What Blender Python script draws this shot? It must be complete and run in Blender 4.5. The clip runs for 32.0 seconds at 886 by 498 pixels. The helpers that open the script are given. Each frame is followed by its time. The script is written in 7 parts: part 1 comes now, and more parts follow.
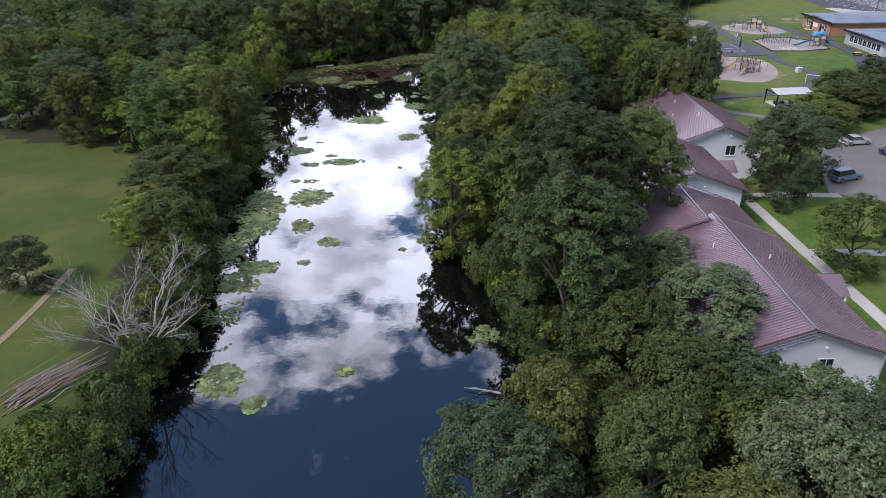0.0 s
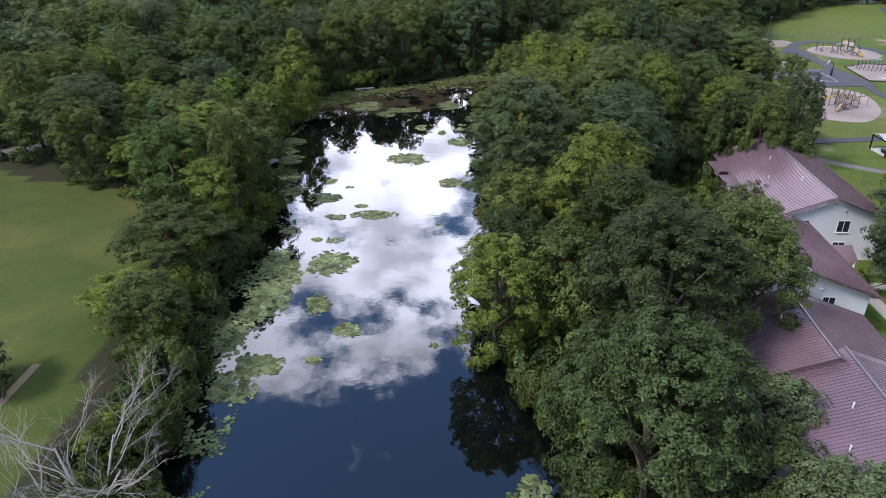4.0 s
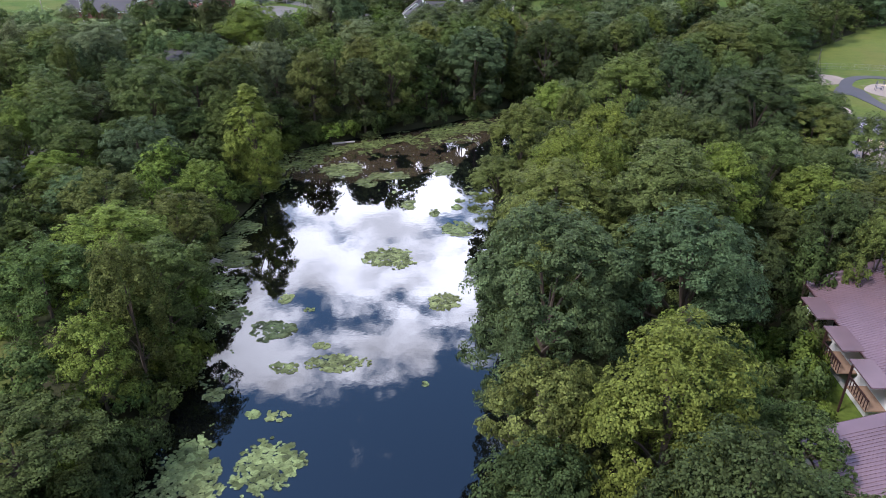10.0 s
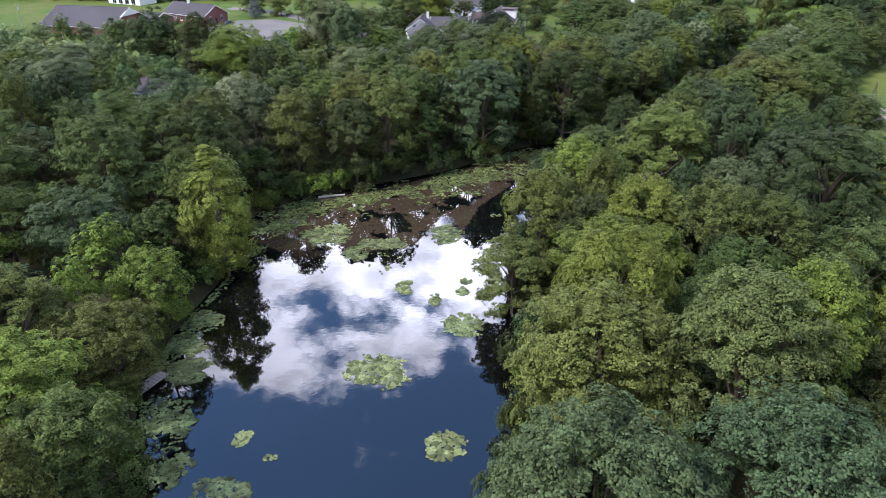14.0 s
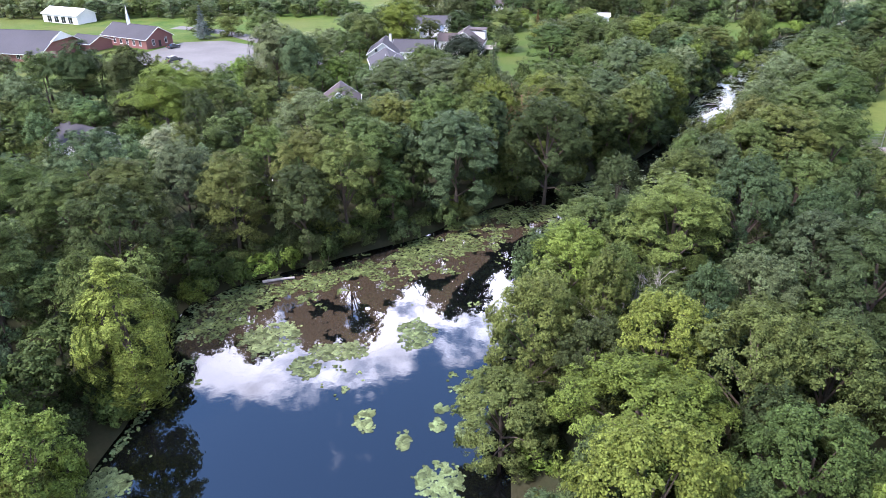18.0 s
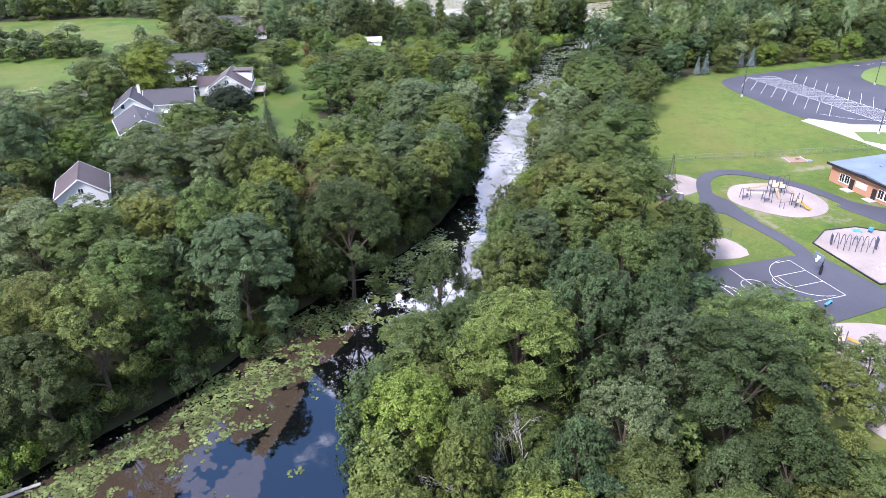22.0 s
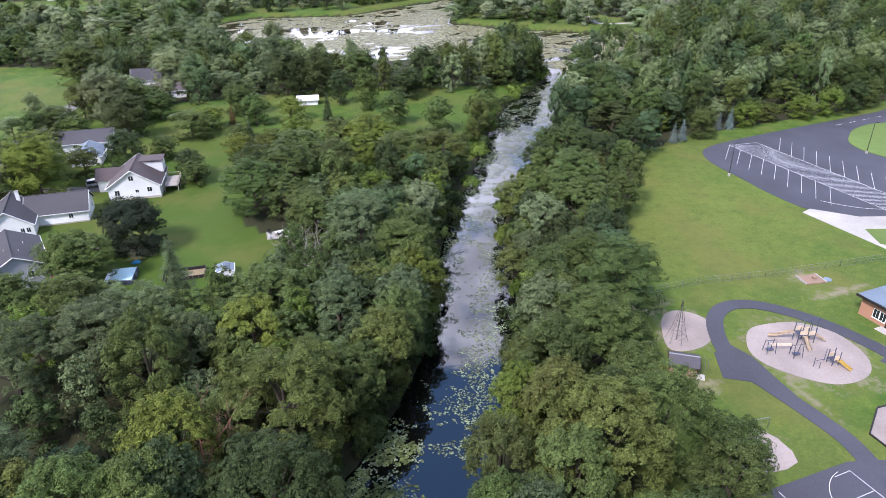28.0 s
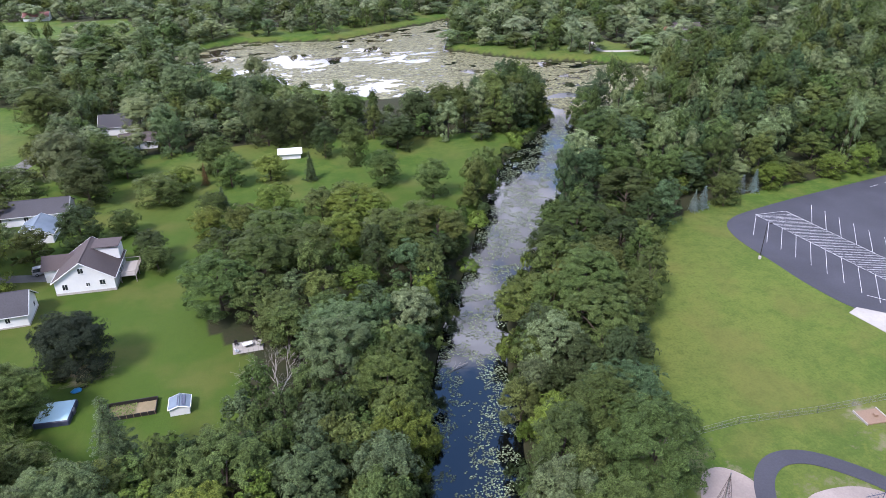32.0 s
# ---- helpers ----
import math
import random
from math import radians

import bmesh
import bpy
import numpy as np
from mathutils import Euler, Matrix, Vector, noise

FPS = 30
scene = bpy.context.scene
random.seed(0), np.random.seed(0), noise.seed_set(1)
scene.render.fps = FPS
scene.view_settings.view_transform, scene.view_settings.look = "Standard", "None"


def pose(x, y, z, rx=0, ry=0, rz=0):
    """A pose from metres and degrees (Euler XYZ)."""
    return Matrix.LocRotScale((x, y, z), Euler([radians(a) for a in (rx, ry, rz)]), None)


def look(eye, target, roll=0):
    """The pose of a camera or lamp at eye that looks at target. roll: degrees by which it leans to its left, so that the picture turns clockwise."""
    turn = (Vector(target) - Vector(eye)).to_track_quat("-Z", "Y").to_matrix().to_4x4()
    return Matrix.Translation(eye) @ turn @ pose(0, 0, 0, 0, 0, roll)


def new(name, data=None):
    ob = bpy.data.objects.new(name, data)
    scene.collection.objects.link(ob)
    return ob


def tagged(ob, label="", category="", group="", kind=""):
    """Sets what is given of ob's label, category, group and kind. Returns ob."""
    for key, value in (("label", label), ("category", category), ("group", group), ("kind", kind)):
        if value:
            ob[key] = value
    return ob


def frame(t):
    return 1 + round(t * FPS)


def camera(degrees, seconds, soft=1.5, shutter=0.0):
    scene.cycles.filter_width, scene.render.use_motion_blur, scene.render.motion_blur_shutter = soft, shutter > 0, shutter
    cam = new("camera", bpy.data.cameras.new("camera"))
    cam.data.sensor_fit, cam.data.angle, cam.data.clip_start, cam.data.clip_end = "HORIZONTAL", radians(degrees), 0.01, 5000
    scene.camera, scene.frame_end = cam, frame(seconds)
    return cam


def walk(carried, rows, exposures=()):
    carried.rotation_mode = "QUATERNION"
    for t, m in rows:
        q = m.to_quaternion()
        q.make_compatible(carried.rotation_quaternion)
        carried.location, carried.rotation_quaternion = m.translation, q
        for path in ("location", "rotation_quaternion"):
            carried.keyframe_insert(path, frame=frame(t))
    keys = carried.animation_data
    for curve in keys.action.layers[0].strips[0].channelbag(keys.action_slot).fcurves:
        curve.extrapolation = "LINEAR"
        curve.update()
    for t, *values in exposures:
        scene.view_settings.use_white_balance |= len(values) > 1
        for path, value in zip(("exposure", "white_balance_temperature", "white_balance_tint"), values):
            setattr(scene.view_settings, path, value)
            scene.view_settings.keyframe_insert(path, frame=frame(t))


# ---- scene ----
cam = camera(65.96, 32.0, 0.85)
PITCH, ROLL = -27.62, -0.49
# seconds, x, y, z, heading
ROWS = [
    (0.0, -0.91, 0.30, 38.84, -0.92),
    (0.5, -0.75, 2.49, 38.96, -0.88),
    (1.0, -0.61, 4.67, 39.10, -0.85),
    (1.5, -0.49, 6.85, 39.25, -0.85),
    (2.0, -0.41, 9.06, 39.45, -0.86),
    (2.5, -0.36, 11.30, 39.72, 1.42),
    (3.0, -0.34, 13.59, 40.01, 2.82),
    (3.5, -0.33, 15.91, 40.27, 3.43),
    (5.5, -0.63, 25.78, 41.10, 3.31),
    (6.0, -0.71, 28.33, 41.27, 3.31),
    (6.5, -0.79, 30.91, 41.47, 3.25),
    (7.0, -0.87, 33.53, 41.68, 3.19),
    (7.5, -0.95, 36.17, 41.89, 3.15),
    (8.0, -1.02, 38.83, 42.11, 3.16),
    (8.5, -1.07, 41.51, 42.32, 3.19),
    (9.0, -1.07, 44.18, 42.53, 3.18),
    (9.5, -1.02, 46.84, 42.75, 3.30),
    (10.0, -0.94, 49.47, 42.98, 3.44),
    (10.5, -0.88, 52.10, 43.22, 3.59),
    (11.0, -0.85, 54.77, 43.50, 3.73),
    (11.5, -0.87, 57.46, 43.77, 3.85),
    (12.0, -0.92, 60.18, 44.03, 3.94),
    (12.5, -1.03, 62.91, 44.29, 4.05),
    (13.0, -1.22, 65.65, 44.54, 4.04),
    (13.5, -1.45, 68.37, 44.77, 4.05),
    (14.0, -1.68, 71.08, 44.97, 4.05),
    (14.5, -1.89, 73.78, 45.16, 4.02),
    (16.5, -2.46, 84.03, 46.55, 4.04),
    (17.0, -2.53, 86.68, 47.10, 3.63),
    (17.5, -2.60, 89.34, 47.68, 3.31),
    (18.0, -2.65, 91.98, 48.24, 1.22),
    (18.5, -2.74, 94.62, 48.79, -3.83),
    (19.0, -2.83, 97.25, 49.39, -6.77),
    (19.5, -2.84, 99.88, 50.06, -9.65),
    (20.0, -2.74, 102.52, 50.77, -12.37),
    (20.5, -2.51, 105.18, 51.55, -13.51),
    (21.0, -2.17, 107.86, 52.37, -14.12),
    (21.5, -1.75, 110.61, 53.16, -15.29),
    (22.0, -1.27, 113.46, 53.95, -17.67),
    (22.5, -0.75, 116.41, 54.80, -20.05),
    (23.0, -0.16, 119.35, 55.67, -20.63),
    (23.5, 0.51, 122.24, 56.54, -21.06),
    (24.0, 1.27, 125.14, 57.43, -21.43),
    (24.5, 2.10, 128.04, 58.35, -21.81),
    (25.0, 2.99, 130.95, 59.28, -22.19),
    (25.5, 3.93, 133.86, 60.23, -22.48),
    (27.5, 8.37, 145.60, 64.57, -22.46),
    (28.0, 9.58, 148.62, 65.65, -22.47),
    (28.5, 10.81, 151.66, 66.75, -22.51),
    (29.0, 12.08, 154.71, 67.88, -22.54),
    (29.5, 13.38, 157.77, 69.02, -22.66),
    (30.0, 14.72, 160.84, 70.21, -22.69),
    (30.5, 16.11, 163.93, 71.42, -22.72),
    (31.0, 17.53, 167.04, 72.63, -22.76),
    (31.5, 18.97, 170.13, 73.79, -22.78),
    (32.0, 20.39, 173.19, 74.85, -22.81),
]
walk(cam, [(t, pose(x, y, z, 90 + PITCH, 0, yaw) @ pose(0, 0, 0, 0, 0, ROLL)) for t, x, y, z, yaw in ROWS],
     exposures=[(0.0, -0.40, 6150, 21), (6.0, -0.14, 6150, 20), (11.0, 0.08, 6180, 21), (14.5, 0.34, 6120, 23), (18.5, 0.90, 6000, 27), (21.0, 0.84, 6000, 26), (25.5, 0.47, 6050, 24), (32.0, 0.22, 6080, 23)])

# ---- light ----
SUN_AZ, SUN_EL = -122.0, 48.0
BRIGHT_AZ, BRIGHT_EL = -2.0, 27.0
world = bpy.data.worlds.new("world")
scene.world = world
world.use_nodes = True
wt = world.node_tree
wt.nodes.clear()


def wn(kind, **kw):
    n = wt.nodes.new(kind)
    for k, v in kw.items():
        if k == "op":
            n.operation = v
        else:
            n.inputs[int(k[1:])].default_value = v
    return n


def wl(a, i, b, j):
    wt.links.new(a.outputs[i], b.inputs[j])


sky = wt.nodes.new("ShaderNodeTexSky")
sky.sky_type, sky.sun_disc = "NISHITA", False
sky.dust_density, sky.ozone_density, sky.air_density = 0.2, 2.6, 1.1
sky.sun_elevation, sky.sun_rotation = radians(SUN_EL), radians(SUN_AZ)
tc = wt.nodes.new("ShaderNodeTexCoord")
sep = wt.nodes.new("ShaderNodeSeparateXYZ")
wl(tc, "Generated", sep, 0)
# cloud noise in the direction of view, flattened towards the horizon
stretch = wn("ShaderNodeVectorMath", op="MULTIPLY")
stretch.inputs[1].default_value = (1.0, 1.0, 1.9)
wl(tc, "Generated", stretch, 0)
big = wt.nodes.new("ShaderNodeTexNoise")
big.inputs["Scale"].default_value, big.inputs["Detail"].default_value, big.inputs["Roughness"].default_value = 8.0, 9.0, 0.63
wl(stretch, 0, big, "Vector")
soft = wt.nodes.new("ShaderNodeTexNoise")
soft.inputs["Scale"].default_value, soft.inputs["Detail"].default_value = 2.1, 2.0
wl(stretch, 0, soft, "Vector")
# clouds stand closer together low in the sky, fitted to their reflection in view
dens = wt.nodes.new("ShaderNodeMapRange")
dens.interpolation_type = "SMOOTHSTEP"
for i, v in ((1, 0.575), (2, 0.665), (3, 0.20), (4, -0.115)):
    dens.inputs[i].default_value = v
wl(sep, "Z", dens, 0)
# broken cloud added overhead, out of view, to whiten the light from above
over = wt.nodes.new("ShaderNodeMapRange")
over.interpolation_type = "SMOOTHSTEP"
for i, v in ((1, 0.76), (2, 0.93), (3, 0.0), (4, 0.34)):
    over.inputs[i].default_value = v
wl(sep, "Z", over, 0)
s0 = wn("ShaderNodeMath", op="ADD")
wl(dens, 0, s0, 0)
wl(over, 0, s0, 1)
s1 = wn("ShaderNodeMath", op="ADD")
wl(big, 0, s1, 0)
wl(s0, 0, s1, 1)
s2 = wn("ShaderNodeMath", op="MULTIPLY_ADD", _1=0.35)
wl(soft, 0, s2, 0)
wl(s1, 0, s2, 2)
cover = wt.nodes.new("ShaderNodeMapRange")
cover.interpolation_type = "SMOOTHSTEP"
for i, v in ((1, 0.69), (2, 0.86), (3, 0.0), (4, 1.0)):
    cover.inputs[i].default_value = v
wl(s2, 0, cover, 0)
# thick parts of a cloud are greyer than its rims
body = wt.nodes.new("ShaderNodeTexNoise")
body.inputs["Scale"].default_value, body.inputs["Detail"].default_value, body.inputs["Roughness"].default_value = 9.5, 5.0, 0.5
wl(stretch, 0, body, "Vector")
thick = wt.nodes.new("ShaderNodeMapRange")
thick.interpolation_type = "SMOOTHSTEP"
for i, v in ((1, 0.40), (2, 0.66), (3, 0.98), (4, 0.47)):
    thick.inputs[i].default_value = v
wl(body, 0, thick, 0)
sund = wn("ShaderNodeVectorMath", op="DOT_PRODUCT")


def direction(az, el):
    a, e = radians(az), radians(el)
    return Vector((math.sin(a) * math.cos(e), math.cos(a) * math.cos(e), math.sin(e)))


SUN_DIR = direction(SUN_AZ, SUN_EL)
sund.inputs[1].default_value = direction(BRIGHT_AZ, BRIGHT_EL)
wl(tc, "Generated", sund, 0)
fwd = wn("ShaderNodeMath", op="MAXIMUM", _1=0.0)
wl(sund, "Value", fwd, 0)
fw = wn("ShaderNodeMath", op="POWER", _1=14.0)
wl(fwd, 0, fw, 0)
glow = wn("ShaderNodeMath", op="MULTIPLY_ADD", _1=7.0, _2=1.35)
wl(fw, 0, glow, 0)
lum = wn("ShaderNodeMath", op="MULTIPLY")
wl(glow, 0, lum, 0)
wl(thick, 0, lum, 1)
ccol = wn("ShaderNodeVectorMath", op="SCALE")
ccol.inputs[0].default_value = (0.92, 0.985, 1.09)
wl(lum, 0, ccol, "Scale")
scol = wn("ShaderNodeVectorMath", op="MULTIPLY")
scol.inputs[1].default_value = (0.275, 0.34, 0.36)
wl(sky, 0, scol, 0)
mixw = wt.nodes.new("ShaderNodeMix")
mixw.data_type = "RGBA"
wl(cover, 0, mixw, 0)
wl(scol, 0, mixw, 6)
wl(ccol, 0, mixw, 7)
bg = wt.nodes.new("ShaderNodeBackground")
wl(mixw, 2, bg, 0)
bg.inputs[1].default_value = 1.0
wo = wt.nodes.new("ShaderNodeOutputWorld")
wl(bg, 0, wo, 0)

sun = new("sun", bpy.data.lights.new("sun", "SUN"))
sun.data.energy, sun.data.angle, sun.data.color = 5.0, radians(12), (1.0, 0.955, 0.89)
sun.matrix_world = look(SUN_DIR * 300, (0, 0, 0))
scene.view_settings.exposure = 0.0


# ---- materials ----
def mat(name, c1, c2=None, scale=1.2, rough=0.8, metal=0.0, bump=0.15, spec=0.3, wide=0.06, dist=0.05, contrast=0.3):
    """A surface that varies at two scales: grain of scale, stains of wide."""
    c2 = c2 or tuple(v * 0.7 for v in c1)
    m = bpy.data.materials.new(name)
    m.use_nodes = True
    nt = m.node_tree
    b = nt.nodes["Principled BSDF"]
    geo = nt.nodes.new("ShaderNodeNewGeometry")
    n1, n2 = nt.nodes.new("ShaderNodeTexNoise"), nt.nodes.new("ShaderNodeTexNoise")
    n1.inputs["Scale"].default_value, n1.inputs["Detail"].default_value, n1.inputs["Roughness"].default_value = scale, 6, 0.65
    n2.inputs["Scale"].default_value, n2.inputs["Detail"].default_value = wide, 3
    for n in (n1, n2):
        nt.links.new(geo.outputs["Position"], n.inputs["Vector"])
    mr = nt.nodes.new("ShaderNodeMapRange")
    for i, v in ((1, 0.5 - contrast), (2, 0.5 + contrast)):
        mr.inputs[i].default_value = v
    nt.links.new(n1.outputs[0], mr.inputs[0])
    mx = nt.nodes.new("ShaderNodeMix")
    mx.data_type = "RGBA"
    mx.inputs[6].default_value, mx.inputs[7].default_value = (*c1, 1), (*c2, 1)
    nt.links.new(mr.outputs[0], mx.inputs[0])
    mr2 = nt.nodes.new("ShaderNodeMapRange")
    for i, v in ((1, 0.3), (2, 0.7), (3, 0.82), (4, 1.16)):
        mr2.inputs[i].default_value = v
    nt.links.new(n2.outputs[0], mr2.inputs[0])
    sc = nt.nodes.new("ShaderNodeVectorMath")
    sc.operation = "SCALE"
    nt.links.new(mx.outputs[2], sc.inputs[0])
    nt.links.new(mr2.outputs[0], sc.inputs["Scale"])
    nt.links.new(sc.outputs[0], b.inputs["Base Color"])
    b.inputs["Roughness"].default_value, b.inputs["Metallic"].default_value = rough, metal
    b.inputs["Specular IOR Level"].default_value = spec
    if bump:
        bp = nt.nodes.new("ShaderNodeBump")
        bp.inputs["Strength"].default_value, bp.inputs["Distance"].default_value = bump, dist
        nt.links.new(n1.outputs[0], bp.inputs["Height"])
        nt.links.new(bp.outputs[0], b.inputs["Normal"])
    return m


def leaf_material(name, gloss=0.6, joined=False, grain=6.0, gaps=0.53, spread=0.16):
    """Leaves: the tree's own colour, varied from leaf to leaf and from tree to tree, letting light through."""
    m = bpy.data.materials.new(name)
    m.use_nodes = True
    nt = m.node_tree
    b, out = nt.nodes["Principled BSDF"], nt.nodes["Material Output"]
    info, geo = nt.nodes.new("ShaderNodeObjectInfo"), nt.nodes.new("ShaderNodeNewGeometry")
    nz = nt.nodes.new("ShaderNodeTexNoise")
    nz.inputs["Scale"].default_value, nz.inputs["Detail"].default_value = 0.45, 3
    nt.links.new(geo.outputs["Position"], nz.inputs["Vector"])
    hsv = nt.nodes.new("ShaderNodeHueSaturation")
    h = nt.nodes.new("ShaderNodeMapRange")
    h.inputs[3].default_value, h.inputs[4].default_value = 0.494, 0.520
    nt.links.new(info.outputs["Random"], h.inputs[0])
    nt.links.new(h.outputs[0], hsv.inputs["Hue"])
    v = nt.nodes.new("ShaderNodeMapRange")
    v.inputs[3].default_value, v.inputs[4].default_value = 1 - spread, 1 + spread
    nt.links.new(geo.outputs["Random Per Island"], v.inputs[0])
    v2 = nt.nodes.new("ShaderNodeMapRange")
    for i, q in ((1, 0.3), (2, 0.7), (3, 0.72), (4, 1.28)):
        v2.inputs[i].default_value = q
    nt.links.new(nz.outputs[0], v2.inputs[0])
    pr = nt.nodes.new("ShaderNodeMath")
    pr.operation = "MULTIPLY"
    nt.links.new(v.outputs[0], pr.inputs[0])
    nt.links.new(v2.outputs[0], pr.inputs[1])
    # single leaves within a spray, each with its own tone, and the gaps between them
    cell = nt.nodes.new("ShaderNodeTexVoronoi")
    cell.inputs["Scale"].default_value = grain
    nt.links.new(geo.outputs["Position"], cell.inputs["Vector"])
    tone = nt.nodes.new("ShaderNodeSeparateColor")
    nt.links.new(cell.outputs["Color"], tone.inputs[0])
    v3 = nt.nodes.new("ShaderNodeMapRange")
    v3.inputs[3].default_value, v3.inputs[4].default_value = 0.50, 1.55
    nt.links.new(tone.outputs[0], v3.inputs[0])
    pr3 = nt.nodes.new("ShaderNodeMath")
    pr3.operation = "MULTIPLY"
    nt.links.new(pr.outputs[0], pr3.inputs[0])
    nt.links.new(v3.outputs[0], pr3.inputs[1])
    nt.links.new(pr3.outputs[0], hsv.inputs["Value"])
    bp = nt.nodes.new("ShaderNodeBump")
    bp.inputs["Strength"].default_value, bp.inputs["Distance"].default_value = 0.6, 0.6 / grain
    bp.invert = True
    nt.links.new(cell.outputs["Distance"], bp.inputs["Height"])
    nt.links.new(bp.outputs[0], b.inputs["Normal"])
    if joined:
        info = nt.nodes.new("ShaderNodeAttribute")
        info.attribute_name = "tint"
    nt.links.new(info.outputs["Color"], hsv.inputs["Color"])
    nt.links.new(hsv.outputs[0], b.inputs["Base Color"])
    b.inputs["Roughness"].default_value, b.inputs["Specular IOR Level"].default_value = gloss, 0.05
    tr = nt.nodes.new("ShaderNodeBsdfTranslucent")
    nt.links.new(hsv.outputs[0], tr.inputs["Color"])
    mx = nt.nodes.new("ShaderNodeMixShader")
    mx.inputs[0].default_value = 0.27
    nt.links.new(b.outputs[0], mx.inputs[1])
    nt.links.new(tr.outputs[0], mx.inputs[2])
    if gaps:
        hole = nt.nodes.new("ShaderNodeMath")
        hole.operation = "GREATER_THAN"
        hole.inputs[1].default_value = gaps
        nt.links.new(cell.outputs["Distance"], hole.inputs[0])
        clear, mg = nt.nodes.new("ShaderNodeBsdfTransparent"), nt.nodes.new("ShaderNodeMixShader")
        nt.links.new(hole.outputs[0], mg.inputs[0])
        nt.links.new(mx.outputs[0], mg.inputs[1])
        nt.links.new(clear.outputs[0], mg.inputs[2])
        mx = mg
    nt.links.new(mx.outputs[0], out.inputs[0])
    return m


LEAF = leaf_material("leaves")
WOODLEAF = leaf_material("woodland_leaves", joined=True, grain=4.2, gaps=0.55)
PAD = leaf_material("lily_leaf", 0.3, grain=1.5, gaps=0, spread=0.34)
BARK = mat("bark", (0.11, 0.085, 0.065), (0.05, 0.04, 0.03), 5, 0.9, bump=0.5)
DEADWOOD = mat("bare_wood", (0.38, 0.35, 0.32), (0.25, 0.23, 0.21), 4, 0.85)
GRASS = mat("grass", (0.075, 0.13, 0.028), (0.115, 0.155, 0.035), 0.6, 0.9, bump=0.5, wide=0.035, dist=0.12)
SOIL = mat("leaf_litter", (0.045, 0.05, 0.022), (0.07, 0.055, 0.03), 1.2, 0.95, bump=0.5)
ASPHALT = mat("asphalt", (0.062, 0.062, 0.075), (0.045, 0.045, 0.055), 3, 0.75, bump=0.1, wide=0.09)
OLDASPHALT = mat("old_asphalt", (0.15, 0.143, 0.132), (0.115, 0.108, 0.1), 2, 0.85, bump=0.1, wide=0.09)
CONCRETE = mat("concrete", (0.40, 0.375, 0.335), (0.31, 0.29, 0.26), 2, 0.85, bump=0.1, wide=0.1)
SAND = mat("wood_chips", (0.31, 0.262, 0.235), (0.235, 0.195, 0.172), 3, 0.95, bump=0.35, wide=0.15)
DIRT = mat("bare_soil", (0.25, 0.19, 0.12), (0.17, 0.14, 0.07), 1.4, 0.95, bump=0.3)
PAINT = mat("white_paint", (0.75, 0.75, 0.75), (0.6, 0.6, 0.6), 3, 0.6, bump=0.0)
WHITE = mat("white_siding", (0.72, 0.72, 0.70), (0.62, 0.63, 0.62), 0.9, 0.6, bump=0.05)
GREYSIDING = mat("grey_siding", (0.42, 0.44, 0.46), (0.36, 0.38, 0.40), 0.9, 0.6, bump=0.05)
ROOFRED = mat("red_brown_metal_roof", (0.225, 0.150, 0.168), (0.19, 0.128, 0.143), 0.5, 0.27, 0.35, 0.05, spec=0.5, wide=0.12)
SHINGLE = mat("dark_shingles", (0.075, 0.072, 0.078), (0.05, 0.048, 0.052), 4, 0.9, bump=0.35)
SHINGLEBROWN = mat("brown_shingles", (0.10, 0.08, 0.078), (0.065, 0.052, 0.05), 4, 0.9, bump=0.35)
BRICK = mat("orange_brick", (0.37, 0.195, 0.12), (0.30, 0.15, 0.095), 5, 0.85, bump=0.2)
REDBRICK = mat("red_brick", (0.23, 0.105, 0.09), (0.17, 0.08, 0.07), 5, 0.85, bump=0.2)
FLATROOF = mat("grey_blue_roofing", (0.155, 0.195, 0.235), (0.12, 0.155, 0.19), 0.7, 0.6, bump=0.05, wide=0.2)
BLACK = mat("black_trim", (0.025, 0.022, 0.022), None, 3, 0.5, bump=0.0)
DARKTRIM = mat("dark_brown_trim", (0.045, 0.022, 0.02), None, 3, 0.5, bump=0.0)
STEEL = mat("grey_steel", (0.35, 0.35, 0.36), (0.25, 0.25, 0.26), 4, 0.4, 0.8, 0.0)
WOOD = mat("weathered_timber", (0.25, 0.17, 0.115), (0.19, 0.125, 0.085), 6, 0.8, bump=0.2)


def glass_material():
    m = bpy.data.materials.new("window_glass")
    m.use_nodes = True
    b = m.node_tree.nodes["Principled BSDF"]
    b.inputs["Base Color"].default_value = (0.02, 0.025, 0.03, 1)
    b.inputs["Roughness"].default_value = 0.05
    b.inputs["Specular IOR Level"].default_value = 0.6
    return m


GLASS = glass_material()


def water_material(name, colour):
    m = bpy.data.materials.new(name)
    m.use_nodes = True
    nt = m.node_tree
    b = nt.nodes["Principled BSDF"]
    b.inputs["Base Color"].default_value = (*colour, 1)
    b.inputs["Roughness"].default_value = 0.025
    b.inputs["IOR"].default_value = 1.8
    geo = nt.nodes.new("ShaderNodeNewGeometry")
    n = nt.nodes.new("ShaderNodeTexNoise")
    n.inputs["Scale"].default_value, n.inputs["Detail"].default_value = 0.8, 2
    nt.links.new(geo.outputs["Position"], n.inputs["Vector"])
    bp = nt.nodes.new("ShaderNodeBump")
    bp.inputs["Strength"].default_value, bp.inputs["Distance"].default_value = 0.05, 0.06
    nt.links.new(n.outputs[0], bp.inputs["Height"])
    nt.links.new(bp.outputs[0], b.inputs["Normal"])
    return m


WATER = water_material("pond_water", (0.0025, 0.003, 0.003))


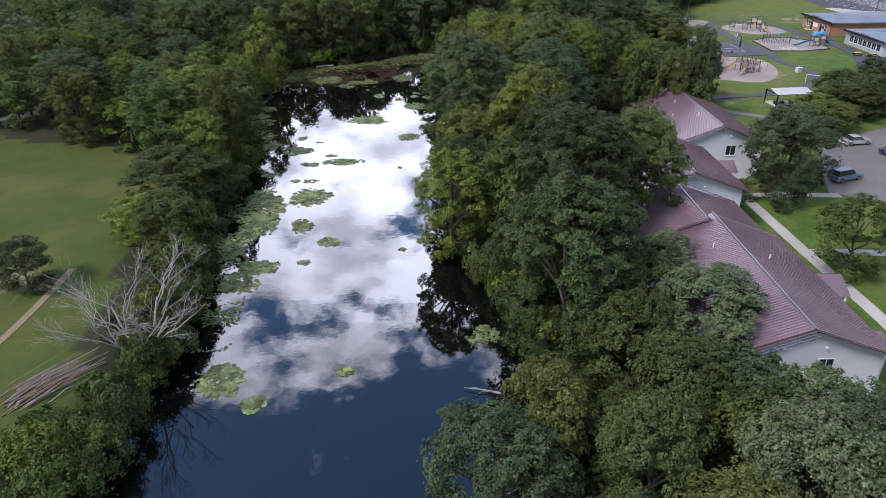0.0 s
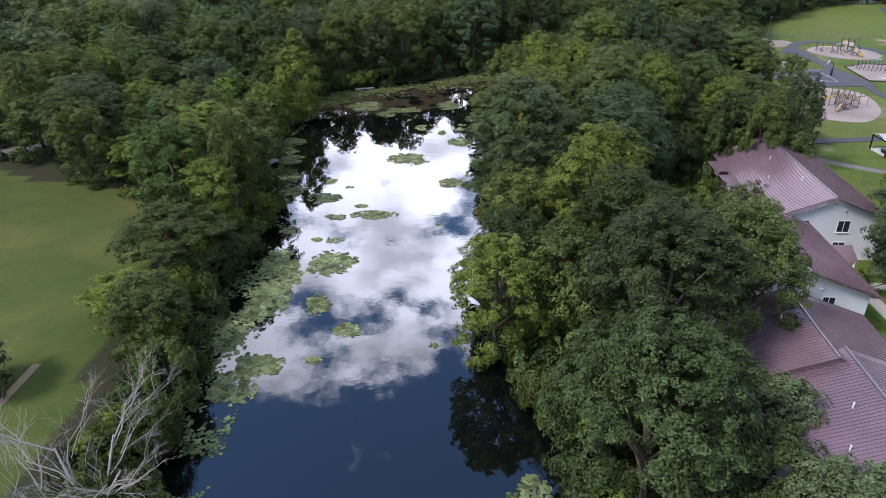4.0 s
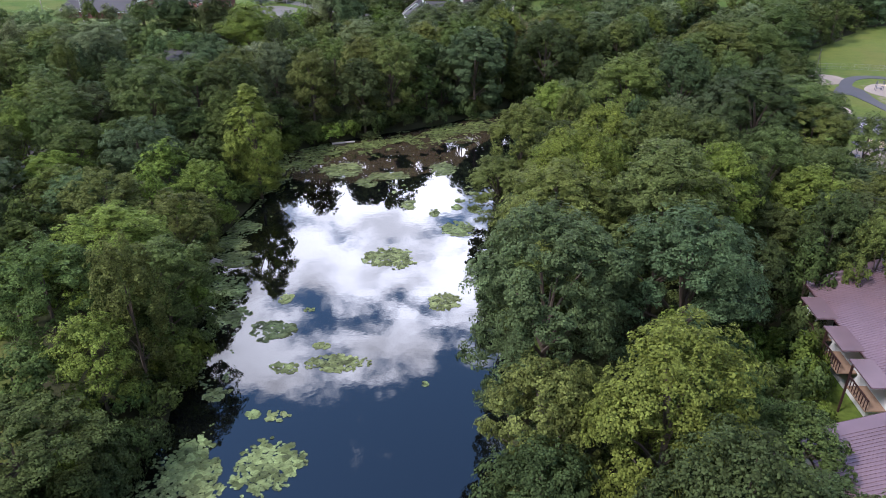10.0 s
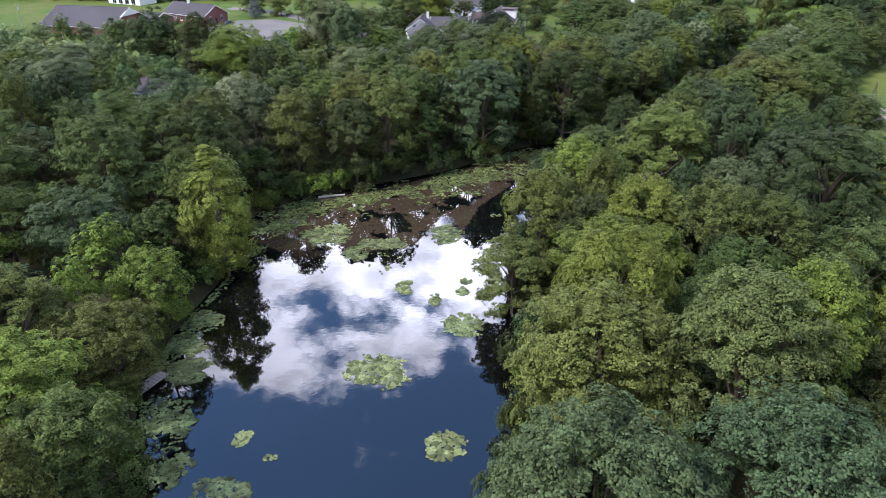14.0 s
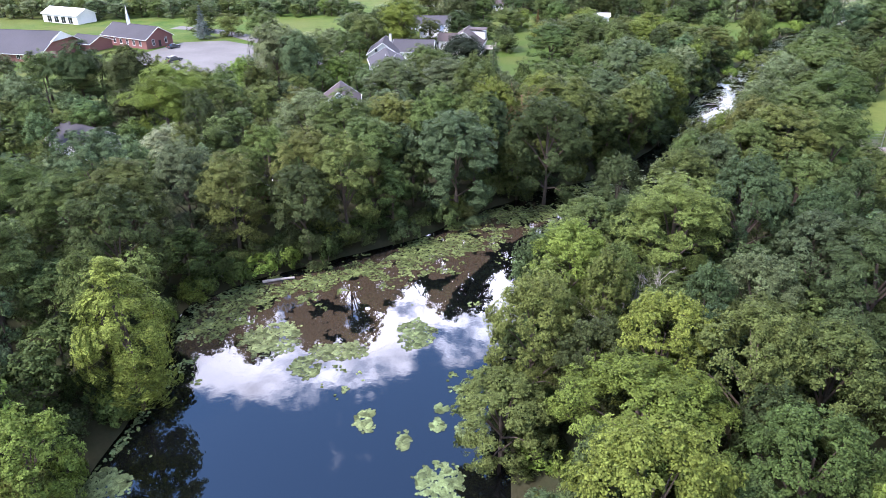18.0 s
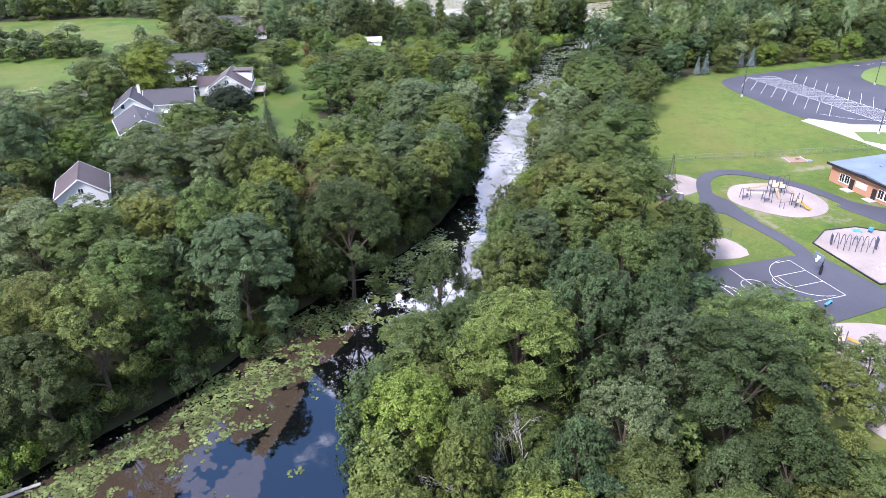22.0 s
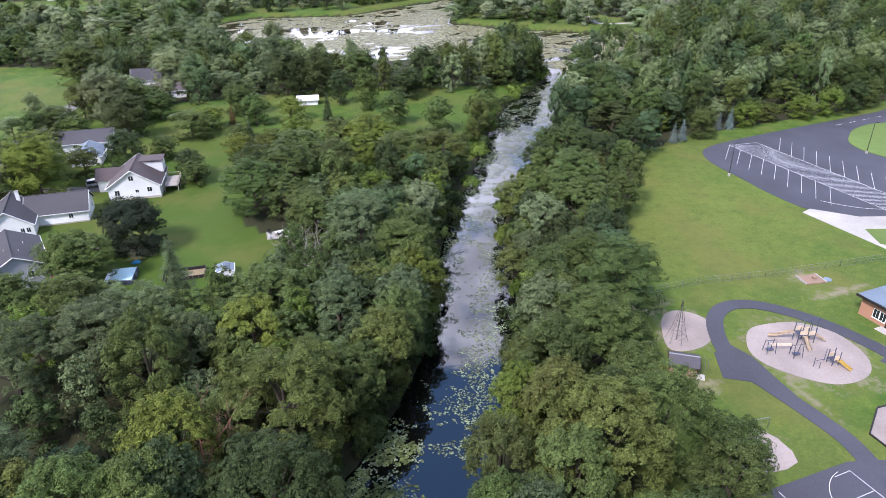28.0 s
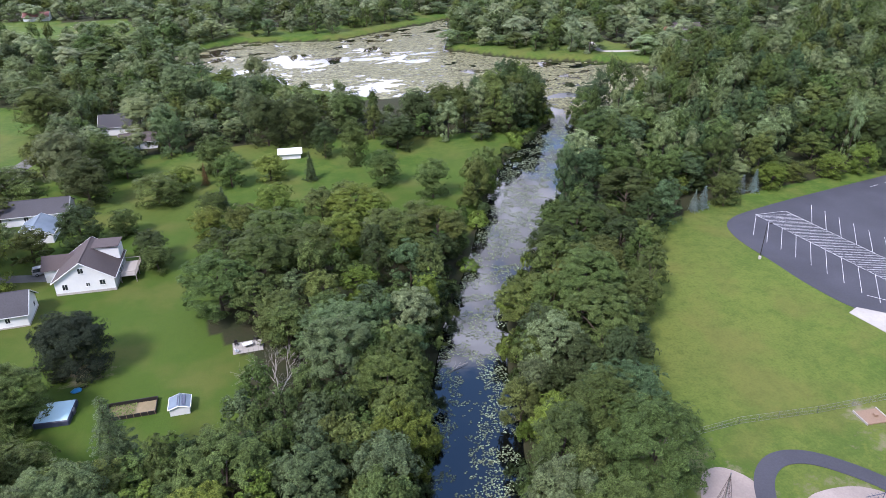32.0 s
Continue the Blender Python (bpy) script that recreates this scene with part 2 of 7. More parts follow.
# ---- building blocks ----
def mesh_of(name, bm, material):
    me = bpy.data.meshes.new(name)
    bm.normal_update()
    bm.to_mesh(me)
    bm.free()
    for mm in material if isinstance(material, (list, tuple)) else [material]:
        me.materials.append(mm)
    return me


def part(name, bm, material, parent=None, label=""):
    ob = new(name, mesh_of(name, bm, material))
    if parent:
        ob.parent = parent
    if label:
        ob["label"] = label
    return ob


def empty(name, x, y, z, rz=0.0):
    ob = new(name)
    ob.matrix_world = pose(x, y, z, 0, 0, rz)
    return ob


def box(bm, x0, y0, z0, x1, y1, z1, bevel=0.0):
    r = bmesh.ops.create_cube(bm, size=1.0, matrix=Matrix.LocRotScale(((x0 + x1) / 2, (y0 + y1) / 2, (z0 + z1) / 2), None, (x1 - x0, y1 - y0, z1 - z0)))
    if bevel:
        es = list({e for v in r["verts"] for e in v.link_edges})
        bmesh.ops.bevel(bm, geom=es, offset=bevel, segments=1, affect="EDGES")
    return bm


def B(*a, bevel=0.0):
    return box(bmesh.new(), *a, bevel=bevel)


def tube(bm, pts, r0, r1=None, sides=6, cap=True):
    """A tapered tube along points."""
    r1 = r0 if r1 is None else r1
    rings = []
    pts = [Vector(p) for p in pts]
    for i, p in enumerate(pts):
        d = (pts[min(i + 1, len(pts) - 1)] - pts[max(i - 1, 0)]).normalized()
        q = d.to_track_quat("Z", "Y")
        r = r0 + (r1 - r0) * i / (len(pts) - 1)
        rings.append([bm.verts.new(p + q @ Vector((r * math.cos(2 * math.pi * k / sides), r * math.sin(2 * math.pi * k / sides), 0))) for k in range(sides)])
    for a, b in zip(rings, rings[1:]):
        for k in range(sides):
            bm.faces.new((a[k], a[(k + 1) % sides], b[(k + 1) % sides], b[k]))
    if cap:
        bm.faces.new(rings[0][::-1])
        bm.faces.new(rings[-1])
    return bm


def prism(bm, pts, z0, z1):
    """A slab over a flat outline."""
    area = sum(a[0] * b[1] - b[0] * a[1] for a, b in zip(pts, pts[1:] + pts[:1]))
    if area < 0:
        pts = pts[::-1]
    lo = [bm.verts.new((p[0], p[1], z0)) for p in pts]
    hi = [bm.verts.new((p[0], p[1], z1)) for p in pts]
    top = bm.faces.new(hi)
    n = len(pts)
    for i in range(n):
        bm.faces.new((lo[i], lo[(i + 1) % n], hi[(i + 1) % n], hi[i]))
    bmesh.ops.triangulate(bm, faces=[top])
    return bm


def round_outline(pts, steps=5):
    """A smooth closed outline through corner points (Catmull-Rom)."""
    out = []
    n = len(pts)
    for i in range(n):
        p0, p1, p2, p3 = (Vector(pts[(i + k - 1) % n]) for k in range(4))
        for s in range(steps):
            t = s / steps
            out.append(tuple(0.5 * ((2 * p1) + (p2 - p0) * t + (2 * p0 - 5 * p1 + 4 * p2 - p3) * t * t + (3 * p1 - p0 - 3 * p2 + p3) * t ** 3)))
    return out


def ribbon(pts, width, steps=6):
    """The outline of a band of that width along a smooth line."""
    line = []
    n = len(pts)
    for i in range(n - 1):
        p0, p1, p2, p3 = (Vector(pts[min(max(i + k - 1, 0), n - 1)]) for k in range(4))
        for s in range(steps):
            t = s / steps
            line.append(0.5 * ((2 * p1) + (p2 - p0) * t + (2 * p0 - 5 * p1 + 4 * p2 - p3) * t * t + (3 * p1 - p0 - 3 * p2 + p3) * t ** 3))
    line.append(Vector(pts[-1]))
    left, right = [], []
    for i, p in enumerate(line):
        d = (line[min(i + 1, len(line) - 1)] - line[max(i - 1, 0)]).normalized()
        nrm = Vector((-d.y, d.x)) * width / 2
        left.append(tuple(p + nrm))
        right.append(tuple(p - nrm))
    return left, right


def band(bm, pts, width, z0, z1, steps=6):
    left, right = ribbon(pts, width, steps)
    lv = [[bm.verts.new((*p, z)) for p in left] for z in (z0, z1)]
    rv = [[bm.verts.new((*p, z)) for p in right] for z in (z0, z1)]
    for i in range(len(left) - 1):
        bm.faces.new((rv[1][i], rv[1][i + 1], lv[1][i + 1], lv[1][i]))
        bm.faces.new((lv[0][i], lv[0][i + 1], lv[1][i + 1], lv[1][i]) [::-1])
        bm.faces.new((rv[0][i], rv[0][i + 1], rv[1][i + 1], rv[1][i]))
    for i in (0, -1):
        f = (lv[0][i], lv[1][i], rv[1][i], rv[0][i])
        bm.faces.new(f if i else f[::-1])
    return bm

# ---- ground and water ----
GROUND = 2.2
SHORE = [(-30, -70), (-29, 30), (-26.5, 44), (-25, 54), (-26, 64), (-28.5, 72), (-30, 84), (-29, 96), (-31, 106), (-33, 116), (-37, 124), (-37.5, 134),
         (-36, 146), (-38, 160), (-38, 168), (-32, 174), (-20, 181), (-8, 188), (3, 199), (13, 207), (23, 212), (33, 222), (44, 237), (51, 253), (62, 273), (80, 299)]
SHORE += [(92, 318), (106, 338), (118, 353), (136, 369), (150, 380), (156, 398), (150, 425), (135, 434), (105, 434), (71, 478), (48, 511), (30, 555),
          (68, 580), (121, 564), (171, 588), (207, 605), (188, 560), (166, 516), (190, 480), (219, 458), (242, 440), (230, 408), (191, 392), (166, 388)]
SHORE += [(148, 362), (136, 344), (122, 326), (98, 298), (86, 284), (78, 276), (69, 260), (64, 246), (58, 232), (48, 219), (38, 204), (31, 195),
          (20, 186), (10, 178), (5, 166), (3, 150), (2, 130), (2, 116), (2, 100), (2, 86), (3, 74), (8, 60), (10, 50), (8, 40), (8, -70)]


def shore_distance(P):
    """Signed distance of points from the shore: positive on land."""
    S = np.array(SHORE, float)
    A, Bq = S, np.roll(S, -1, 0)
    best = np.full(len(P), 1e9)
    inside = np.zeros(len(P), bool)
    for a, b in zip(A, Bq):
        ab = b - a
        t = np.clip(((P - a) @ ab) / (ab @ ab), 0, 1)
        best = np.minimum(best, np.hypot(*(P - (a + t[:, None] * ab)).T))
        if a[1] != b[1]:
            cross = ((a[1] > P[:, 1]) != (b[1] > P[:, 1])) & (P[:, 0] < (b[0] - a[0]) * (P[:, 1] - a[1]) / (b[1] - a[1]) + a[0])
            inside ^= cross
    return np.where(inside, -best, best)


def inside_outline(P, outline):
    S = np.array(outline, float)
    r = np.zeros(len(P), bool)
    for a, b in zip(S, np.roll(S, -1, 0)):
        if a[1] != b[1]:
            r ^= ((a[1] > P[:, 1]) != (b[1] > P[:, 1])) & (P[:, 0] < (b[0] - a[0]) * (P[:, 1] - a[1]) / (b[1] - a[1]) + a[0])
    return r


# woodland floors
WOODS = {
    "right bank": [(2, 10), (22, 10), (22, 60), (26, 88), (31, 108), (42, 108), (50, 125), (54, 145), (55, 172), (57, 195), (62, 210), (71, 226), (88, 248),
                   (108, 270), (122, 288), (100, 302), (70, 262), (48, 220), (30, 195), (5, 170), (2, 100)],
    "behind the car park": [(122, 290), (150, 298), (182, 297), (235, 300), (300, 318), (420, 330), (520, 420), (400, 470), (318, 440), (250, 442), (230, 405), (190, 390),
                            (165, 386), (146, 356), (122, 324), (100, 302)],
    "left bank": [(-20, 40), (-34, 52), (-36, 72), (-40, 95), (-52, 108), (-70, 112), (-95, 125), (-98, 200), (-80, 250), (-44, 266), (-20, 264), (-10, 259),
                  (4, 254), (20, 253), (28, 275), (20, 290), (30, 310), (60, 300), (78, 300), (50, 252), (30, 216), (0, 195), (-36, 172), (-36, 130), (-24, 80)],
    "lake wood": [(-10, 400), (30, 395), (70, 395), (100, 380), (130, 372), (152, 384), (152, 424), (100, 430), (68, 474), (45, 505), (26, 550), (-60, 560), (-80, 500), (-20, 470)],
}


FAR = [[(-190, 492), (-40, 484), (10, 472), (40, 508), (26, 556), (60, 588), (56, 602), (-30, 592), (-190, 610)],
       [(20, 612), (66, 592), (120, 576), (175, 600), (215, 622), (262, 640), (250, 720), (100, 770), (-60, 830), (-260, 790), (-60, 700), (10, 690)],
       [(168, 522), (222, 463), (238, 470), (232, 500), (262, 560), (260, 612), (210, 604), (190, 562)],
       [(246, 446), (285, 462), (276, 500), (300, 515), (330, 470), (420, 470), (520, 430), (620, 470), (640, 600), (480, 720), (260, 720), (264, 640), (262, 560)]]
BARE = [(74.5, 206, 2.6, 2.0, 60), (81, 227.5, 6.5, 1.8, 8), (114, 217.6, 8, 1.6, -8), (105.4, 201.8, 4.5, 2.0, -60), (97, 196.6, 4.2, 1.6, -12), (51, 58, 5, 5, 0), (112.5, 224, 3.4, 2.4, 0), (109.2, 196, 1.2, 6, 0),
        (94.5, 206.6, 9.6, 9.2, -20), (81, 218.8, 6.6, 5.8, 30), (70.9, 194, 4.6, 4.2, 0), (69.5, 157.5, 11.2, 13.2, 15), (0, 284.4, 4.4, 4.2, 0), (57, 130, 3.0, 1.4, 40), (86.5, 199, 1.2, 8, 0), (-46, 66, 2.2, 6, 20), (75, 232, 2.5, 5, 30)]


def build_ground():
    def lines(lo, hi, step, far):
        mid = np.arange(lo, hi + 0.1, step)
        out = np.geomspace(step * 2, far, 26)
        return np.concatenate([lo - out[::-1], mid, hi + out])

    xs, ys = lines(-110, 260, 2.2, 2500), lines(-40, 620, 2.2, 2800)
    X, Y = np.meshgrid(xs, ys)
    P = np.stack([X.ravel(), Y.ravel()], 1)
    d = shore_distance(P)
    s = np.clip(d / 6.0, 0, 1)
    z = 0.12 + (GROUND - 0.12) * s * s * (3 - 2 * s)
    z = np.where(d < 0, np.maximum(d * 0.45, -1.8), z)
    z += 0.03 * np.sin(P[:, 0] * 0.31) * np.cos(P[:, 1] * 0.23) * np.clip(d / 8, 0, 1)
    wood = np.zeros(len(P))
    for o in WOODS.values():
        wood[inside_outline(P, o)] = 1
    for o in FAR:
        wood[inside_outline(P, o)] = 1
    wood[(d > 0) & (d < 40) & (P[:, 1] > 430)] = 0.2
    wood[(d > -3) & (d < 2)] = np.maximum(wood[(d > -3) & (d < 2)], 0.7)
    wood[d <= -3] = 1
    # trodden soil: centre, half length, half width, turn
    bare = np.zeros(len(P))
    for x, y, a, bq, rz in BARE:
        c, q = math.cos(radians(rz)), math.sin(radians(rz))
        u, v = (P[:, 0] - x) * c + (P[:, 1] - y) * q, -(P[:, 0] - x) * q + (P[:, 1] - y) * c
        bare = np.maximum(bare, np.clip(1.25 - np.hypot(u / a, v / bq) * 0.75, 0, 1))
    # darker, deeper green over the back gardens, against the dry mown school field
    dark_lawn = np.clip((P[:, 1] * 0.55 - P[:, 0] - 45) / 12, 0, 1) * np.clip((P[:, 1] - 205) / 20, 0, 1) * np.clip((375 - P[:, 1]) / 40, 0.25, 1) * np.clip((P[:, 0] + 50) / 15, 0.4, 1)
    dull = np.clip((-20 - P[:, 0]) / 5, 0, 1) * np.clip((140 - P[:, 1]) / 20, 0, 1)
    # sun-dried middle of the school field
    dry = np.clip(1.3 - np.hypot((P[:, 0] - 116) / 34, (P[:, 1] - 262) / 36), 0, 1) + 0.25 * np.clip(1.2 - np.hypot((P[:, 0] + 48) / 14, (P[:, 1] - 88) / 34), 0, 1)
    nx, ny = len(xs), len(ys)
    idx = np.arange(nx * ny).reshape(ny, nx)
    faces = np.stack([idx[:-1, :-1], idx[:-1, 1:], idx[1:, 1:], idx[1:, :-1]], -1).reshape(-1, 4)
    me = bpy.data.meshes.new("ground")
    me.from_pydata(np.c_[P, z].tolist(), [], faces.tolist())
    me.polygons.foreach_set("use_smooth", np.ones(len(me.polygons), bool))
    at = me.attributes.new("woodland", "FLOAT", "POINT")
    at.data.foreach_set("value", wood)
    for nm, vals in (("bare", bare), ("dark_lawn", dark_lawn), ("dry", dry), ("dull", dull)):
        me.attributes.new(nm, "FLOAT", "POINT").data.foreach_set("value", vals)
    # grass and leaf litter, by where the woods stand, with a ragged border
    m = bpy.data.materials.new("meadow_and_litter")
    m.use_nodes = True
    nt = m.node_tree
    b = nt.nodes["Principled BSDF"]
    geo, att = nt.nodes.new("ShaderNodeNewGeometry"), nt.nodes.new("ShaderNodeAttribute")
    att.attribute_name = "woodland"

    def noise_node(scale, detail=5):
        n = nt.nodes.new("ShaderNodeTexNoise")
        n.inputs["Scale"].default_value, n.inputs["Detail"].default_value = scale, detail
        nt.links.new(geo.outputs["Position"], n.inputs["Vector"])
        return n

    def mix(f, a, bq):
        q = nt.nodes.new("ShaderNodeMix")
        q.data_type = "RGBA"
        nt.links.new(f, q.inputs[0])
        for k, c in ((6, a), (7, bq)):
            if isinstance(c, tuple):
                q.inputs[k].default_value = (*c, 1)
            else:
                nt.links.new(c, q.inputs[k])
        return q.outputs[2]

    def rng(n, lo, hi, a=0.0, c=1.0):
        q = nt.nodes.new("ShaderNodeMapRange")
        for k, v in ((1, lo), (2, hi), (3, a), (4, c)):
            q.inputs[k].default_value = v
        nt.links.new(n, q.inputs[0])
        return q.outputs[0]

    def att_node(nm):
        q = nt.nodes.new("ShaderNodeAttribute")
        q.attribute_name = nm
        return q.outputs["Fac"]

    fine, mid, wide, tuft = noise_node(2.2, 7), noise_node(0.16, 6), noise_node(0.022, 5), noise_node(0.55, 7)
    for n in (fine, tuft, mid):
        n.inputs["Roughness"].default_value = 0.72
    green = mix(rng(mid.outputs[0], 0.40, 0.60), (0.043, 0.094, 0.013), (0.084, 0.130, 0.021))
    green = mix(rng(wide.outputs[0], 0.46, 0.66, 0, 0.6), green, (0.122, 0.128, 0.034))
    green = mix(rng(att_node("dry"), 0.0, 1.0, 0, 0.5), green, (0.132, 0.150, 0.032))
    green = mix(rng(tuft.outputs[0], 0.50, 0.70, 0, 0.4), green, (0.034, 0.058, 0.008))
    green = mix(rng(tuft.outputs[0], 0.48, 0.30, 0, 0.5), green, (0.132, 0.142, 0.030))
    green = mix(rng(att_node("dark_lawn"), 0.0, 1.0, 0, 0.82), green, (0.044, 0.080, 0.009))
    green = mix(rng(att_node("dull"), 0.0, 1.0, 0, 0.62), green, (0.046, 0.054, 0.014))
    green = mix(rng(fine.outputs[0], 0.45, 0.75, 0, 0.6), green, (0.046, 0.072, 0.016))
    green = mix(rng(noise_node(0.07, 4).outputs[0], 0.50, 0.62, 0, 0.35), green, (0.130, 0.116, 0.034))
    soil = mix(rng(tuft.outputs[0], 0.35, 0.65), (0.27, 0.225, 0.165), (0.19, 0.16, 0.105))
    ragged = nt.nodes.new("ShaderNodeMath")
    ragged.operation = "MULTIPLY_ADD"
    nt.links.new(tuft.outputs[0], ragged.inputs[0])
    ragged.inputs[1].default_value = 2.6
    nt.links.new(att_node("bare"), ragged.inputs[2])
    green = mix(rng(ragged.outputs[0], 1.8, 2.3, 0, 0.8), green, soil)
    litter = mix(rng(mid.outputs[0], 0.3, 0.7), (0.028, 0.036, 0.014), (0.042, 0.036, 0.020))
    litter = mix(rng(fine.outputs[0], 0.4, 0.75, 0, 0.6), litter, (0.018, 0.022, 0.009))
    add = nt.nodes.new("ShaderNodeMath")
    add.operation = "MULTIPLY_ADD"
    nt.links.new(mid.outputs[0], add.inputs[0])
    add.inputs[1].default_value = 0.5
    nt.links.new(att.outputs["Fac"], add.inputs[2])
    nt.links.new(mix(rng(add.outputs[0], 0.6, 0.95), green, litter), b.inputs["Base Color"])
    b.inputs["Roughness"].default_value, b.inputs["Specular IOR Level"].default_value = 0.95, 0.15
    bp = nt.nodes.new("ShaderNodeBump")
    bp.inputs["Strength"].default_value, bp.inputs["Distance"].default_value = 0.6, 0.12
    nt.links.new(fine.outputs[0], bp.inputs["Height"])
    nt.links.new(bp.outputs[0], b.inputs["Normal"])
    me.materials.append(m)
    return tagged(new("ground", me), "mown green lawn and dark woodland floor sloping to the water", "ground", kind="structure")


build_ground()
bm = bmesh.new()
bm.faces.new([bm.verts.new(p) for p in ((-90, -120, 0), (330, -120, 0), (330, 640, 0), (-90, 640, 0))])
tagged(part("water", bm, WATER), "still dark pond water mirroring cloudy sky and trees", "water", kind="structure")

# ---- trees ----
RNG = np.random.default_rng(7)


def quads_mesh(name, V, F, material, F3=None):
    me = bpy.data.meshes.new(name)
    faces = F.tolist() + ([] if F3 is None else F3.tolist())
    me.from_pydata(V.tolist(), [], faces)
    me.materials.append(material)
    me.update()
    return me


def leaf_kites(centres, normals, size, droop=0.12):
    """One kite-shaped spray of leaves at each centre."""
    n = len(centres)
    normals = normals / np.linalg.norm(normals, axis=1)[:, None]
    a = RNG.normal(size=(n, 3))
    u = np.cross(normals, a)
    u /= np.linalg.norm(u, axis=1)[:, None]
    v = np.cross(normals, u)
    s = size * RNG.uniform(0.6, 1.35, n)[:, None]
    w = s * RNG.uniform(0.65, 1.0, (n, 1))
    tip = centres + u * s * 0.62 - normals * s * droop
    tail = centres - u * s * 0.5
    V = np.stack([tail, centres + v * w * 0.5 + u * s * 0.06, tip, centres - v * w * 0.5 - u * s * 0.02], 1).reshape(-1, 3)
    return V, np.arange(4 * n).reshape(n, 4)


OCT = np.array([(1, 0, 0), (0, 1, 0), (-1, 0, 0), (0, -1, 0), (0, 0, 1), (0, 0, -1)], float)
OCTF = np.array([(0, 1, 4), (1, 2, 4), (2, 3, 4), (3, 0, 4), (1, 0, 5), (2, 1, 5), (3, 2, 5), (0, 3, 5)])


def crown_mesh(name, H, R, lobes, per, size, low=0.22, shape="broad", core=0.74, swell=1.0, clumps=0, spire=0.0):
    """A crown of leafy boughs round a trunk of height H; each bough carries clumps of leaves, with gaps between them."""
    C, L = [], []
    g = math.pi * (3 - math.sqrt(5))
    turn = RNG.uniform(0, 6.28)
    ex = RNG.uniform(0.82, 1.15, 2)
    for i in range(lobes):
        f = (i + 0.5) / lobes
        a = turn + g * i + RNG.normal(0, 0.25)
        if shape == "broad":
            zz = 1 - 1.62 * f
            rr = math.sqrt(max(0.0, 1 - zz * zz)) if zz > 0 else 1.0 - 0.30 * (zz / 0.62) ** 2
            mid, half = 0.60 * H, 0.40 * H
            z = mid + zz * (half if zz > 0 else (mid - low * H) / 0.62)
            r = swell * R * 1.68 / math.sqrt(lobes) * RNG.uniform(0.8, 1.25)
            k = (R - 0.85 * r) * RNG.uniform(0.76, 1.10)
            c = (rr * k * math.cos(a) * ex[0], rr * k * math.sin(a) * ex[1], z - 0.70 * r * max(zz, 0) - RNG.uniform(0, 0.04) * H)
        elif shape == "poplar":
            z = (0.10 + 0.88 * (1 - f)) * H
            rr = min(1.0, (1 - (z / H)) * 2.2 + 0.10) * min(1, z / (0.2 * H))
            c = (R * 0.75 * rr * math.cos(a), R * 0.75 * rr * math.sin(a), z)
            r = R * RNG.uniform(0.26, 0.38) * (0.55 + 0.45 * rr)
        else:  # shrub
            zz = 1 - 1.1 * f
            rr = math.sqrt(max(0.0, 1 - zz * zz))
            c = (R * rr * 0.8 * math.cos(a) * ex[0], R * rr * 0.8 * math.sin(a) * ex[1], (0.40 + 0.48 * zz) * H * RNG.uniform(0.7, 1.05))
            r = R * RNG.uniform(0.28, 0.42)
        C.append(c)
        L.append(r)
    C, L = np.array(C), np.array(L)
    mid = np.array((0, 0, 0.5 * H))
    out = C - mid
    out /= np.linalg.norm(out, axis=1)[:, None] + 1e-6
    K, KL, KO, CO = C, L, out, out
    if clumps:
        bi = np.repeat(np.arange(lobes), clumps)
        d = RNG.normal(size=(len(bi), 3)) + out[bi] * 0.9 + np.array((0, 0, 0.55))
        d /= np.linalg.norm(d, axis=1)[:, None]
        K = C[bi] + d * (L[bi] * RNG.uniform(0.74, 1.04, len(bi)))[:, None] * np.array((1, 1, 0.92))
        K[:, 2] += spire * L[bi] * np.clip(d[:, 2], 0, 1) ** 3 * RNG.uniform(0, 1, len(bi))
        KL, KO, CO = L[bi] * RNG.uniform(0.24, 0.40, len(bi)), d, out[bi]
    n = len(K) * per
    li = np.repeat(np.arange(len(K)), per)
    d = RNG.normal(size=(n, 3)) + KO[li] * 0.75 + np.array((0, 0, 0.35))
    d /= np.linalg.norm(d, axis=1)[:, None]
    cen = K[li] + d * (KL[li] * RNG.uniform(0.5, 1.15, n))[:, None]
    nor = d * 0.5 + KO[li] * 0.5 + CO[li] * 0.55 + RNG.normal(size=(n, 3)) * 0.27 + np.array((0, 0, 0.12))
    V, F = leaf_kites(cen, nor, size)
    if core:
        j = RNG.uniform(0.8, 1.2, (lobes, 6, 1))
        CV = (C[:, None] + OCT[None] * j * (L * core)[:, None, None] * np.array((1, 1, 0.8))).reshape(-1, 3)
        CF = (OCTF[None] + (np.arange(lobes) * 6)[:, None, None]).reshape(-1, 3) + len(V)
        return quads_mesh(name, np.r_[V, CV], F, LEAF, CF), C
    return quads_mesh(name, V, F, LEAF), C


def trunk_mesh(name, H, C, r0, limbs=7, sides=6):
    bm = bmesh.new()
    top = Vector((RNG.uniform(-0.03, 0.03) * H, RNG.uniform(-0.03, 0.03) * H, 0.72 * H))
    pts = [Vector((0, 0, -0.6)), Vector((0.01 * H, 0, 0.2 * H)), Vector((0.0, 0.012 * H, 0.45 * H)), top]
    tube(bm, pts, r0, r0 * 0.3, sides)
    pick = RNG.choice(len(C), min(limbs, len(C)), replace=False)
    for i in pick:
        c = Vector(C[i])
        z = min(max(c.z * 0.55, 0.18 * H), 0.6 * H)
        a = Vector((0, 0, z))
        b = (a + c) / 2 + Vector((0, 0, 0.03 * H))
        tube(bm, [a, b, c], r0 * 0.42, r0 * 0.1, 4, cap=False)
    return mesh_of(name, bm, BARK)


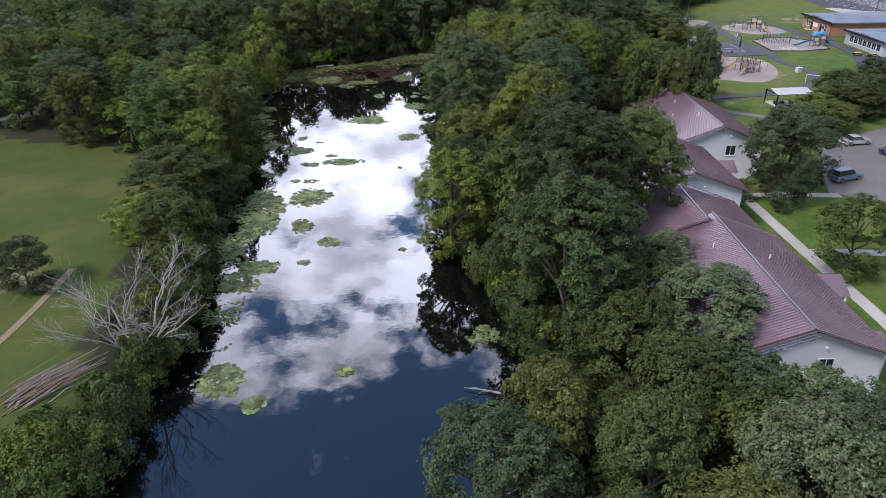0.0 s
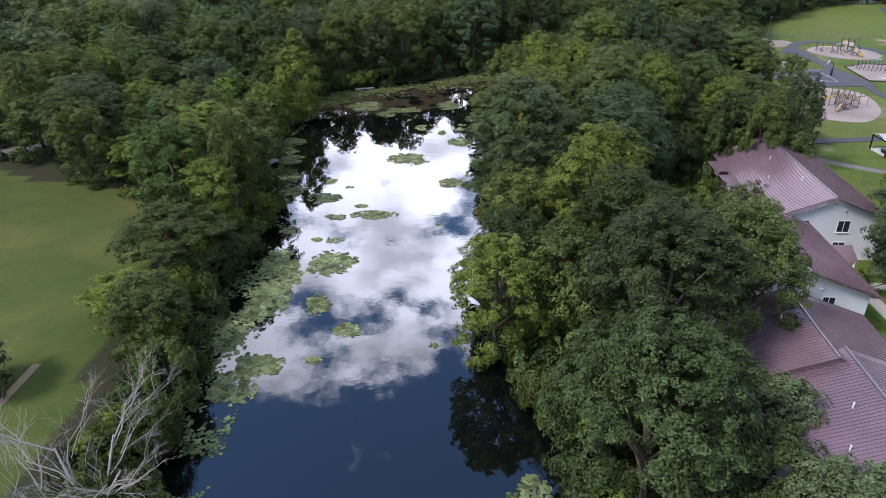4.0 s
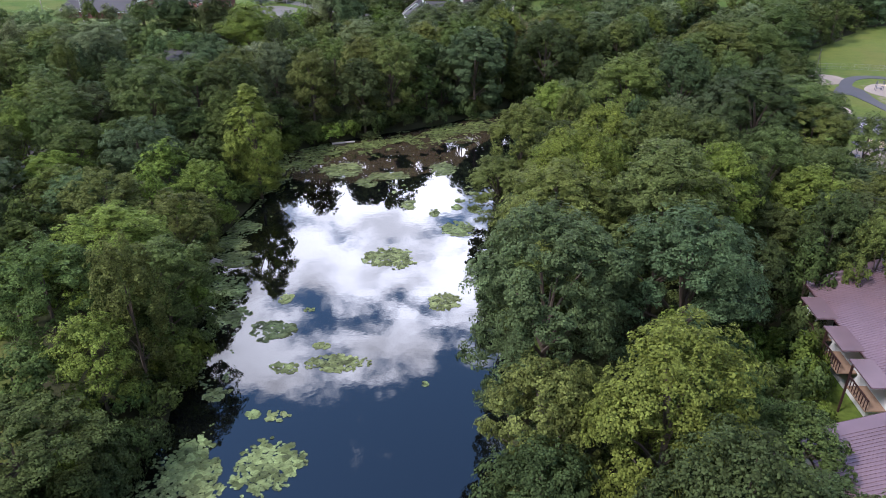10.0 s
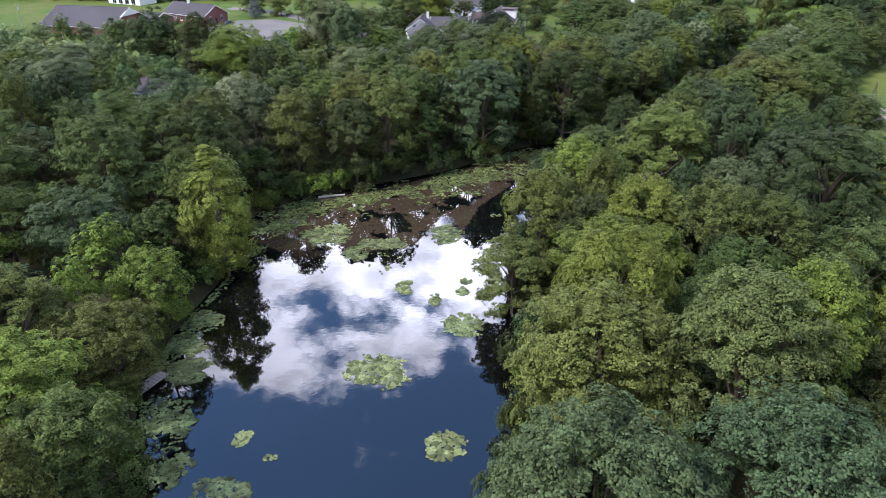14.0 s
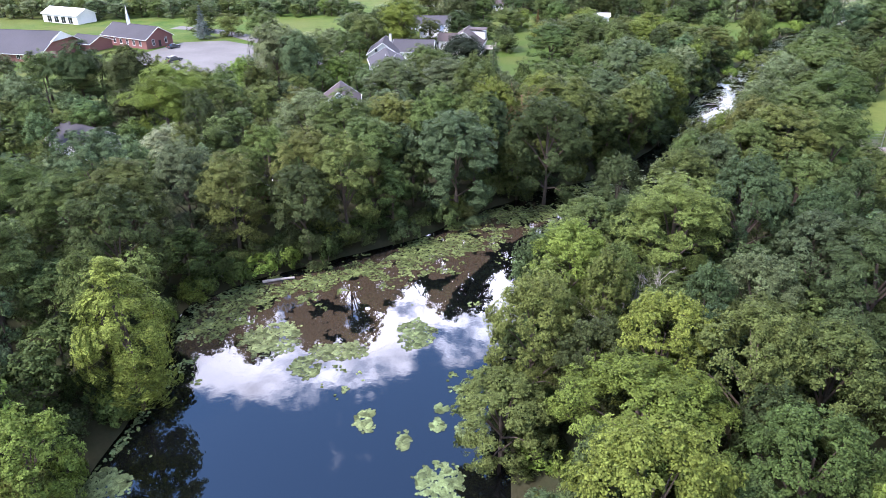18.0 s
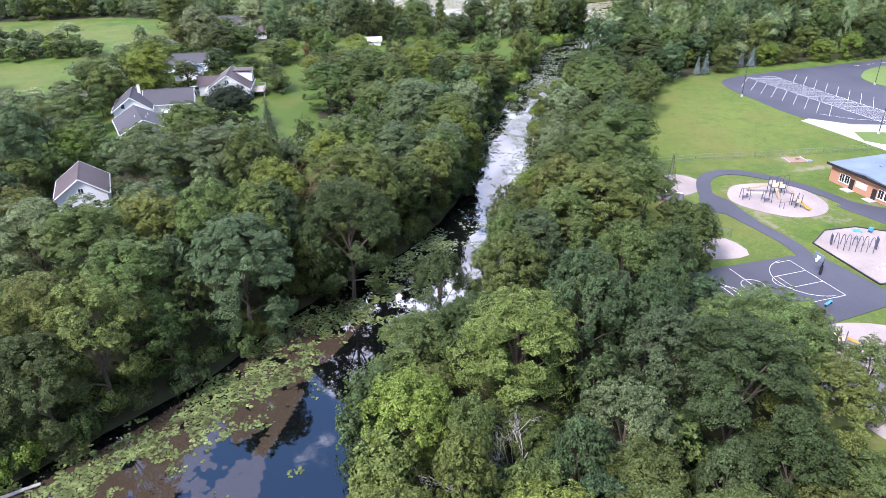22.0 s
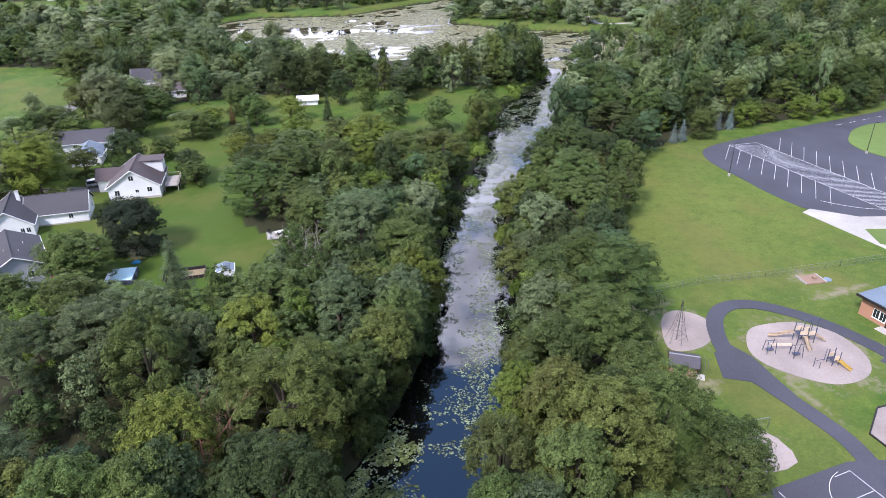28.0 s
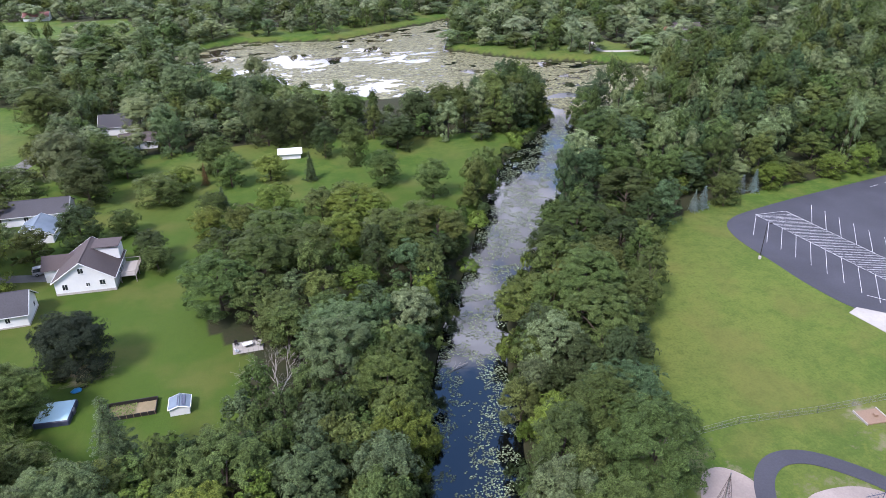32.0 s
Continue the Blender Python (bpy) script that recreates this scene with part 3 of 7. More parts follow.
def spruce_mesh(name, H, R, whorls, per, size):
    cen, nor = [], []
    for w in range(whorls):
        f = (w + 0.5) / whorls
        z0, r = H * (0.06 + 0.93 * f), R * (1 - f) ** 0.85 + 0.12
        arms = max(5, int(11 * (1 - f) + 4))
        for k in range(arms):
            a = 6.283 * k / arms + w * 1.7 + RNG.normal(0, 0.15)
            rk = r * RNG.uniform(0.75, 1.12)
            for q in range(max(2, int(per * (1 - f)) + 2)):
                t = RNG.uniform(0.25, 1)
                cen.append((rk * t * math.cos(a) + RNG.normal(0, 0.12), rk * t * math.sin(a) + RNG.normal(0, 0.12), z0 - 0.28 * rk * t + RNG.normal(0, 0.1)))
                nor.append((math.cos(a) * 0.5 + RNG.normal(0, 0.3), math.sin(a) * 0.5 + RNG.normal(0, 0.3), 0.9))
    V, F = leaf_kites(np.array(cen), np.array(nor), size)
    # inner mass of twigs
    k = 9
    CV = [(0, 0, H * 0.97)] + [(0.62 * R * math.cos(6.283 * i / k), 0.62 * R * math.sin(6.283 * i / k), H * 0.07) for i in range(k)]
    CF = np.array([(0, 1 + i, 1 + (i + 1) % k) for i in range(k)]) + len(V)
    return quads_mesh(name, np.r_[V, np.array(CV)], F, LEAF, CF)


PROTO = {}


def proto(kind, lod, n):
    key = (kind, lod, n)
    if key not in PROTO:
        if kind == "broad":
            lobes, clumps, per, size = {0: (44, 11, 15, 0.46), 1: (30, 9, 10, 0.68), 2: (13, 5, 9, 1.1), 3: (11, 0, 12, 2.2), 5: (15, 8, 8, 0.95)}[lod]
            lobes = int(lobes * (1.0, 0.8, 1.3, 1.0, 0.9, 1.15)[n])
            cr, C = crown_mesh("crown", 18.0, 5.6, lobes, per, size, low=(0.05, 0.10, 0.03, 0.12, 0.07, 0.04)[n], core=0.84, swell=(1.0, 1.05, 1.0, 0.92, 0.98, 1.1)[n], clumps=clumps, spire=(0.2, 0.0, 0.9, 0.5, 0.3, 0.0)[n])
            tr = trunk_mesh("trunk", 18.0, C, 0.34, {0: 12, 1: 7, 2: 3, 3: 0, 5: 3}[lod])
            PROTO[key] = (cr, tr, 18.0, 5.6)
        elif kind == "lawn":
            lobes, clumps, per, size = {0: (30, 12, 15, 0.44), 1: (18, 10, 11, 0.62), 2: (12, 8, 9, 0.95), 3: (20, 0, 20, 1.3)}[lod]
            cr, C = crown_mesh("crown", 12.0, 4.6, lobes, per, size, low=-0.04 if lod == 0 else 0.04, core=0.86, swell=1.25 if lod == 0 else 1.15, clumps=clumps, spire=0.2)
            PROTO[key] = (cr, trunk_mesh("trunk", 12.0, C, 0.26, 6), 12.0, 4.6)
        elif kind == "round":
            cr, C = crown_mesh("crown", 12.0, 5.6, 46, 18, 0.42, low=-0.05, core=0.95, swell=1.35, clumps=12, spire=0.1)
            PROTO[key] = (cr, trunk_mesh("trunk", 12.0, C, 0.26, 6), 12.0, 5.6)
        elif kind == "poplar":
            lobes, per, size = {0: (60, 110, 0.42), 1: (44, 50, 0.7), 2: (28, 30, 1.1), 3: (20, 20, 1.6)}[lod]
            cr, C = crown_mesh("crown", 16.0, 4.0, lobes, per, size, shape="poplar")
            PROTO[key] = (cr, trunk_mesh("trunk", 16.0, C, 0.25, 5), 16.0, 4.0)
        elif kind == "shrub":
            lobes, per, size = {0: (24, 80, 0.34), 1: (16, 50, 0.5), 2: (12, 26, 0.9), 3: (9, 18, 1.1)}[lod]
            cr, C = crown_mesh("crown", 4.5, 3.0, lobes, per, size, shape="shrub")
            PROTO[key] = (cr, trunk_mesh("trunk", 4.0, C, 0.09, 5, 5), 4.5, 3.0)
        elif kind == "spruce":
            w, per, size = {0: (26, 10, 0.5), 1: (20, 6, 0.7), 2: (13, 3, 1.1), 3: (10, 2, 1.5)}[lod]
            bm = tube(bmesh.new(), [(0, 0, -0.4), (0, 0, 8), (0, 0, 15.4)], 0.24, 0.03, 6)
            PROTO[key] = (spruce_mesh("crown", 16.0, 3.6, w, per, size), mesh_of("trunk", bm, BARK), 16.0, 3.6)
    return PROTO[key]


GREENS = {
    "mid": (0.079, 0.104, 0.032), "dark": (0.055, 0.073, 0.027), "lime": (0.120, 0.153, 0.030), "blue": (0.064, 0.092, 0.040),
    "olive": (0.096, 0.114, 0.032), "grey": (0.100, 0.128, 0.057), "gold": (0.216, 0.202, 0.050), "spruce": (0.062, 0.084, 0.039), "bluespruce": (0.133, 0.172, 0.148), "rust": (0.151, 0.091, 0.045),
    # the two palest greens carry distance haze in the leaf colour
    "silver_haze": (0.205, 0.235, 0.120), "light_haze": (0.152, 0.180, 0.080), "deep": (0.026, 0.036, 0.021)}
WORDS = {"mid": "full-leaved green", "dark": "dark green dense", "lime": "bright yellow-green", "blue": "bluish green feathery", "olive": "olive green", "grey": "silvery grey-green",
         "gold": "yellowing", "spruce": "dark green conical", "bluespruce": "blue-grey conical", "rust": "browning half-dead", "deep": "very dark green dense", "silver_haze": "pale silvery green", "light_haze": "light green"}
ALL_TREES = []


def height_at(x, y):
    d = float(shore_distance(np.array([(x, y)], float))[0])
    s = min(max(d / 6.0, 0), 1)
    return max(0.12 + (GROUND - 0.12) * s * s * (3 - 2 * s), -0.4) if d > 0 else max(d * 0.45, -0.5)


def lod_of(x, y):
    """Finest along the flown stretch of the pond, coarser away from it."""
    line = 0 if y < 120 else (y - 120) * 0.33
    off = abs(x - line)
    if y < 218 and off < 27:
        return 0
    if y < 330 and off < 85:
        return 1
    return 2


WOOD_TREES = []


def tree(x, y, top, R, kind="broad", tint="mid", lod=None, where="", joined=False):
    """top: height of the crown's top above the water; R: radius of the crown."""
    z = height_at(x, y)
    lod = lod_of(x, y) if lod is None else lod
    if joined:
        lod = max(lod, 2) if kind != "broad" or y > 215 else 5
    cr, tr, H, R0 = proto(kind, lod, int(RNG.integers(0, 6 if kind == "broad" else 3)))
    s, h = R / R0, (top - z) / H
    if joined:
        WOOD_TREES.append((cr, tr, x, y, z, s, h, RNG.uniform(0, 6.283), np.array(GREENS[tint]) * RNG.uniform(0.72, 1.30) * RNG.uniform(0.95, 1.05, 3)))
        ALL_TREES.append((x, y, R))
        return None
    name = {"shrub": "bush", "spruce": "spruce_tree", "poplar": "poplar_tree"}.get(kind, "tree")
    e = new(name)
    e.matrix_world = Matrix.Translation((x, y, z)) @ Matrix.Rotation(RNG.uniform(0, 6.283), 4, "Z") @ Matrix.Diagonal((s, s, h, 1))
    for nm, me in (("trunk", tr), ("crown", cr)):
        o = new(nm, me)
        o.parent = e
        if nm == "crown":
            c = np.array(GREENS[tint]) * RNG.uniform(0.80, 1.20) * RNG.uniform(0.95, 1.05, 3)
            o.color = (*c, 1)
    what = {"shrub": "bush", "spruce": "spruce", "poplar": "tall narrow tree"}.get(kind, "broadleaf tree")
    tagged(e, f"{WORDS[tint]} {what} {where or 'growing on the wooded bank'}", "bush" if kind == "shrub" else "tree", "bushes" if kind == "shrub" else "trees")
    ALL_TREES.append((x, y, R))
    return e


# trees that stand out, (x, y, top, crown radius, tint)
LEFT_A = [(-43.3, 62.8, 8, 3.2, "dark"), (-27.4, 64.4, 7, 2.7, "mid"), (-30.5, 69.5, 10.4, 4.2, "mid"), (-35.2, 74.5, 7.5, 4.2, "lime"), (-35.2, 85.4, 9.5, 6.3, "mid"), (-33.7, 95, 12, 3.6, "lime"),
          (-41.5, 102, 14.8, 5.2, "mid"), (-32.8, 107.5, 12.9, 5.4, "mid"), (-39.8, 111.6, 14.2, 7.2, "lime"), (-62.5, 118.5, 15, 7.2, "dark"), (-37.2, 122.1, 11.7, 5.2, "olive"), (-50.8, 126.2, 12.5, 4.8, "blue"),
          (-67.2, 127.3, 14.1, 7, "blue"), (-37.9, 132.7, 12, 4.1, "lime"), (-50.5, 141.5, 14.6, 5.4, "blue"), (-69.5, 155.2, 15.6, 6.4, "mid"), (-56, 158.5, 18.4, 6.2, "mid"), (-44, 165, 18, 5.4, "dark")]
LEFT_B = [(-46, 173.5, 18.5, 5.6, "mid"), (-54.6, 174.5, 15.6, 6.4, "mid"), (-34, 179.5, 17, 5, "olive"), (-65.2, 182.5, 15.7, 6.5, "mid"), (-55, 183, 19.2, 6, "blue"), (-42.1, 183.6, 17.5, 4.9, "grey"),
          (-19, 184.5, 18, 5.4, "olive"), (-25, 187, 18, 5.2, "olive"), (-32.5, 193.8, 16.5, 4.9, "olive"), (-2.5, 194.9, 18.5, 7.2, "blue"), (-16.2, 195, 17.3, 6, "mid"), (8, 203, 11, 4.2, "mid"),
          (0.5, 203.5, 19, 5, "olive"), (-6, 205, 19.5, 5.4, "mid"), (2.8, 206, 18.2, 4.6, "blue"), (3.6, 211, 19.4, 5.2, "lime"), (16.6, 214.7, 19, 7.4, "olive"), (-15, 217.5, 15.8, 5.6, "blue")]
LEFT_C = [(-59.5, 221.7, 18, 7.4, "lime"), (22, 222, 13.4, 4.8, "olive"), (1.6, 229, 20.2, 5.4, "mid"), (7, 233.6, 15.2, 4.5, "grey"), (-15.7, 239, 16.9, 6.8, "blue"), (-4.6, 239.7, 16.8, 6.7, "grey"),
          (19.1, 241.9, 15.5, 6.3, "mid"), (-83.2, 245.3, 16, 7.4, "mid"), (43.7, 250.3, 15.3, 5.9, "olive"), (39, 259.5, 17, 6, "grey"), (41.1, 267.8, 14.8, 6.7, "grey"), (-38.6, 269.8, 17, 7.4, "mid"),
          (-9.4, 273, 12.4, 6, "mid"), (30, 286.5, 13, 4.6, "mid"), (24.4, 292.8, 15, 7.4, "mid"), (33, 297, 16.2, 7, "mid"), (44, 300, 14.6, 5.6, "mid"), (72.6, 300.4, 12.8, 6.7, "olive")]
LEFT_D = [(61.6, 301.5, 14, 7.2, "mid"), (52, 305, 13.6, 5.2, "lime"), (27, 307, 14, 5.2, "dark"), (38.2, 309.4, 15, 7.4, "mid"), (58.7, 318.9, 13.7, 7.2, "lime")]
RIGHT_A = [(2.9, 32, 10.6, 5, "blue"), (13.3, 36.4, 8, 4, "mid"), (25.7, 36.7, 10, 3.7, "grey"),
           (7, 37.5, 10.2, 3.6, "olive"), (20.6, 38.6, 10.1, 4.3, "blue"), (14.5, 43.5, 12, 4, "mid"), (20.6, 45.2, 13.2, 5.2, "grey"), (18, 51, 11.4, 3.6, "dark"), (10.9, 52.4, 17.8, 7.0, "dark"),
           (21, 56.3, 11, 3.5, "grey"), (13.4, 62.7, 20.7, 7.0, "dark"), (43, 62.9, 11.1, 4.4, "mid"), (21, 67.5, 19.4, 5.6, "mid"), (1.4, 72.2, 13.6, 5.1, "lime"), (7.5, 74, 14.5, 4.2, "mid")]
RIGHT_B = [(22.9, 74.1, 18.1, 4.3, "mid"), (13, 75.5, 18.6, 5, "dark"), (43.5, 81.5, 14.6, 4.8, "blue"), (11.3, 83.7, 20.1, 5.7, "lime"), (4, 87, 14.8, 4.2, "olive"), (48.9, 89.1, 13.2, 5.8, "blue"),
           (12.8, 90.6, 17, 2.1, "lime"), (4.6, 97.6, 21.2, 7.2, "blue"), (16.8, 101.1, 20, 7.2, "blue"), (17.2, 112.4, 22, 7.2, "mid"), (6.9, 114.5, 18.9, 7.2, "olive"), (24.5, 118.5, 19.8, 5.2, "lime"),
           (73, 119, 8.6, 6, "mid"), (9.5, 122.5, 20.2, 5.4, "lime"), (37.1, 124.7, 15.3, 4.6, "lime"), (22.4, 128, 16.6, 4.9, "mid"), (33.7, 130, 17.7, 5.2, "mid"), (12.4, 134.5, 15.5, 6.6, "lime")]
RIGHT_C = [(29.3, 139, 16.4, 4.8, "mid"), (23, 139.5, 18, 5, "olive"), (1.7, 140.5, 9.9, 5.4, "olive"), (16, 143, 17, 4.6, "lime"), (21.9, 146, 14, 2.9, "blue"), (5, 148, 15.6, 4.6, "olive"),
           (40.7, 153.4, 19.3, 7.4, "dark"), (29, 153.8, 15.2, 4.4, "grey"), (50.1, 160.8, 16.5, 6.9, "mid"), (10.8, 161.4, 15.5, 4.8, "lime"), (38.4, 161.5, 16.1, 4.9, "blue"), (23.3, 165.6, 19, 7.2, "olive"),
           (33.5, 170, 19.8, 5, "blue"), (45.1, 181, 16.6, 5, "mid"), (29.5, 183, 16.2, 4.8, "mid"), (57.5, 185.5, 15.5, 4.6, "mid"), (62, 190, 13, 5, "mid")]
# the tree at (12.5, 201) is tinted dark for the shade there
RIGHT_D = [(56, 194.5, 19, 5.4, "mid"), (47.2, 194.6, 19, 7.4, "olive"), (12.5, 201, 18.6, 6.6, "dark"), (26.6, 219.5, 13.5, 4.8, "mid"), (58.5, 203.5, 15.5, 5, "mid"), (59.1, 213.9, 17.5, 7.4, "mid"), (69.6, 222.2, 19, 7.4, "mid"),
           (32.2, 225.0, 15, 5.0, "olive"), (69.5, 231, 15.8, 5, "mid"), (38.3, 234.9, 15.1, 4.4, "grey"), (75.4, 235.3, 13.9, 6.8, "blue"), (65.8, 238.1, 9.3, 4.6, "lime"), (42.5, 240, 14.8, 4.6, "lime"),
           (63, 244, 9, 3.6, "olive"), (67.6, 246.8, 10, 3.7, "grey"), (82.8, 251.9, 16, 7.2, "mid"), (86.4, 262.2, 18, 7.2, "mid"), (76.7, 266.3, 12.5, 6.2, "olive"), (92, 273, 13, 4.8, "olive")]
RIGHT_E = [(90, 282, 13.5, 4.6, "dark"), (99.5, 285.8, 15, 7.2, "mid"), (108, 289, 11.6, 5.6, "dark"), (122.3, 298.9, 14.8, 7.2, "dark")]
for rows in (LEFT_A, LEFT_B, LEFT_C, LEFT_D, RIGHT_A, RIGHT_B, RIGHT_C, RIGHT_D, RIGHT_E):
    for x, y, top, R, tint in rows:
        tree(x, y, top, R, "broad", tint)
CHANNEL_TREES = [(32.5, 189.5, 16.8, 4.4, "mid"), (36.4, 197.5, 16.5, 4.6, "mid"), (43.4, 206.5, 15.0, 4.6, "lime"), (41.5, 191, 18.0, 5.2, "mid"), (45.5, 201, 18.6, 5.0, "olive"), (50.5, 210, 18.2, 5.2, "mid"), (55, 219.5, 17.6, 5.0, "light_haze"), (60.5, 229, 17.0, 4.8, "mid"),
                 (35, 187, 17.2, 4.6, "blue"), (72, 250, 15.5, 4.8, "light_haze"), (79, 262, 14.5, 4.8, "mid"), (88, 276, 14.0, 4.8, "olive"), (97, 290, 13.5, 5.0, "mid"),
                 (36, 229, 15.5, 4.4, "mid"), (43, 243, 15.0, 4.6, "olive"), (48, 256, 14.0, 4.6, "mid"), (55, 270, 13.0, 4.6, "light_haze")]
CHANNEL_TREES += [(48.4, 151.1, 14.8, 5.9, "olive"), (58.8, 154.5, 12.4, 4, "mid"), (53.7, 159.8, 14.6, 5, "mid"), (71, 234.5, 14.7, 6.5, "mid"), (15.5, 235, 15, 5.5, "lime"), (28.4, 235.9, 15, 5.5, "grey"), (0.2, 243.7, 15.7, 6.5, "grey")]
for x, y, top, R, tint in CHANNEL_TREES:
    tree(x, y, top, R, "broad", tint)
for x, y, top, R, tint in [(-22.2, 206.5, 18.2, 6.6, "mid"), (-29.5, 211, 17.4, 6.0, "grey"), (-14.5, 211, 17.0, 5.6, "olive")]:
    tree(x, y, top, R, "broad", tint)
tree(-47, 262, 20.5, 6.2, "lawn", "light_haze")
tree(-40.5, 258.5, 19.0, 5.6, "lawn", "blue")
tree(-35.6, 147.6, 18.0, 4.8, "poplar", "lime")
tree(-86, 242, 19.5, 6.6, "lawn", "dark")
tree(-76, 245, 18.5, 6.2, "lawn", "dark")
tree(-60, 229, 18.0, 7.4, "lawn", "lime")
tree(-93, 212, 16.0, 7.6, "lawn", "grey")

TINTS = ["mid", "mid", "grey", "olive", "blue", "mid", "lime", "olive", "dark", "mid", "olive"]


def scatter(outline, spacing, tops, radii, tints=TINTS, tries=4000, keep=None, lod=None, where="", least=1.0, kind="broad", limit=10 ** 6, joined=False, most=10 ** 6, fresh=False, bank=1.6):
    """Trees over an outline, no closer than spacing times the sum of their radii."""
    P = np.array(outline, float)
    lo, hi = P.min(0), P.max(0)
    Q = RNG.uniform(lo, hi, (tries, 2))
    Q = Q[inside_outline(Q, outline)]
    d = shore_distance(Q)
    n = 0
    A = np.array(([] if fresh else ALL_TREES) + [(1e6, 1e6, 1)])
    for (x, y), dd in zip(Q, d):
        if dd < least + (bank if y > 190 else 0) or dd > most or n >= limit or (keep and not keep(x, y)):
            continue
        R = RNG.uniform(*radii)
        if (np.hypot(A[:, 0] - x, A[:, 1] - y) < spacing * (A[:, 2] + R)).any():
            continue
        top = RNG.uniform(*tops)
        if kind == "broad" and RNG.uniform() < 0.35:
            R, top = R * 0.74, top * 1.13
        far = joined if isinstance(joined, bool) else joined(x, y)
        tree(x, y, top, R, kind, tints[int(RNG.integers(len(tints)))], lod, where, far)
        A = np.r_[A, [(x, y, R)]]
        n += 1
    return n


def flush_wood(label):
    """All trees that were only noted so far, as one object: trees too many and too far off to count."""
    V, F4, F3, TV, TF, TT, tint = [], [], [], [], [], [], []
    nv = 0
    for cr, tr, x, y, z, s, h, a, col in WOOD_TREES:
        for me, leafy in ((cr, True), (tr, False)):
            n = len(me.vertices)
            co = np.empty(n * 3)
            me.vertices.foreach_get("co", co)
            co = co.reshape(-1, 3) * (s, s, h)
            c, q = math.cos(a), math.sin(a)
            co = np.stack([co[:, 0] * c - co[:, 1] * q + x, co[:, 0] * q + co[:, 1] * c + y, co[:, 2] + z], 1)
            V.append(co)
            k = len(me.polygons)
            ls, lt = np.empty(k, np.int32), np.empty(k, np.int32)
            me.polygons.foreach_get("loop_start", ls)
            me.polygons.foreach_get("loop_total", lt)
            li = np.empty(len(me.loops), np.int32)
            me.loops.foreach_get("vertex_index", li)
            TV.append(li + nv)
            TF.append(lt)
            TT.append(np.full(k, 0 if leafy else 1, np.int32))
            tint.append(np.tile((*col, 1.0), (n, 1)))
            nv += n
    WOOD_TREES.clear()
    if not nv:
        return
    me = bpy.data.meshes.new("woodland")
    V, LV, LT = np.concatenate(V), np.concatenate(TV), np.concatenate(TF)
    me.vertices.add(nv)
    me.vertices.foreach_set("co", V.ravel())
    me.loops.add(len(LV))
    me.loops.foreach_set("vertex_index", LV)
    me.polygons.add(len(LT))
    me.polygons.foreach_set("loop_start", np.r_[0, np.cumsum(LT)[:-1]].astype(np.int32))
    me.polygons.foreach_set("loop_total", LT)
    me.polygons.foreach_set("material_index", np.concatenate(TT))
    me.materials.append(WOODLEAF)
    me.materials.append(BARK)
    at = me.attributes.new("tint", "FLOAT_COLOR", "POINT")
    at.data.foreach_set("color", np.concatenate(tint).ravel())
    me.update(calc_edges=True)
    me.validate()
    return tagged(new("woodland", me), label, "woodland", kind="stuff")


def clear_of(spots):
    return lambda x, y: all(math.hypot(x - a, y - b) > r for a, b, r in spots)


# clearings round houses and lawns; some only open the camera's sight lines
CLEARINGS = [(-29, 246, 11), (-79, 227, 9), (-74, 217, 6), (-36, 199, 5), (-16, 302, 16), (-18, 280, 13), (2, 318, 16), (-10, 352, 13), (8, 424, 14), (14, 408, 8), (2, 275, 15), (20, 272, 12), (14, 290, 14),
         (-9, 324, 8), (55, 377, 6), (0, 285, 9), (25, 350, 12), (-5, 296, 10), (-24, 398, 9), (-17, 412, 8), (-25, 234, 9), (-21, 226, 5), (-70, 214, 6), (6, 254, 7), (9, 262, 6)]
scatter(WOODS["right bank"], 0.60, (10.5, 15.0), (3.8, 5.2), tints=["mid", "dark", "mid", "blue", "olive", "dark"], keep=lambda x, y: (x > 6 or y > 30) and not (x > 16 and y < 76) and not (x > 20 and y < 106), limit=62)
# low fill trees: darker leaf tints put shade into the gaps between crowns
scatter(WOODS["right bank"], 0.64, (8, 12.5), (3.0, 4.4), tints=["mid", "dark", "dark", "olive", "blue"], keep=lambda x, y: (x > 6 or y > 30) and not (x > 16.5 and y < 76) and not (x > 21 and y < 106), joined=True)
scatter(WOODS["left bank"], 0.62, (11, 15.5), (3.8, 5.4), keep=lambda x, y: clear_of(CLEARINGS)(x, y) and (y > 86 or x > -20), limit=46)
scatter(WOODS["left bank"], 0.64, (9, 13), (3.2, 4.8), keep=lambda x, y: clear_of(CLEARINGS)(x, y) and (y > 86 or x > -20), joined=True)
# single trees on lawns and in back gardens
YARD = [(-0.8, 284.4, 13.4, 6.2, "deep"), (-11.2, 272.8, 13.0, 5.6, "mid"), (-10.7, 261.4, 10.8, 5.4, "olive"), (-20.4, 320.2, 18.4, 7.8, "lime"), (-31, 316, 14, 5.6, "mid"), 
        (83.5, 329.6, 12.6, 4.8, "mid"), (92.9, 323.8, 13.8, 4.2, "olive")]
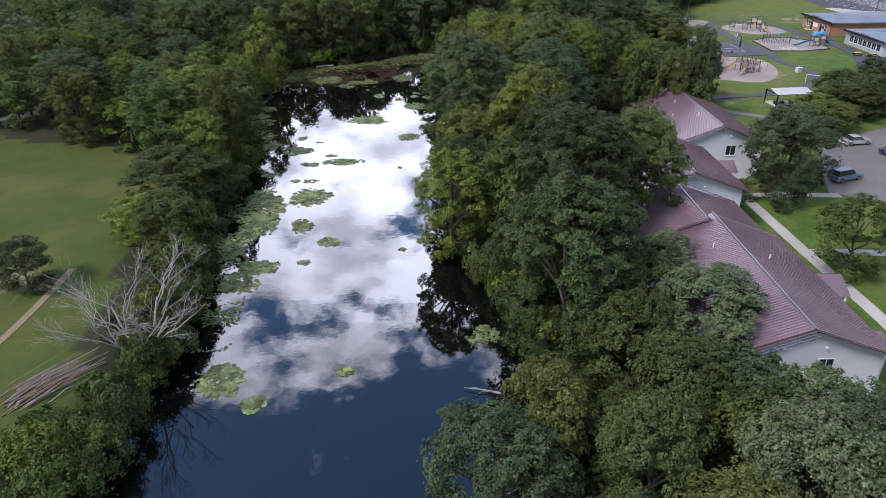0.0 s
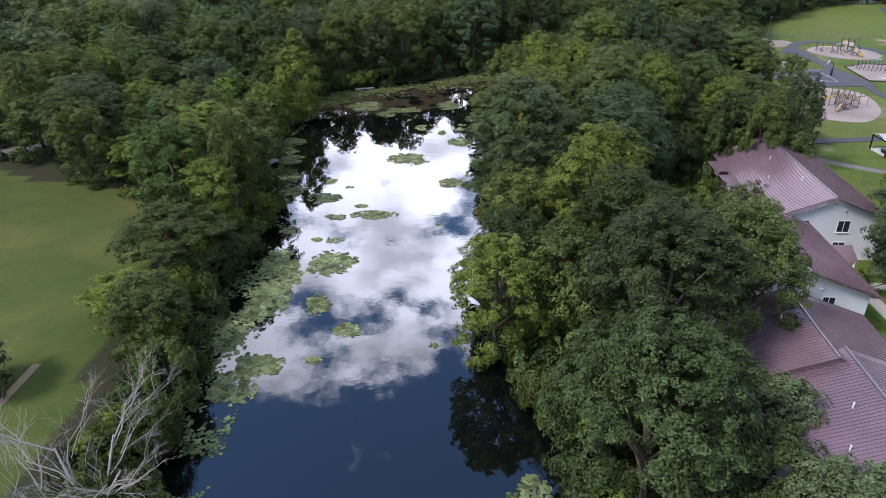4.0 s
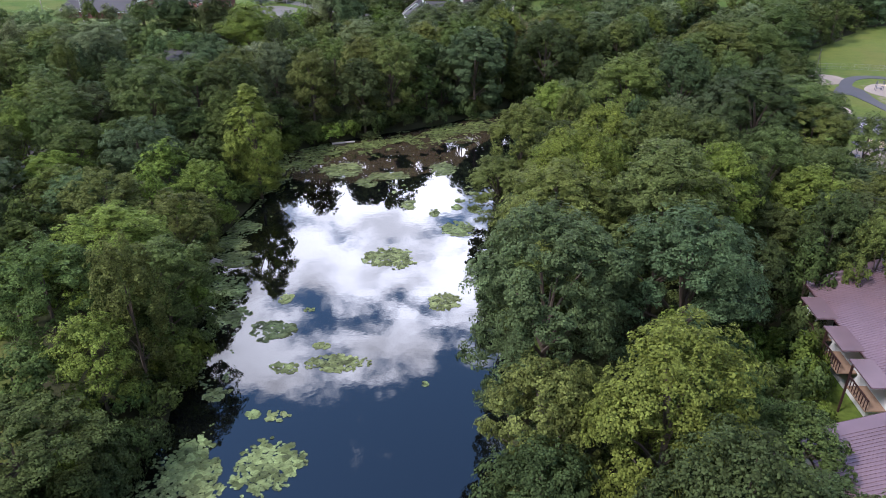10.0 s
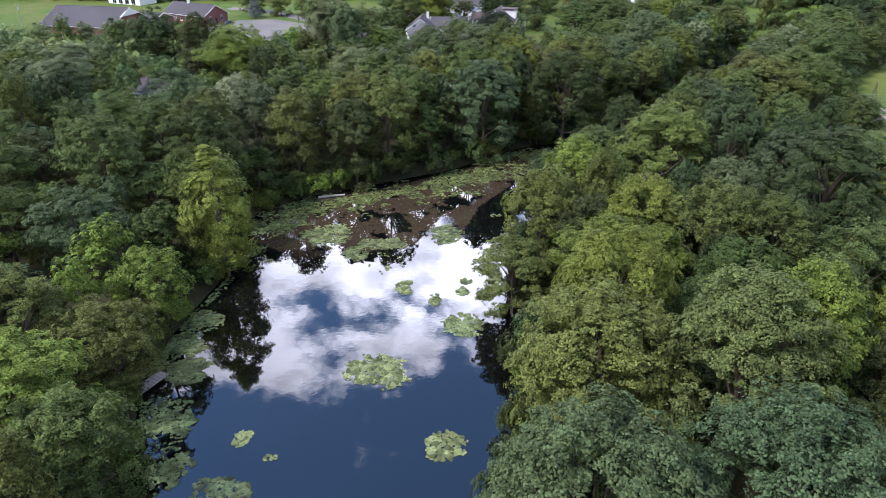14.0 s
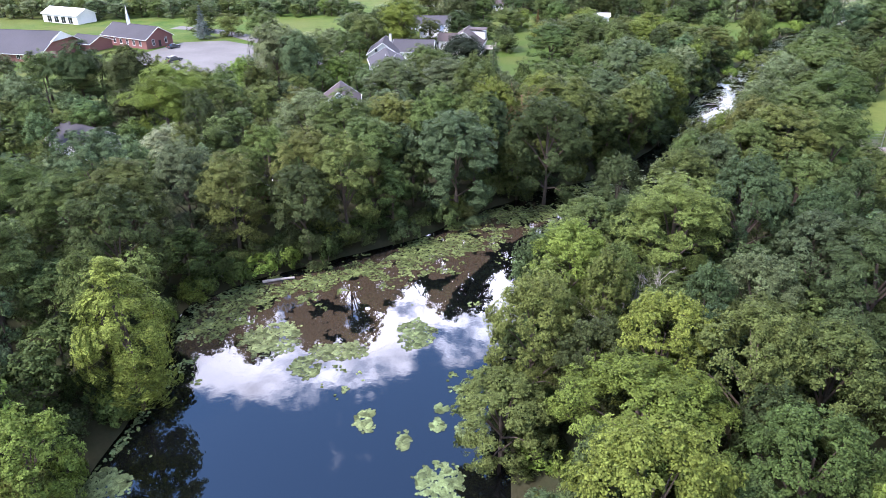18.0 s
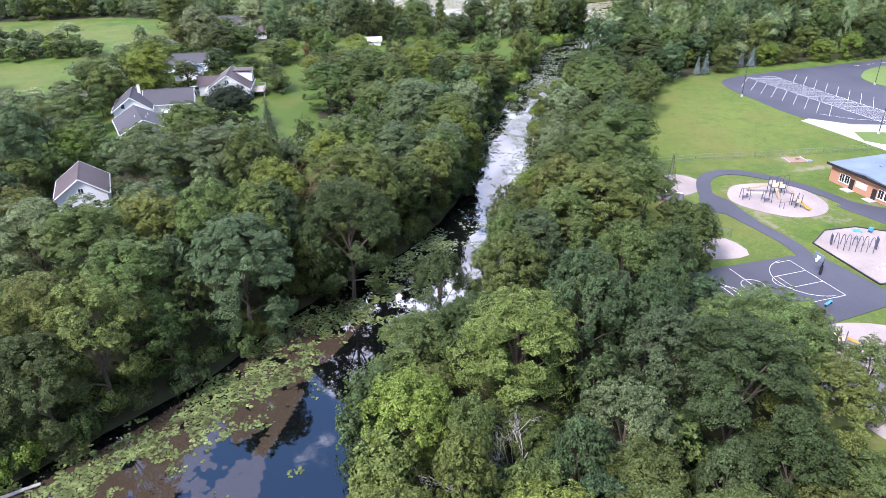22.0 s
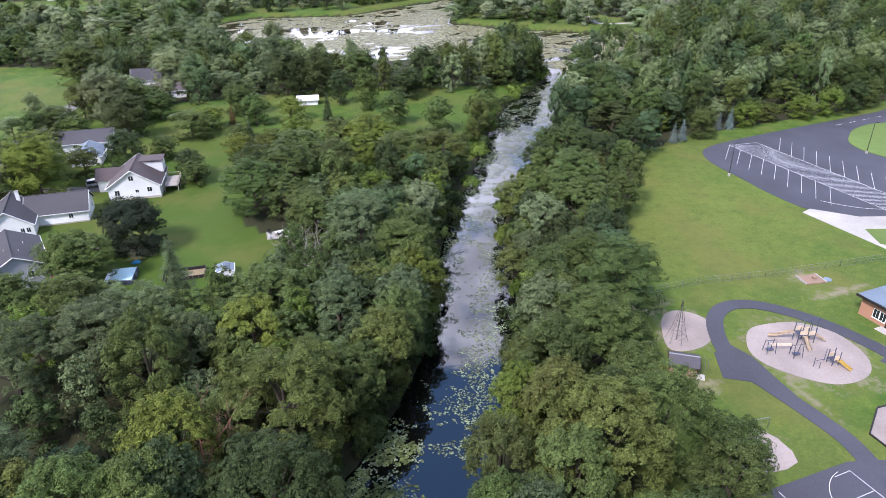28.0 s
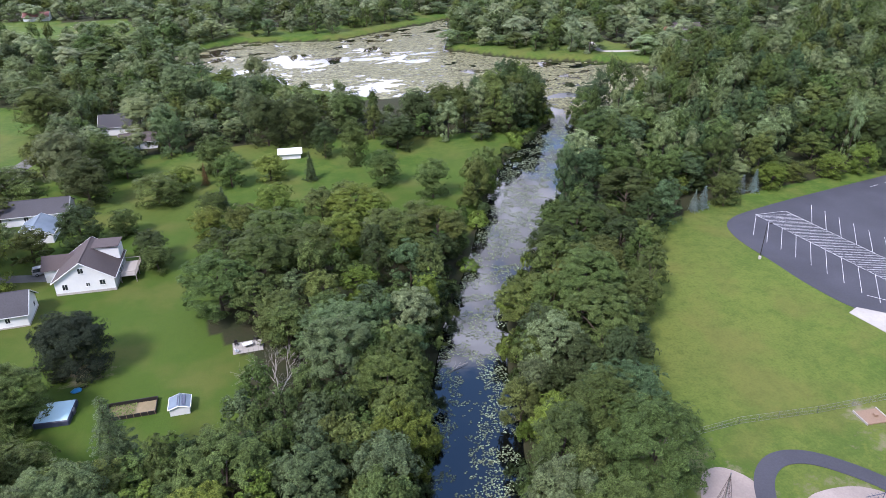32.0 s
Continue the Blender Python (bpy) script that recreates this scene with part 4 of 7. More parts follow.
YARD += [(7.4, 338.3, 8.8, 3.6, "mid"), (13.6, 316.6, 8.0, 3.6, "mid"), (13, 322, 9.4, 3.8, "dark"), (26.1, 329.9, 9.4, 4.2, "lime"), (33, 322, 12, 5.0, "olive"), (42, 330, 12.5, 5.2, "lime"), (52, 324, 12, 4.8, "mid"), (62, 316, 12, 4.8, "lime"),
         (72, 310, 11, 4.4, "mid"), (-1, 361, 15, 6.4, "dark"), (-21.5, 374.5, 11, 5.2, "mid"), (22, 362, 9, 4.4, "lime"), (28, 341, 8.5, 3.6, "mid"), (60, 331, 10, 4.0, "olive"), (-36, 330, 13, 5.4, "mid"), (-30, 340, 12, 5.0, "dark")]
YARD += [(-22, 333, 12, 5.2, "mid"), (-19, 262, 12, 5, "mid"), (-6, 256, 11, 5, "mid"), (2, 386, 14, 5.4, "mid"), (-14, 389, 13, 5.4, "olive"), (101, 334, 12, 4.6, "mid")]
YARD += [(-16.3, 434, 18.4, 8.9, "mid"), (15.3, 418, 16.1, 8.6, "light_haze"), (28.6, 444, 19.5, 7.6, "light_haze"), (21.1, 393.5, 18.4, 5.2, "grey"), (-5.6, 374, 19.6, 7.8, "grey"), (8.2, 378, 11.2, 5.6, "mid"), (35.1, 359.6, 11.8, 4.7, "mid"), (45.9, 360, 9.6, 5.0, "lime"),
         (32.7, 372, 13.2, 6.0, "mid"), (71.9, 363, 15.4, 4.5, "mid"), (64.9, 372, 13.2, 3.7, "dark"), (74.4, 343, 12.2, 4.8, "mid"), (15.9, 355, 10.4, 6.6, "olive"), (51.0, 391, 18.6, 7.6, "dark"), (60, 466, 15.6, 5.4, "light_haze"), (87.9, 370.5, 12.2, 6.4, "dark")]
YARD += [(62, 387, 18.0, 6.4, "dark"), (50.7, 446, 12.3, 5.0, "grey"), (-1.8, 336, 12.2, 5.4, "dark"), (-97.2, 354, 12.8, 5.9, "mid"), (-52, 204.5, 13.0, 5.4, "silver_haze"), (99, 384, 16.4, 6.4, "dark"), (78, 392, 16.0, 6.6, "mid"), (112, 392, 15.5, 6.2, "olive")]
for x, y, top, R, tint in YARD:
    tree(x, y, top, R, "round" if tint == "deep" else "lawn", tint, 0 if tint == "deep" else 1, where="beside the back lawns")
for x, y, top, R, tint in [(56.5, 355.5, 11.0, 2.6, "spruce"), (31, 345, 8.5, 2.4, "spruce"), (140.7, 294.6, 8.2, 1.7, "bluespruce"), (143.8, 294.8, 8.8, 1.9, "bluespruce"), (164, 298, 9, 1.9, "bluespruce"),
                           (160.6, 298.8, 7.5, 1.7, "bluespruce"), (-93, 342, 14, 4.0, "bluespruce"), (-124, 398, 13, 4, "spruce"), (6.1, 254.6, 17.5, 5.0, "spruce"), (28.5, 364, 8.9, 1.5, "rust")]:
    tree(x, y, top, R, "spruce", tint, where="beside the mown grass")
for x, y, top, R, tint in [(150, 294.0, 11.4, 4.0, "mid"), (170.1, 297.8, 9.6, 4.2, "lime"), (180, 299, 8, 3.4, "olive"), (191.2, 297, 9.8, 4.3, "lime"), (201.7, 296, 11.2, 4.4, "lime"), (211.7, 295.8, 12, 4.3, "dark"), (222, 297.5, 11, 4.4, "mid"),
                           (146.5, 226, 6.0, 1.9, "olive"), (-72, 345, 12, 6, "mid"), (-84, 346, 10, 5, "olive")]:
    tree(x, y, top, R, "lawn", tint, 1, where="on the mown grass")
# trees before the apartment gable
for x, y, top, R, tint in [(21, 29.5, 12.5, 4.4, "grey"), (26.5, 31.5, 11.6, 4.4, "blue"), (31.5, 30, 11.5, 4.6, "grey"), (20.0, 36, 9.4, 3.4, "mid"), (25.5, 27, 12, 4.4, "blue"), (16.5, 38.5, 11.4, 3.8, "mid")]:
    tree(x, y, top, R, "lawn", tint, 0, where="before the apartment block")
# far woods draw on the haze-lightened leaf tints
scatter(WOODS["behind the car park"], 0.66, (7, 19), (3.2, 6.8), tries=12000, lod=2, joined=True, tints=["light_haze", "mid", "light_haze", "olive", "mid", "blue"], keep=lambda x, y: y > 304 or x < 132)
BEFORE_LAKE = [(-10, 398), (30, 392), (66, 392), (92, 378), (116, 366), (134, 374), (130, 402), (106, 400), (90, 396), (80, 418), (64, 446), (42, 472), (20, 500), (-60, 540), (-80, 500), (-20, 470)]
scatter(BEFORE_LAKE, 0.66, (7.5, 14.5), (3.2, 6.0), lod=2, joined=True, tints=["light_haze", "mid", "grey", "olive", "light_haze"], keep=clear_of(CLEARINGS))
scatter([(124, 368), (140, 376), (153, 390), (152, 412), (136, 412), (128, 392)], 0.55, (13, 18), (4, 5.6), lod=2, joined=True)
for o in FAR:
    scatter(o, 0.68, (7, 18), (4.0, 8.0), lod=3, joined=True, tries=3500, tints=["light_haze", "grey", "silver_haze", "olive", "light_haze", "mid"], keep=lambda x, y: math.hypot(x - 300, y - 484) > 16, where="beyond the lake")
scatter([(-60, 262), (-20, 262), (-6, 295), (-8, 335), (-2, 400), (-14, 400), (-32, 380), (-44, 330), (-62, 300)], 0.85, (8, 13), (3.6, 5.4), lod=2, tints=["light_haze", "grey", "olive", "light_haze", "mid"], joined=True, keep=clear_of(CLEARINGS + [(-60, 290, 12), (-40, 355, 14)]))
scatter([(-2, 392), (30, 395), (26, 440), (4, 455), (-16, 440)], 0.8, (8, 13), (3.6, 5.4), lod=2, tints=["light_haze", "grey", "olive", "light_haze", "mid"], joined=True, keep=clear_of(CLEARINGS))
scatter([(-150, 215), (-62, 228), (-62, 236), (-118, 236), (-150, 245)], 0.66, (8, 11), (4, 6), lod=2, joined=True)
scatter([(-230, 392), (-150, 385), (-60, 398), (-50, 412), (-230, 420)], 0.7, (8, 12), (4, 6), lod=3, tints=["light_haze", "grey", "olive", "light_haze", "mid"], joined=True)
scatter([(-96, 392), (-44, 388), (-40, 396), (-96, 400)], 0.75, (6, 9), (3, 4.4), lod=3, joined=True)
scatter([(-190, 110), (-98, 118), (-98, 262), (-190, 262)], 0.66, (9, 15), (4, 6), lod=2, tints=["light_haze", "grey", "olive", "light_haze", "mid"], joined=True)
scatter([(-220, 560), (-60, 600), (-60, 640), (-220, 640)], 0.9, (8, 12), (4, 6), lod=3, joined=True)
scatter([(420, 330), (760, 330), (760, 480), (520, 430)], 0.66, (9, 14), (4.5, 6.5), lod=3, joined=True)
scatter([(132, 300), (146, 303), (158, 306), (156, 312), (132, 309)], 0.6, (5, 9), (2.6, 3.8), lod=2, joined=True, tints=["mid", "olive", "lime"], fresh=True)
scatter([(56, 106), (100, 126), (100, 138), (84, 138)], 0.62, (7, 10), (3.6, 5), lod=1, limit=14, where="beside the apartment car park")
for x, y, top, R, tint in [(-27.5, 35.2, 5.6, 3.2, "mid"), (-30.5, 38.6, 5.2, 3.0, "lime"), (-26.6, 39.6, 5.0, 2.8, "mid"), (-26.4, 43.6, 4.6, 2.4, "dark"), (-34, 37.0, 4.4, 2.8, "mid")]:
    tree(x, y, top, R, "shrub", tint, 0)
scatter([(2, 224), (28, 226), (44, 240), (50, 256), (40, 262), (24, 252), (4, 250)], 0.5, (9, 13), (3.2, 4.6), joined=True)
scatter([(17.5, 80), (22, 80), (31, 107), (24, 108)], 0.5, (4.5, 8), (2.0, 3.2), kind="shrub", tints=["mid", "dark", "lime"], joined=True, fresh=True)
scatter([(3, 28), (14, 28), (15, 76), (2, 76)], 0.46, (2.4, 4.8), (1.4, 2.6), kind="shrub", tints=["mid", "dark", "lime", "mid"], least=-0.8, most=6.5, joined=True, fresh=True)
# brush along the water's edge
bank = [(-48, 34), (-48, 180), (60, 300), (150, 392), (160, 380), (70, 230), (20, 165), (14, 30)]
scatter(bank, 0.55, (2.6, 5.2), (1.5, 2.9), kind="shrub", tints=["mid", "dark", "olive", "lime", "mid", "dark"], tries=9000, bank=0.2, least=-0.6, most=4.5, limit=110, keep=lambda x, y: y < 225, fresh=True)
scatter(bank, 0.7, (6.5, 11), (2.6, 4.0), tints=["mid", "dark", "olive", "blue", "dark"], tries=5000, least=0.4, most=6.0, bank=3.0, joined=True, keep=lambda x, y: y > 205 and not (80 < x < 125), fresh=True)
scatter(bank, 0.62, (2.4, 5.0), (1.5, 2.9), kind="shrub", tints=["mid", "dark", "olive", "lime"], tries=9000, least=-1.0, most=5, bank=0.4, joined=True, limit=430, fresh=True, keep=lambda x, y: y > 110 or x < 0 or 30 < y < 70)
scatter([(-29.5, 54), (-24, 46), (-22, 70), (-28, 90), (-36, 88), (-32, 70)], 0.6, (3.0, 6.0), (1.8, 3.0), kind="shrub", tints=["mid", "dark", "lime"], least=0.3, fresh=True, limit=26)
flush_wood("mixed green broadleaf woodland standing round the pond and lawns")

# ---- paved ground, play areas and buildings ----
G = GROUND


def slab(name, outline, material, label, category, h=0.05, smooth=0, kind="structure"):
    o = round_outline(outline, smooth) if smooth else list(outline)
    return tagged(part(name, prism(bmesh.new(), o, G - 0.4, G + h), material), label, category, kind=kind)


def strip(name, pts, width, material, label, category, h=0.05, steps=6):
    return tagged(part(name, band(bmesh.new(), pts, width, G - 0.3, G + h, steps), material), label, category, kind="structure")


def line_mark(bm, pts, w, z, steps=1):
    return band(bm, pts, w, z - 0.01, z, steps)


def arc(cx, cy, r, a0, a1, n=24):
    return [(cx + r * math.cos(radians(a0 + (a1 - a0) * i / n)), cy + r * math.sin(radians(a0 + (a1 - a0) * i / n))) for i in range(n + 1)]


# school grounds
LOOP = [(105.5, 199), (105.0, 204), (103.6, 210), (101.0, 215.5), (97, 220.2), (92.5, 221.6), (88, 219.6), (84.2, 214.5), (82.0, 208.5), (82.6, 202.5), (83.2, 196.5), (83.4, 190.5), (82.2, 185.5)]
strip("path", LOOP, 2.7, ASPHALT, "dark asphalt footpath looping round the play area", "path", 0.075)
slab("pavement", [(77.8, 206.6), (81.0, 212.0), (84.6, 213.4), (85.6, 209.0), (84.9, 204.0), (84.4, 199.5), (82.0, 203.6)], ASPHALT, "dark asphalt widening of the footpath", "pavement", 0.066)
slab("pavement", [(55, 178.4), (57, 188.3), (80, 187.6), (84.6, 186), (85.6, 176.5), (72.8, 176)], ASPHALT, "dark asphalt court with white painted game lines", "court", 0.095)
slab("pavement", [(72.8, 176), (85.6, 176.5), (85.6, 171.6), (72.6, 170.4)], ASPHALT, "dark asphalt strip with a bench beside the court", "pavement", 0.091)
slab("pavement", [(72.6, 173), (72.6, 170.4), (66, 169.9), (66, 172.2)], ASPHALT, "dark asphalt path beside the court", "pavement", 0.087)
strip("path", [(84, 173), (83, 164), (85, 155), (82, 146), (78, 141.2), (72, 137), (65.8, 134.9), (59.5, 134), (52, 132.6)], 2.2, ASPHALT, "grey asphalt footpath between lawns", "path", 0.085)
strip("path", [(50.5, 131.5), (52.2, 126.7), (55, 123.2), (61.9, 118.7), (68, 116)], 1.8, OLDASPHALT, "grey asphalt footpath beside the apartments", "path", 0.045)
slab("pavement", [(102.5, 200.5), (106.5, 201.5), (110.8, 196), (108, 184), (108, 172), (112, 160), (104, 154), (98, 158), (103.5, 170), (105.2, 188)], ASPHALT, "dark asphalt yard beside the school", "pavement", 0.062)
COURT = bmesh.new()
zc = G + 0.108
for p in ([(79, 175.4), (79, 186.4)], [(79, 175.4), (72.5, 175.4)], [(68.4, 177), (68.4, 187.3)], [(58.4, 178.6), (58.4, 186.4)], [(79, 179.6), (73.6, 179.6)], [(79, 183.0), (73.6, 183.0)], [(73.6, 179.6), (73.6, 183.0)],
          [(58.4, 179.6), (63.8, 179.6)], [(58.4, 183.0), (63.8, 183.0)], [(63.8, 179.6), (63.8, 183.0)], [(79, 186.4), (76.5, 186.4)]):
    line_mark(COURT, p, 0.065, zc)
tagged(part("court_lines", COURT, PAINT), "white painted basketball court lines on asphalt", "court lines", kind="structure")
RINGS = bmesh.new()
zc = G + 0.116
line_mark(RINGS, arc(68.4, 181.9, 1.7, 0, 360), 0.065, zc)
line_mark(RINGS, arc(73.6, 181.3, 1.7, 90, 270), 0.065, zc)
line_mark(RINGS, arc(63.8, 181.3, 1.7, -90, 90), 0.065, zc)
line_mark(RINGS, arc(78.2, 181.3, 5.6, 97, 263), 0.065, zc)
line_mark(RINGS, arc(59.2, 181.3, 5.6, -83, 83), 0.065, zc)
tagged(part("court_circles", RINGS, PAINT), "white painted circles and arcs on asphalt", "court lines", kind="structure")

PLAY_OVAL = [(87, 204.5), (86, 209.3), (89, 213.6), (92.5, 215), (99, 213.4), (102.6, 208.5), (101.6, 202), (97.5, 198.6), (91.5, 199.2)]
slab("play_area", PLAY_OVAL, SAND, "pale wood-chip play area with worn edges", "play area", 0.05, 5)
slab("play_area", [(75.4, 216), (79.8, 223), (84, 223.8), (86.4, 219.5), (83.2, 215), (78.3, 213.9)], SAND, "pale wood-chip circle under a climbing net", "play area", 0.05, 5)
slab("play_area", [(67.6, 198.2), (74.6, 196.2), (74.4, 190), (67.2, 191.2)], SAND, "pale sand patch beside the court", "play area", 0.05, 3)
slab("play_area", [(60, 150), (64.5, 146.2), (70.5, 145), (76.2, 151), (79.2, 160), (78.6, 167), (72, 170.2), (66, 169), (60, 161)], SAND, "large pale wood-chip play area", "play area", 0.05, 5)
HEX = [(87, 190), (92.5, 193.2), (98.5, 192.6), (103.8, 188), (102, 178), (94.5, 175.6), (86.2, 176.2)]
slab("play_area", HEX, SAND, "pale wood-chip play area edged with dark timber", "play area", 0.06)
kerb = bmesh.new()
for a, b in zip(HEX, HEX[1:] + HEX[:1]):
    band(kerb, [a, b], 0.2, G - 0.2, G + 0.2, 1)
tagged(part("edging", kerb, BLACK), "dark timber edging round the play area", "edging", kind="structure")

# school bus park
LOT = [(142, 284), (146.5, 287.3), (155, 289), (175, 290.5), (220, 292.5), (262, 296), (262, 225), (206, 222), (160, 228), (146, 235), (138.5, 244.5), (137.2, 256), (138.2, 266), (139.2, 277)]
slab("car_park", LOT, ASPHALT, "smooth dark asphalt bus park with white stall lines", "car park", 0.04, 4)
slab("traffic_island", [(191, 279), (185, 273.5), (183.4, 266), (187, 258), (200, 254), (222, 257), (224, 276), (210, 283.6), (199, 283)], GRASS, "raised oval of mown grass in the bus park", "grass island", 0.16, 4)
slab("pavement", [(135.6, 245), (138.6, 245.8), (145, 238.4), (161, 232), (161, 213), (137, 212.6)], CONCRETE, "pale concrete walk beside the bus park", "pavement", 0.06)
slab("grass_patch", [(140.6, 233.6), (150, 229.6), (142.4, 220.2), (137.4, 227.6)], GRASS, "small mown grass triangle within concrete", "grass", 0.09)
STALLS = bmesh.new()
zc = G + 0.062
line_mark(STALLS, [(153.4, 286.4), (153.4, 232)], 0.10, zc)
line_mark(STALLS, [(162, 285), (162, 236)], 0.10, zc)
line_mark(STALLS, [(153.4, 286.4), (162, 285)], 0.10, zc)
tagged(part("stall_borders", STALLS, PAINT), "white painted borders of a hatched strip", "road marking", kind="structure")
stall = B(-0.04, 0, 0, 0.04, 12.2, 0.012)
stall_me = mesh_of("stall_line", stall, PAINT)
for i in range(9):
    for x, y, a in ((153.4, 286.2 - 4.12 * i, 132.0), (162.1, 277 - 4.12 * i + (0 if i else 0), -48.0)):
        if y < 250 and a > 0:
            continue
        o = new("stall_line", stall_me)
        o.matrix_world = pose(x, y, G + 0.045, 0, 0, a)
        tagged(o, "white painted bus stall line", "road marking", "stall lines", "structure")
bm = bmesh.new()
for i in range(63):
    y = 286 - 0.82 * i
    line_mark(bm, [(153.6, y - 0.2), (161.9, max(y - 3.2, 232))], 0.06, G + 0.053)
tagged(part("hatching", bm, PAINT), "fine white hatching painted on asphalt", "road marking", kind="structure")
bm = bmesh.new()
line_mark(bm, [(144.4, 248), (150, 241), (160, 236.5), (175, 233)], 0.12, G + 0.058, 6)
for i in range(6):
    line_mark(bm, [(196 + 6 * i, 287.6 + 0.3 * i), (199 + 6 * i, 287.8 + 0.3 * i)], 0.12, G + 0.058)
tagged(part("lane_lines", bm, PAINT), "thin white painted lane lines", "road marking", kind="structure")


def street_lamp(x, y, h=8.5, arm=0.9):
    e = empty("street_lamp", x, y, G)
    part("base", tube(bmesh.new(), [(0, 0, -0.3), (0, 0, 0.7)], 0.32, 0.3, 12), CONCRETE, e)
    part("pole", tube(bmesh.new(), [(0, 0, 0.7), (0, 0, h)], 0.09, 0.06, 8), BLACK, e)
    part("arm", tube(bmesh.new(), [(0, 0, h - 0.1), (arm, 0, h)], 0.035, 0.035, 6), BLACK, e)
    part("lantern", B(arm - 0.15, -0.18, h - 0.1, arm + 0.55, 0.18, h + 0.08, bevel=0.03), BLACK, e)
    return tagged(e, "tall dark metal lamp post on a concrete foot", "street lamp", "lamp posts")


for x, y in ((136.6, 268.5), (182.2, 266.4), (144.6, 230.4), (-63.5, 296)):
    street_lamp(x, y)


def chain_fence(pts, h=1.4):
    e = empty("fence", 0, 0, G)
    for (x0, y0), (x1, y1) in zip(pts, pts[1:]):
        L = math.hypot(x1 - x0, y1 - y0)
        n = max(1, int(L / 3))
        for i in range(n + 1):
            x, y = x0 + (x1 - x0) * i / n, y0 + (y1 - y0) * i / n
            part("post", tube(bmesh.new(), [(x, y, -0.3), (x, y, h)], 0.035, 0.035, 6), STEEL, e)
        for z in (0.08, h * 0.5, h - 0.02):
            part("rail", tube(bmesh.new(), [(x0, y0, z), (x1, y1, z)], 0.022, 0.022, 5), STEEL, e)
        wires = bmesh.new()
        for z in [0.25, 0.42, 0.6, 0.85, 1.0, 1.18]:
            tube(wires, [(x0, y0, z), (x1, y1, z)], 0.006, 0.006, 3)
        part("wires", wires, STEEL, e)
    return tagged(e, "low grey metal wire fence across the grass", "fence")


chain_fence([(80, 230.6), (93, 229.6), (106, 226.6), (122, 224), (136, 222)])


# ---- buildings ----
def window(parent, x, y, z, w, h, facing, trim=WHITE, shutters=None, sash=True):
    """A framed window on a wall; facing: the way the wall looks, in the building's own axes."""
    rz = {"s": 0, "n": 180, "e": 90, "w": -90}[facing]
    f = bmesh.new()
    t = 0.07
    for b in ((-w / 2 - t, -0.05, -t, -w / 2, 0.05, h + t), (w / 2, -0.05, -t, w / 2 + t, 0.05, h + t), (-w / 2, -0.05, -t, w / 2, 0.05, 0), (-w / 2, -0.05, h, w / 2, 0.05, h + t)):
        box(f, *b)
    if sash:
        box(f, -0.025, -0.04, 0, 0.025, 0.03, h)
    o = part("window", f, trim, parent)
    o.matrix_local = pose(x, y, z, 0, 0, rz)
    g = part("pane", B(-w / 2, -0.02, 0, w / 2, 0.02, h), GLASS, o)
    s = part("sill", B(-w / 2 - 0.12, -0.12, -t - 0.06, w / 2 + 0.12, 0.02, -t), trim, o)
    return o


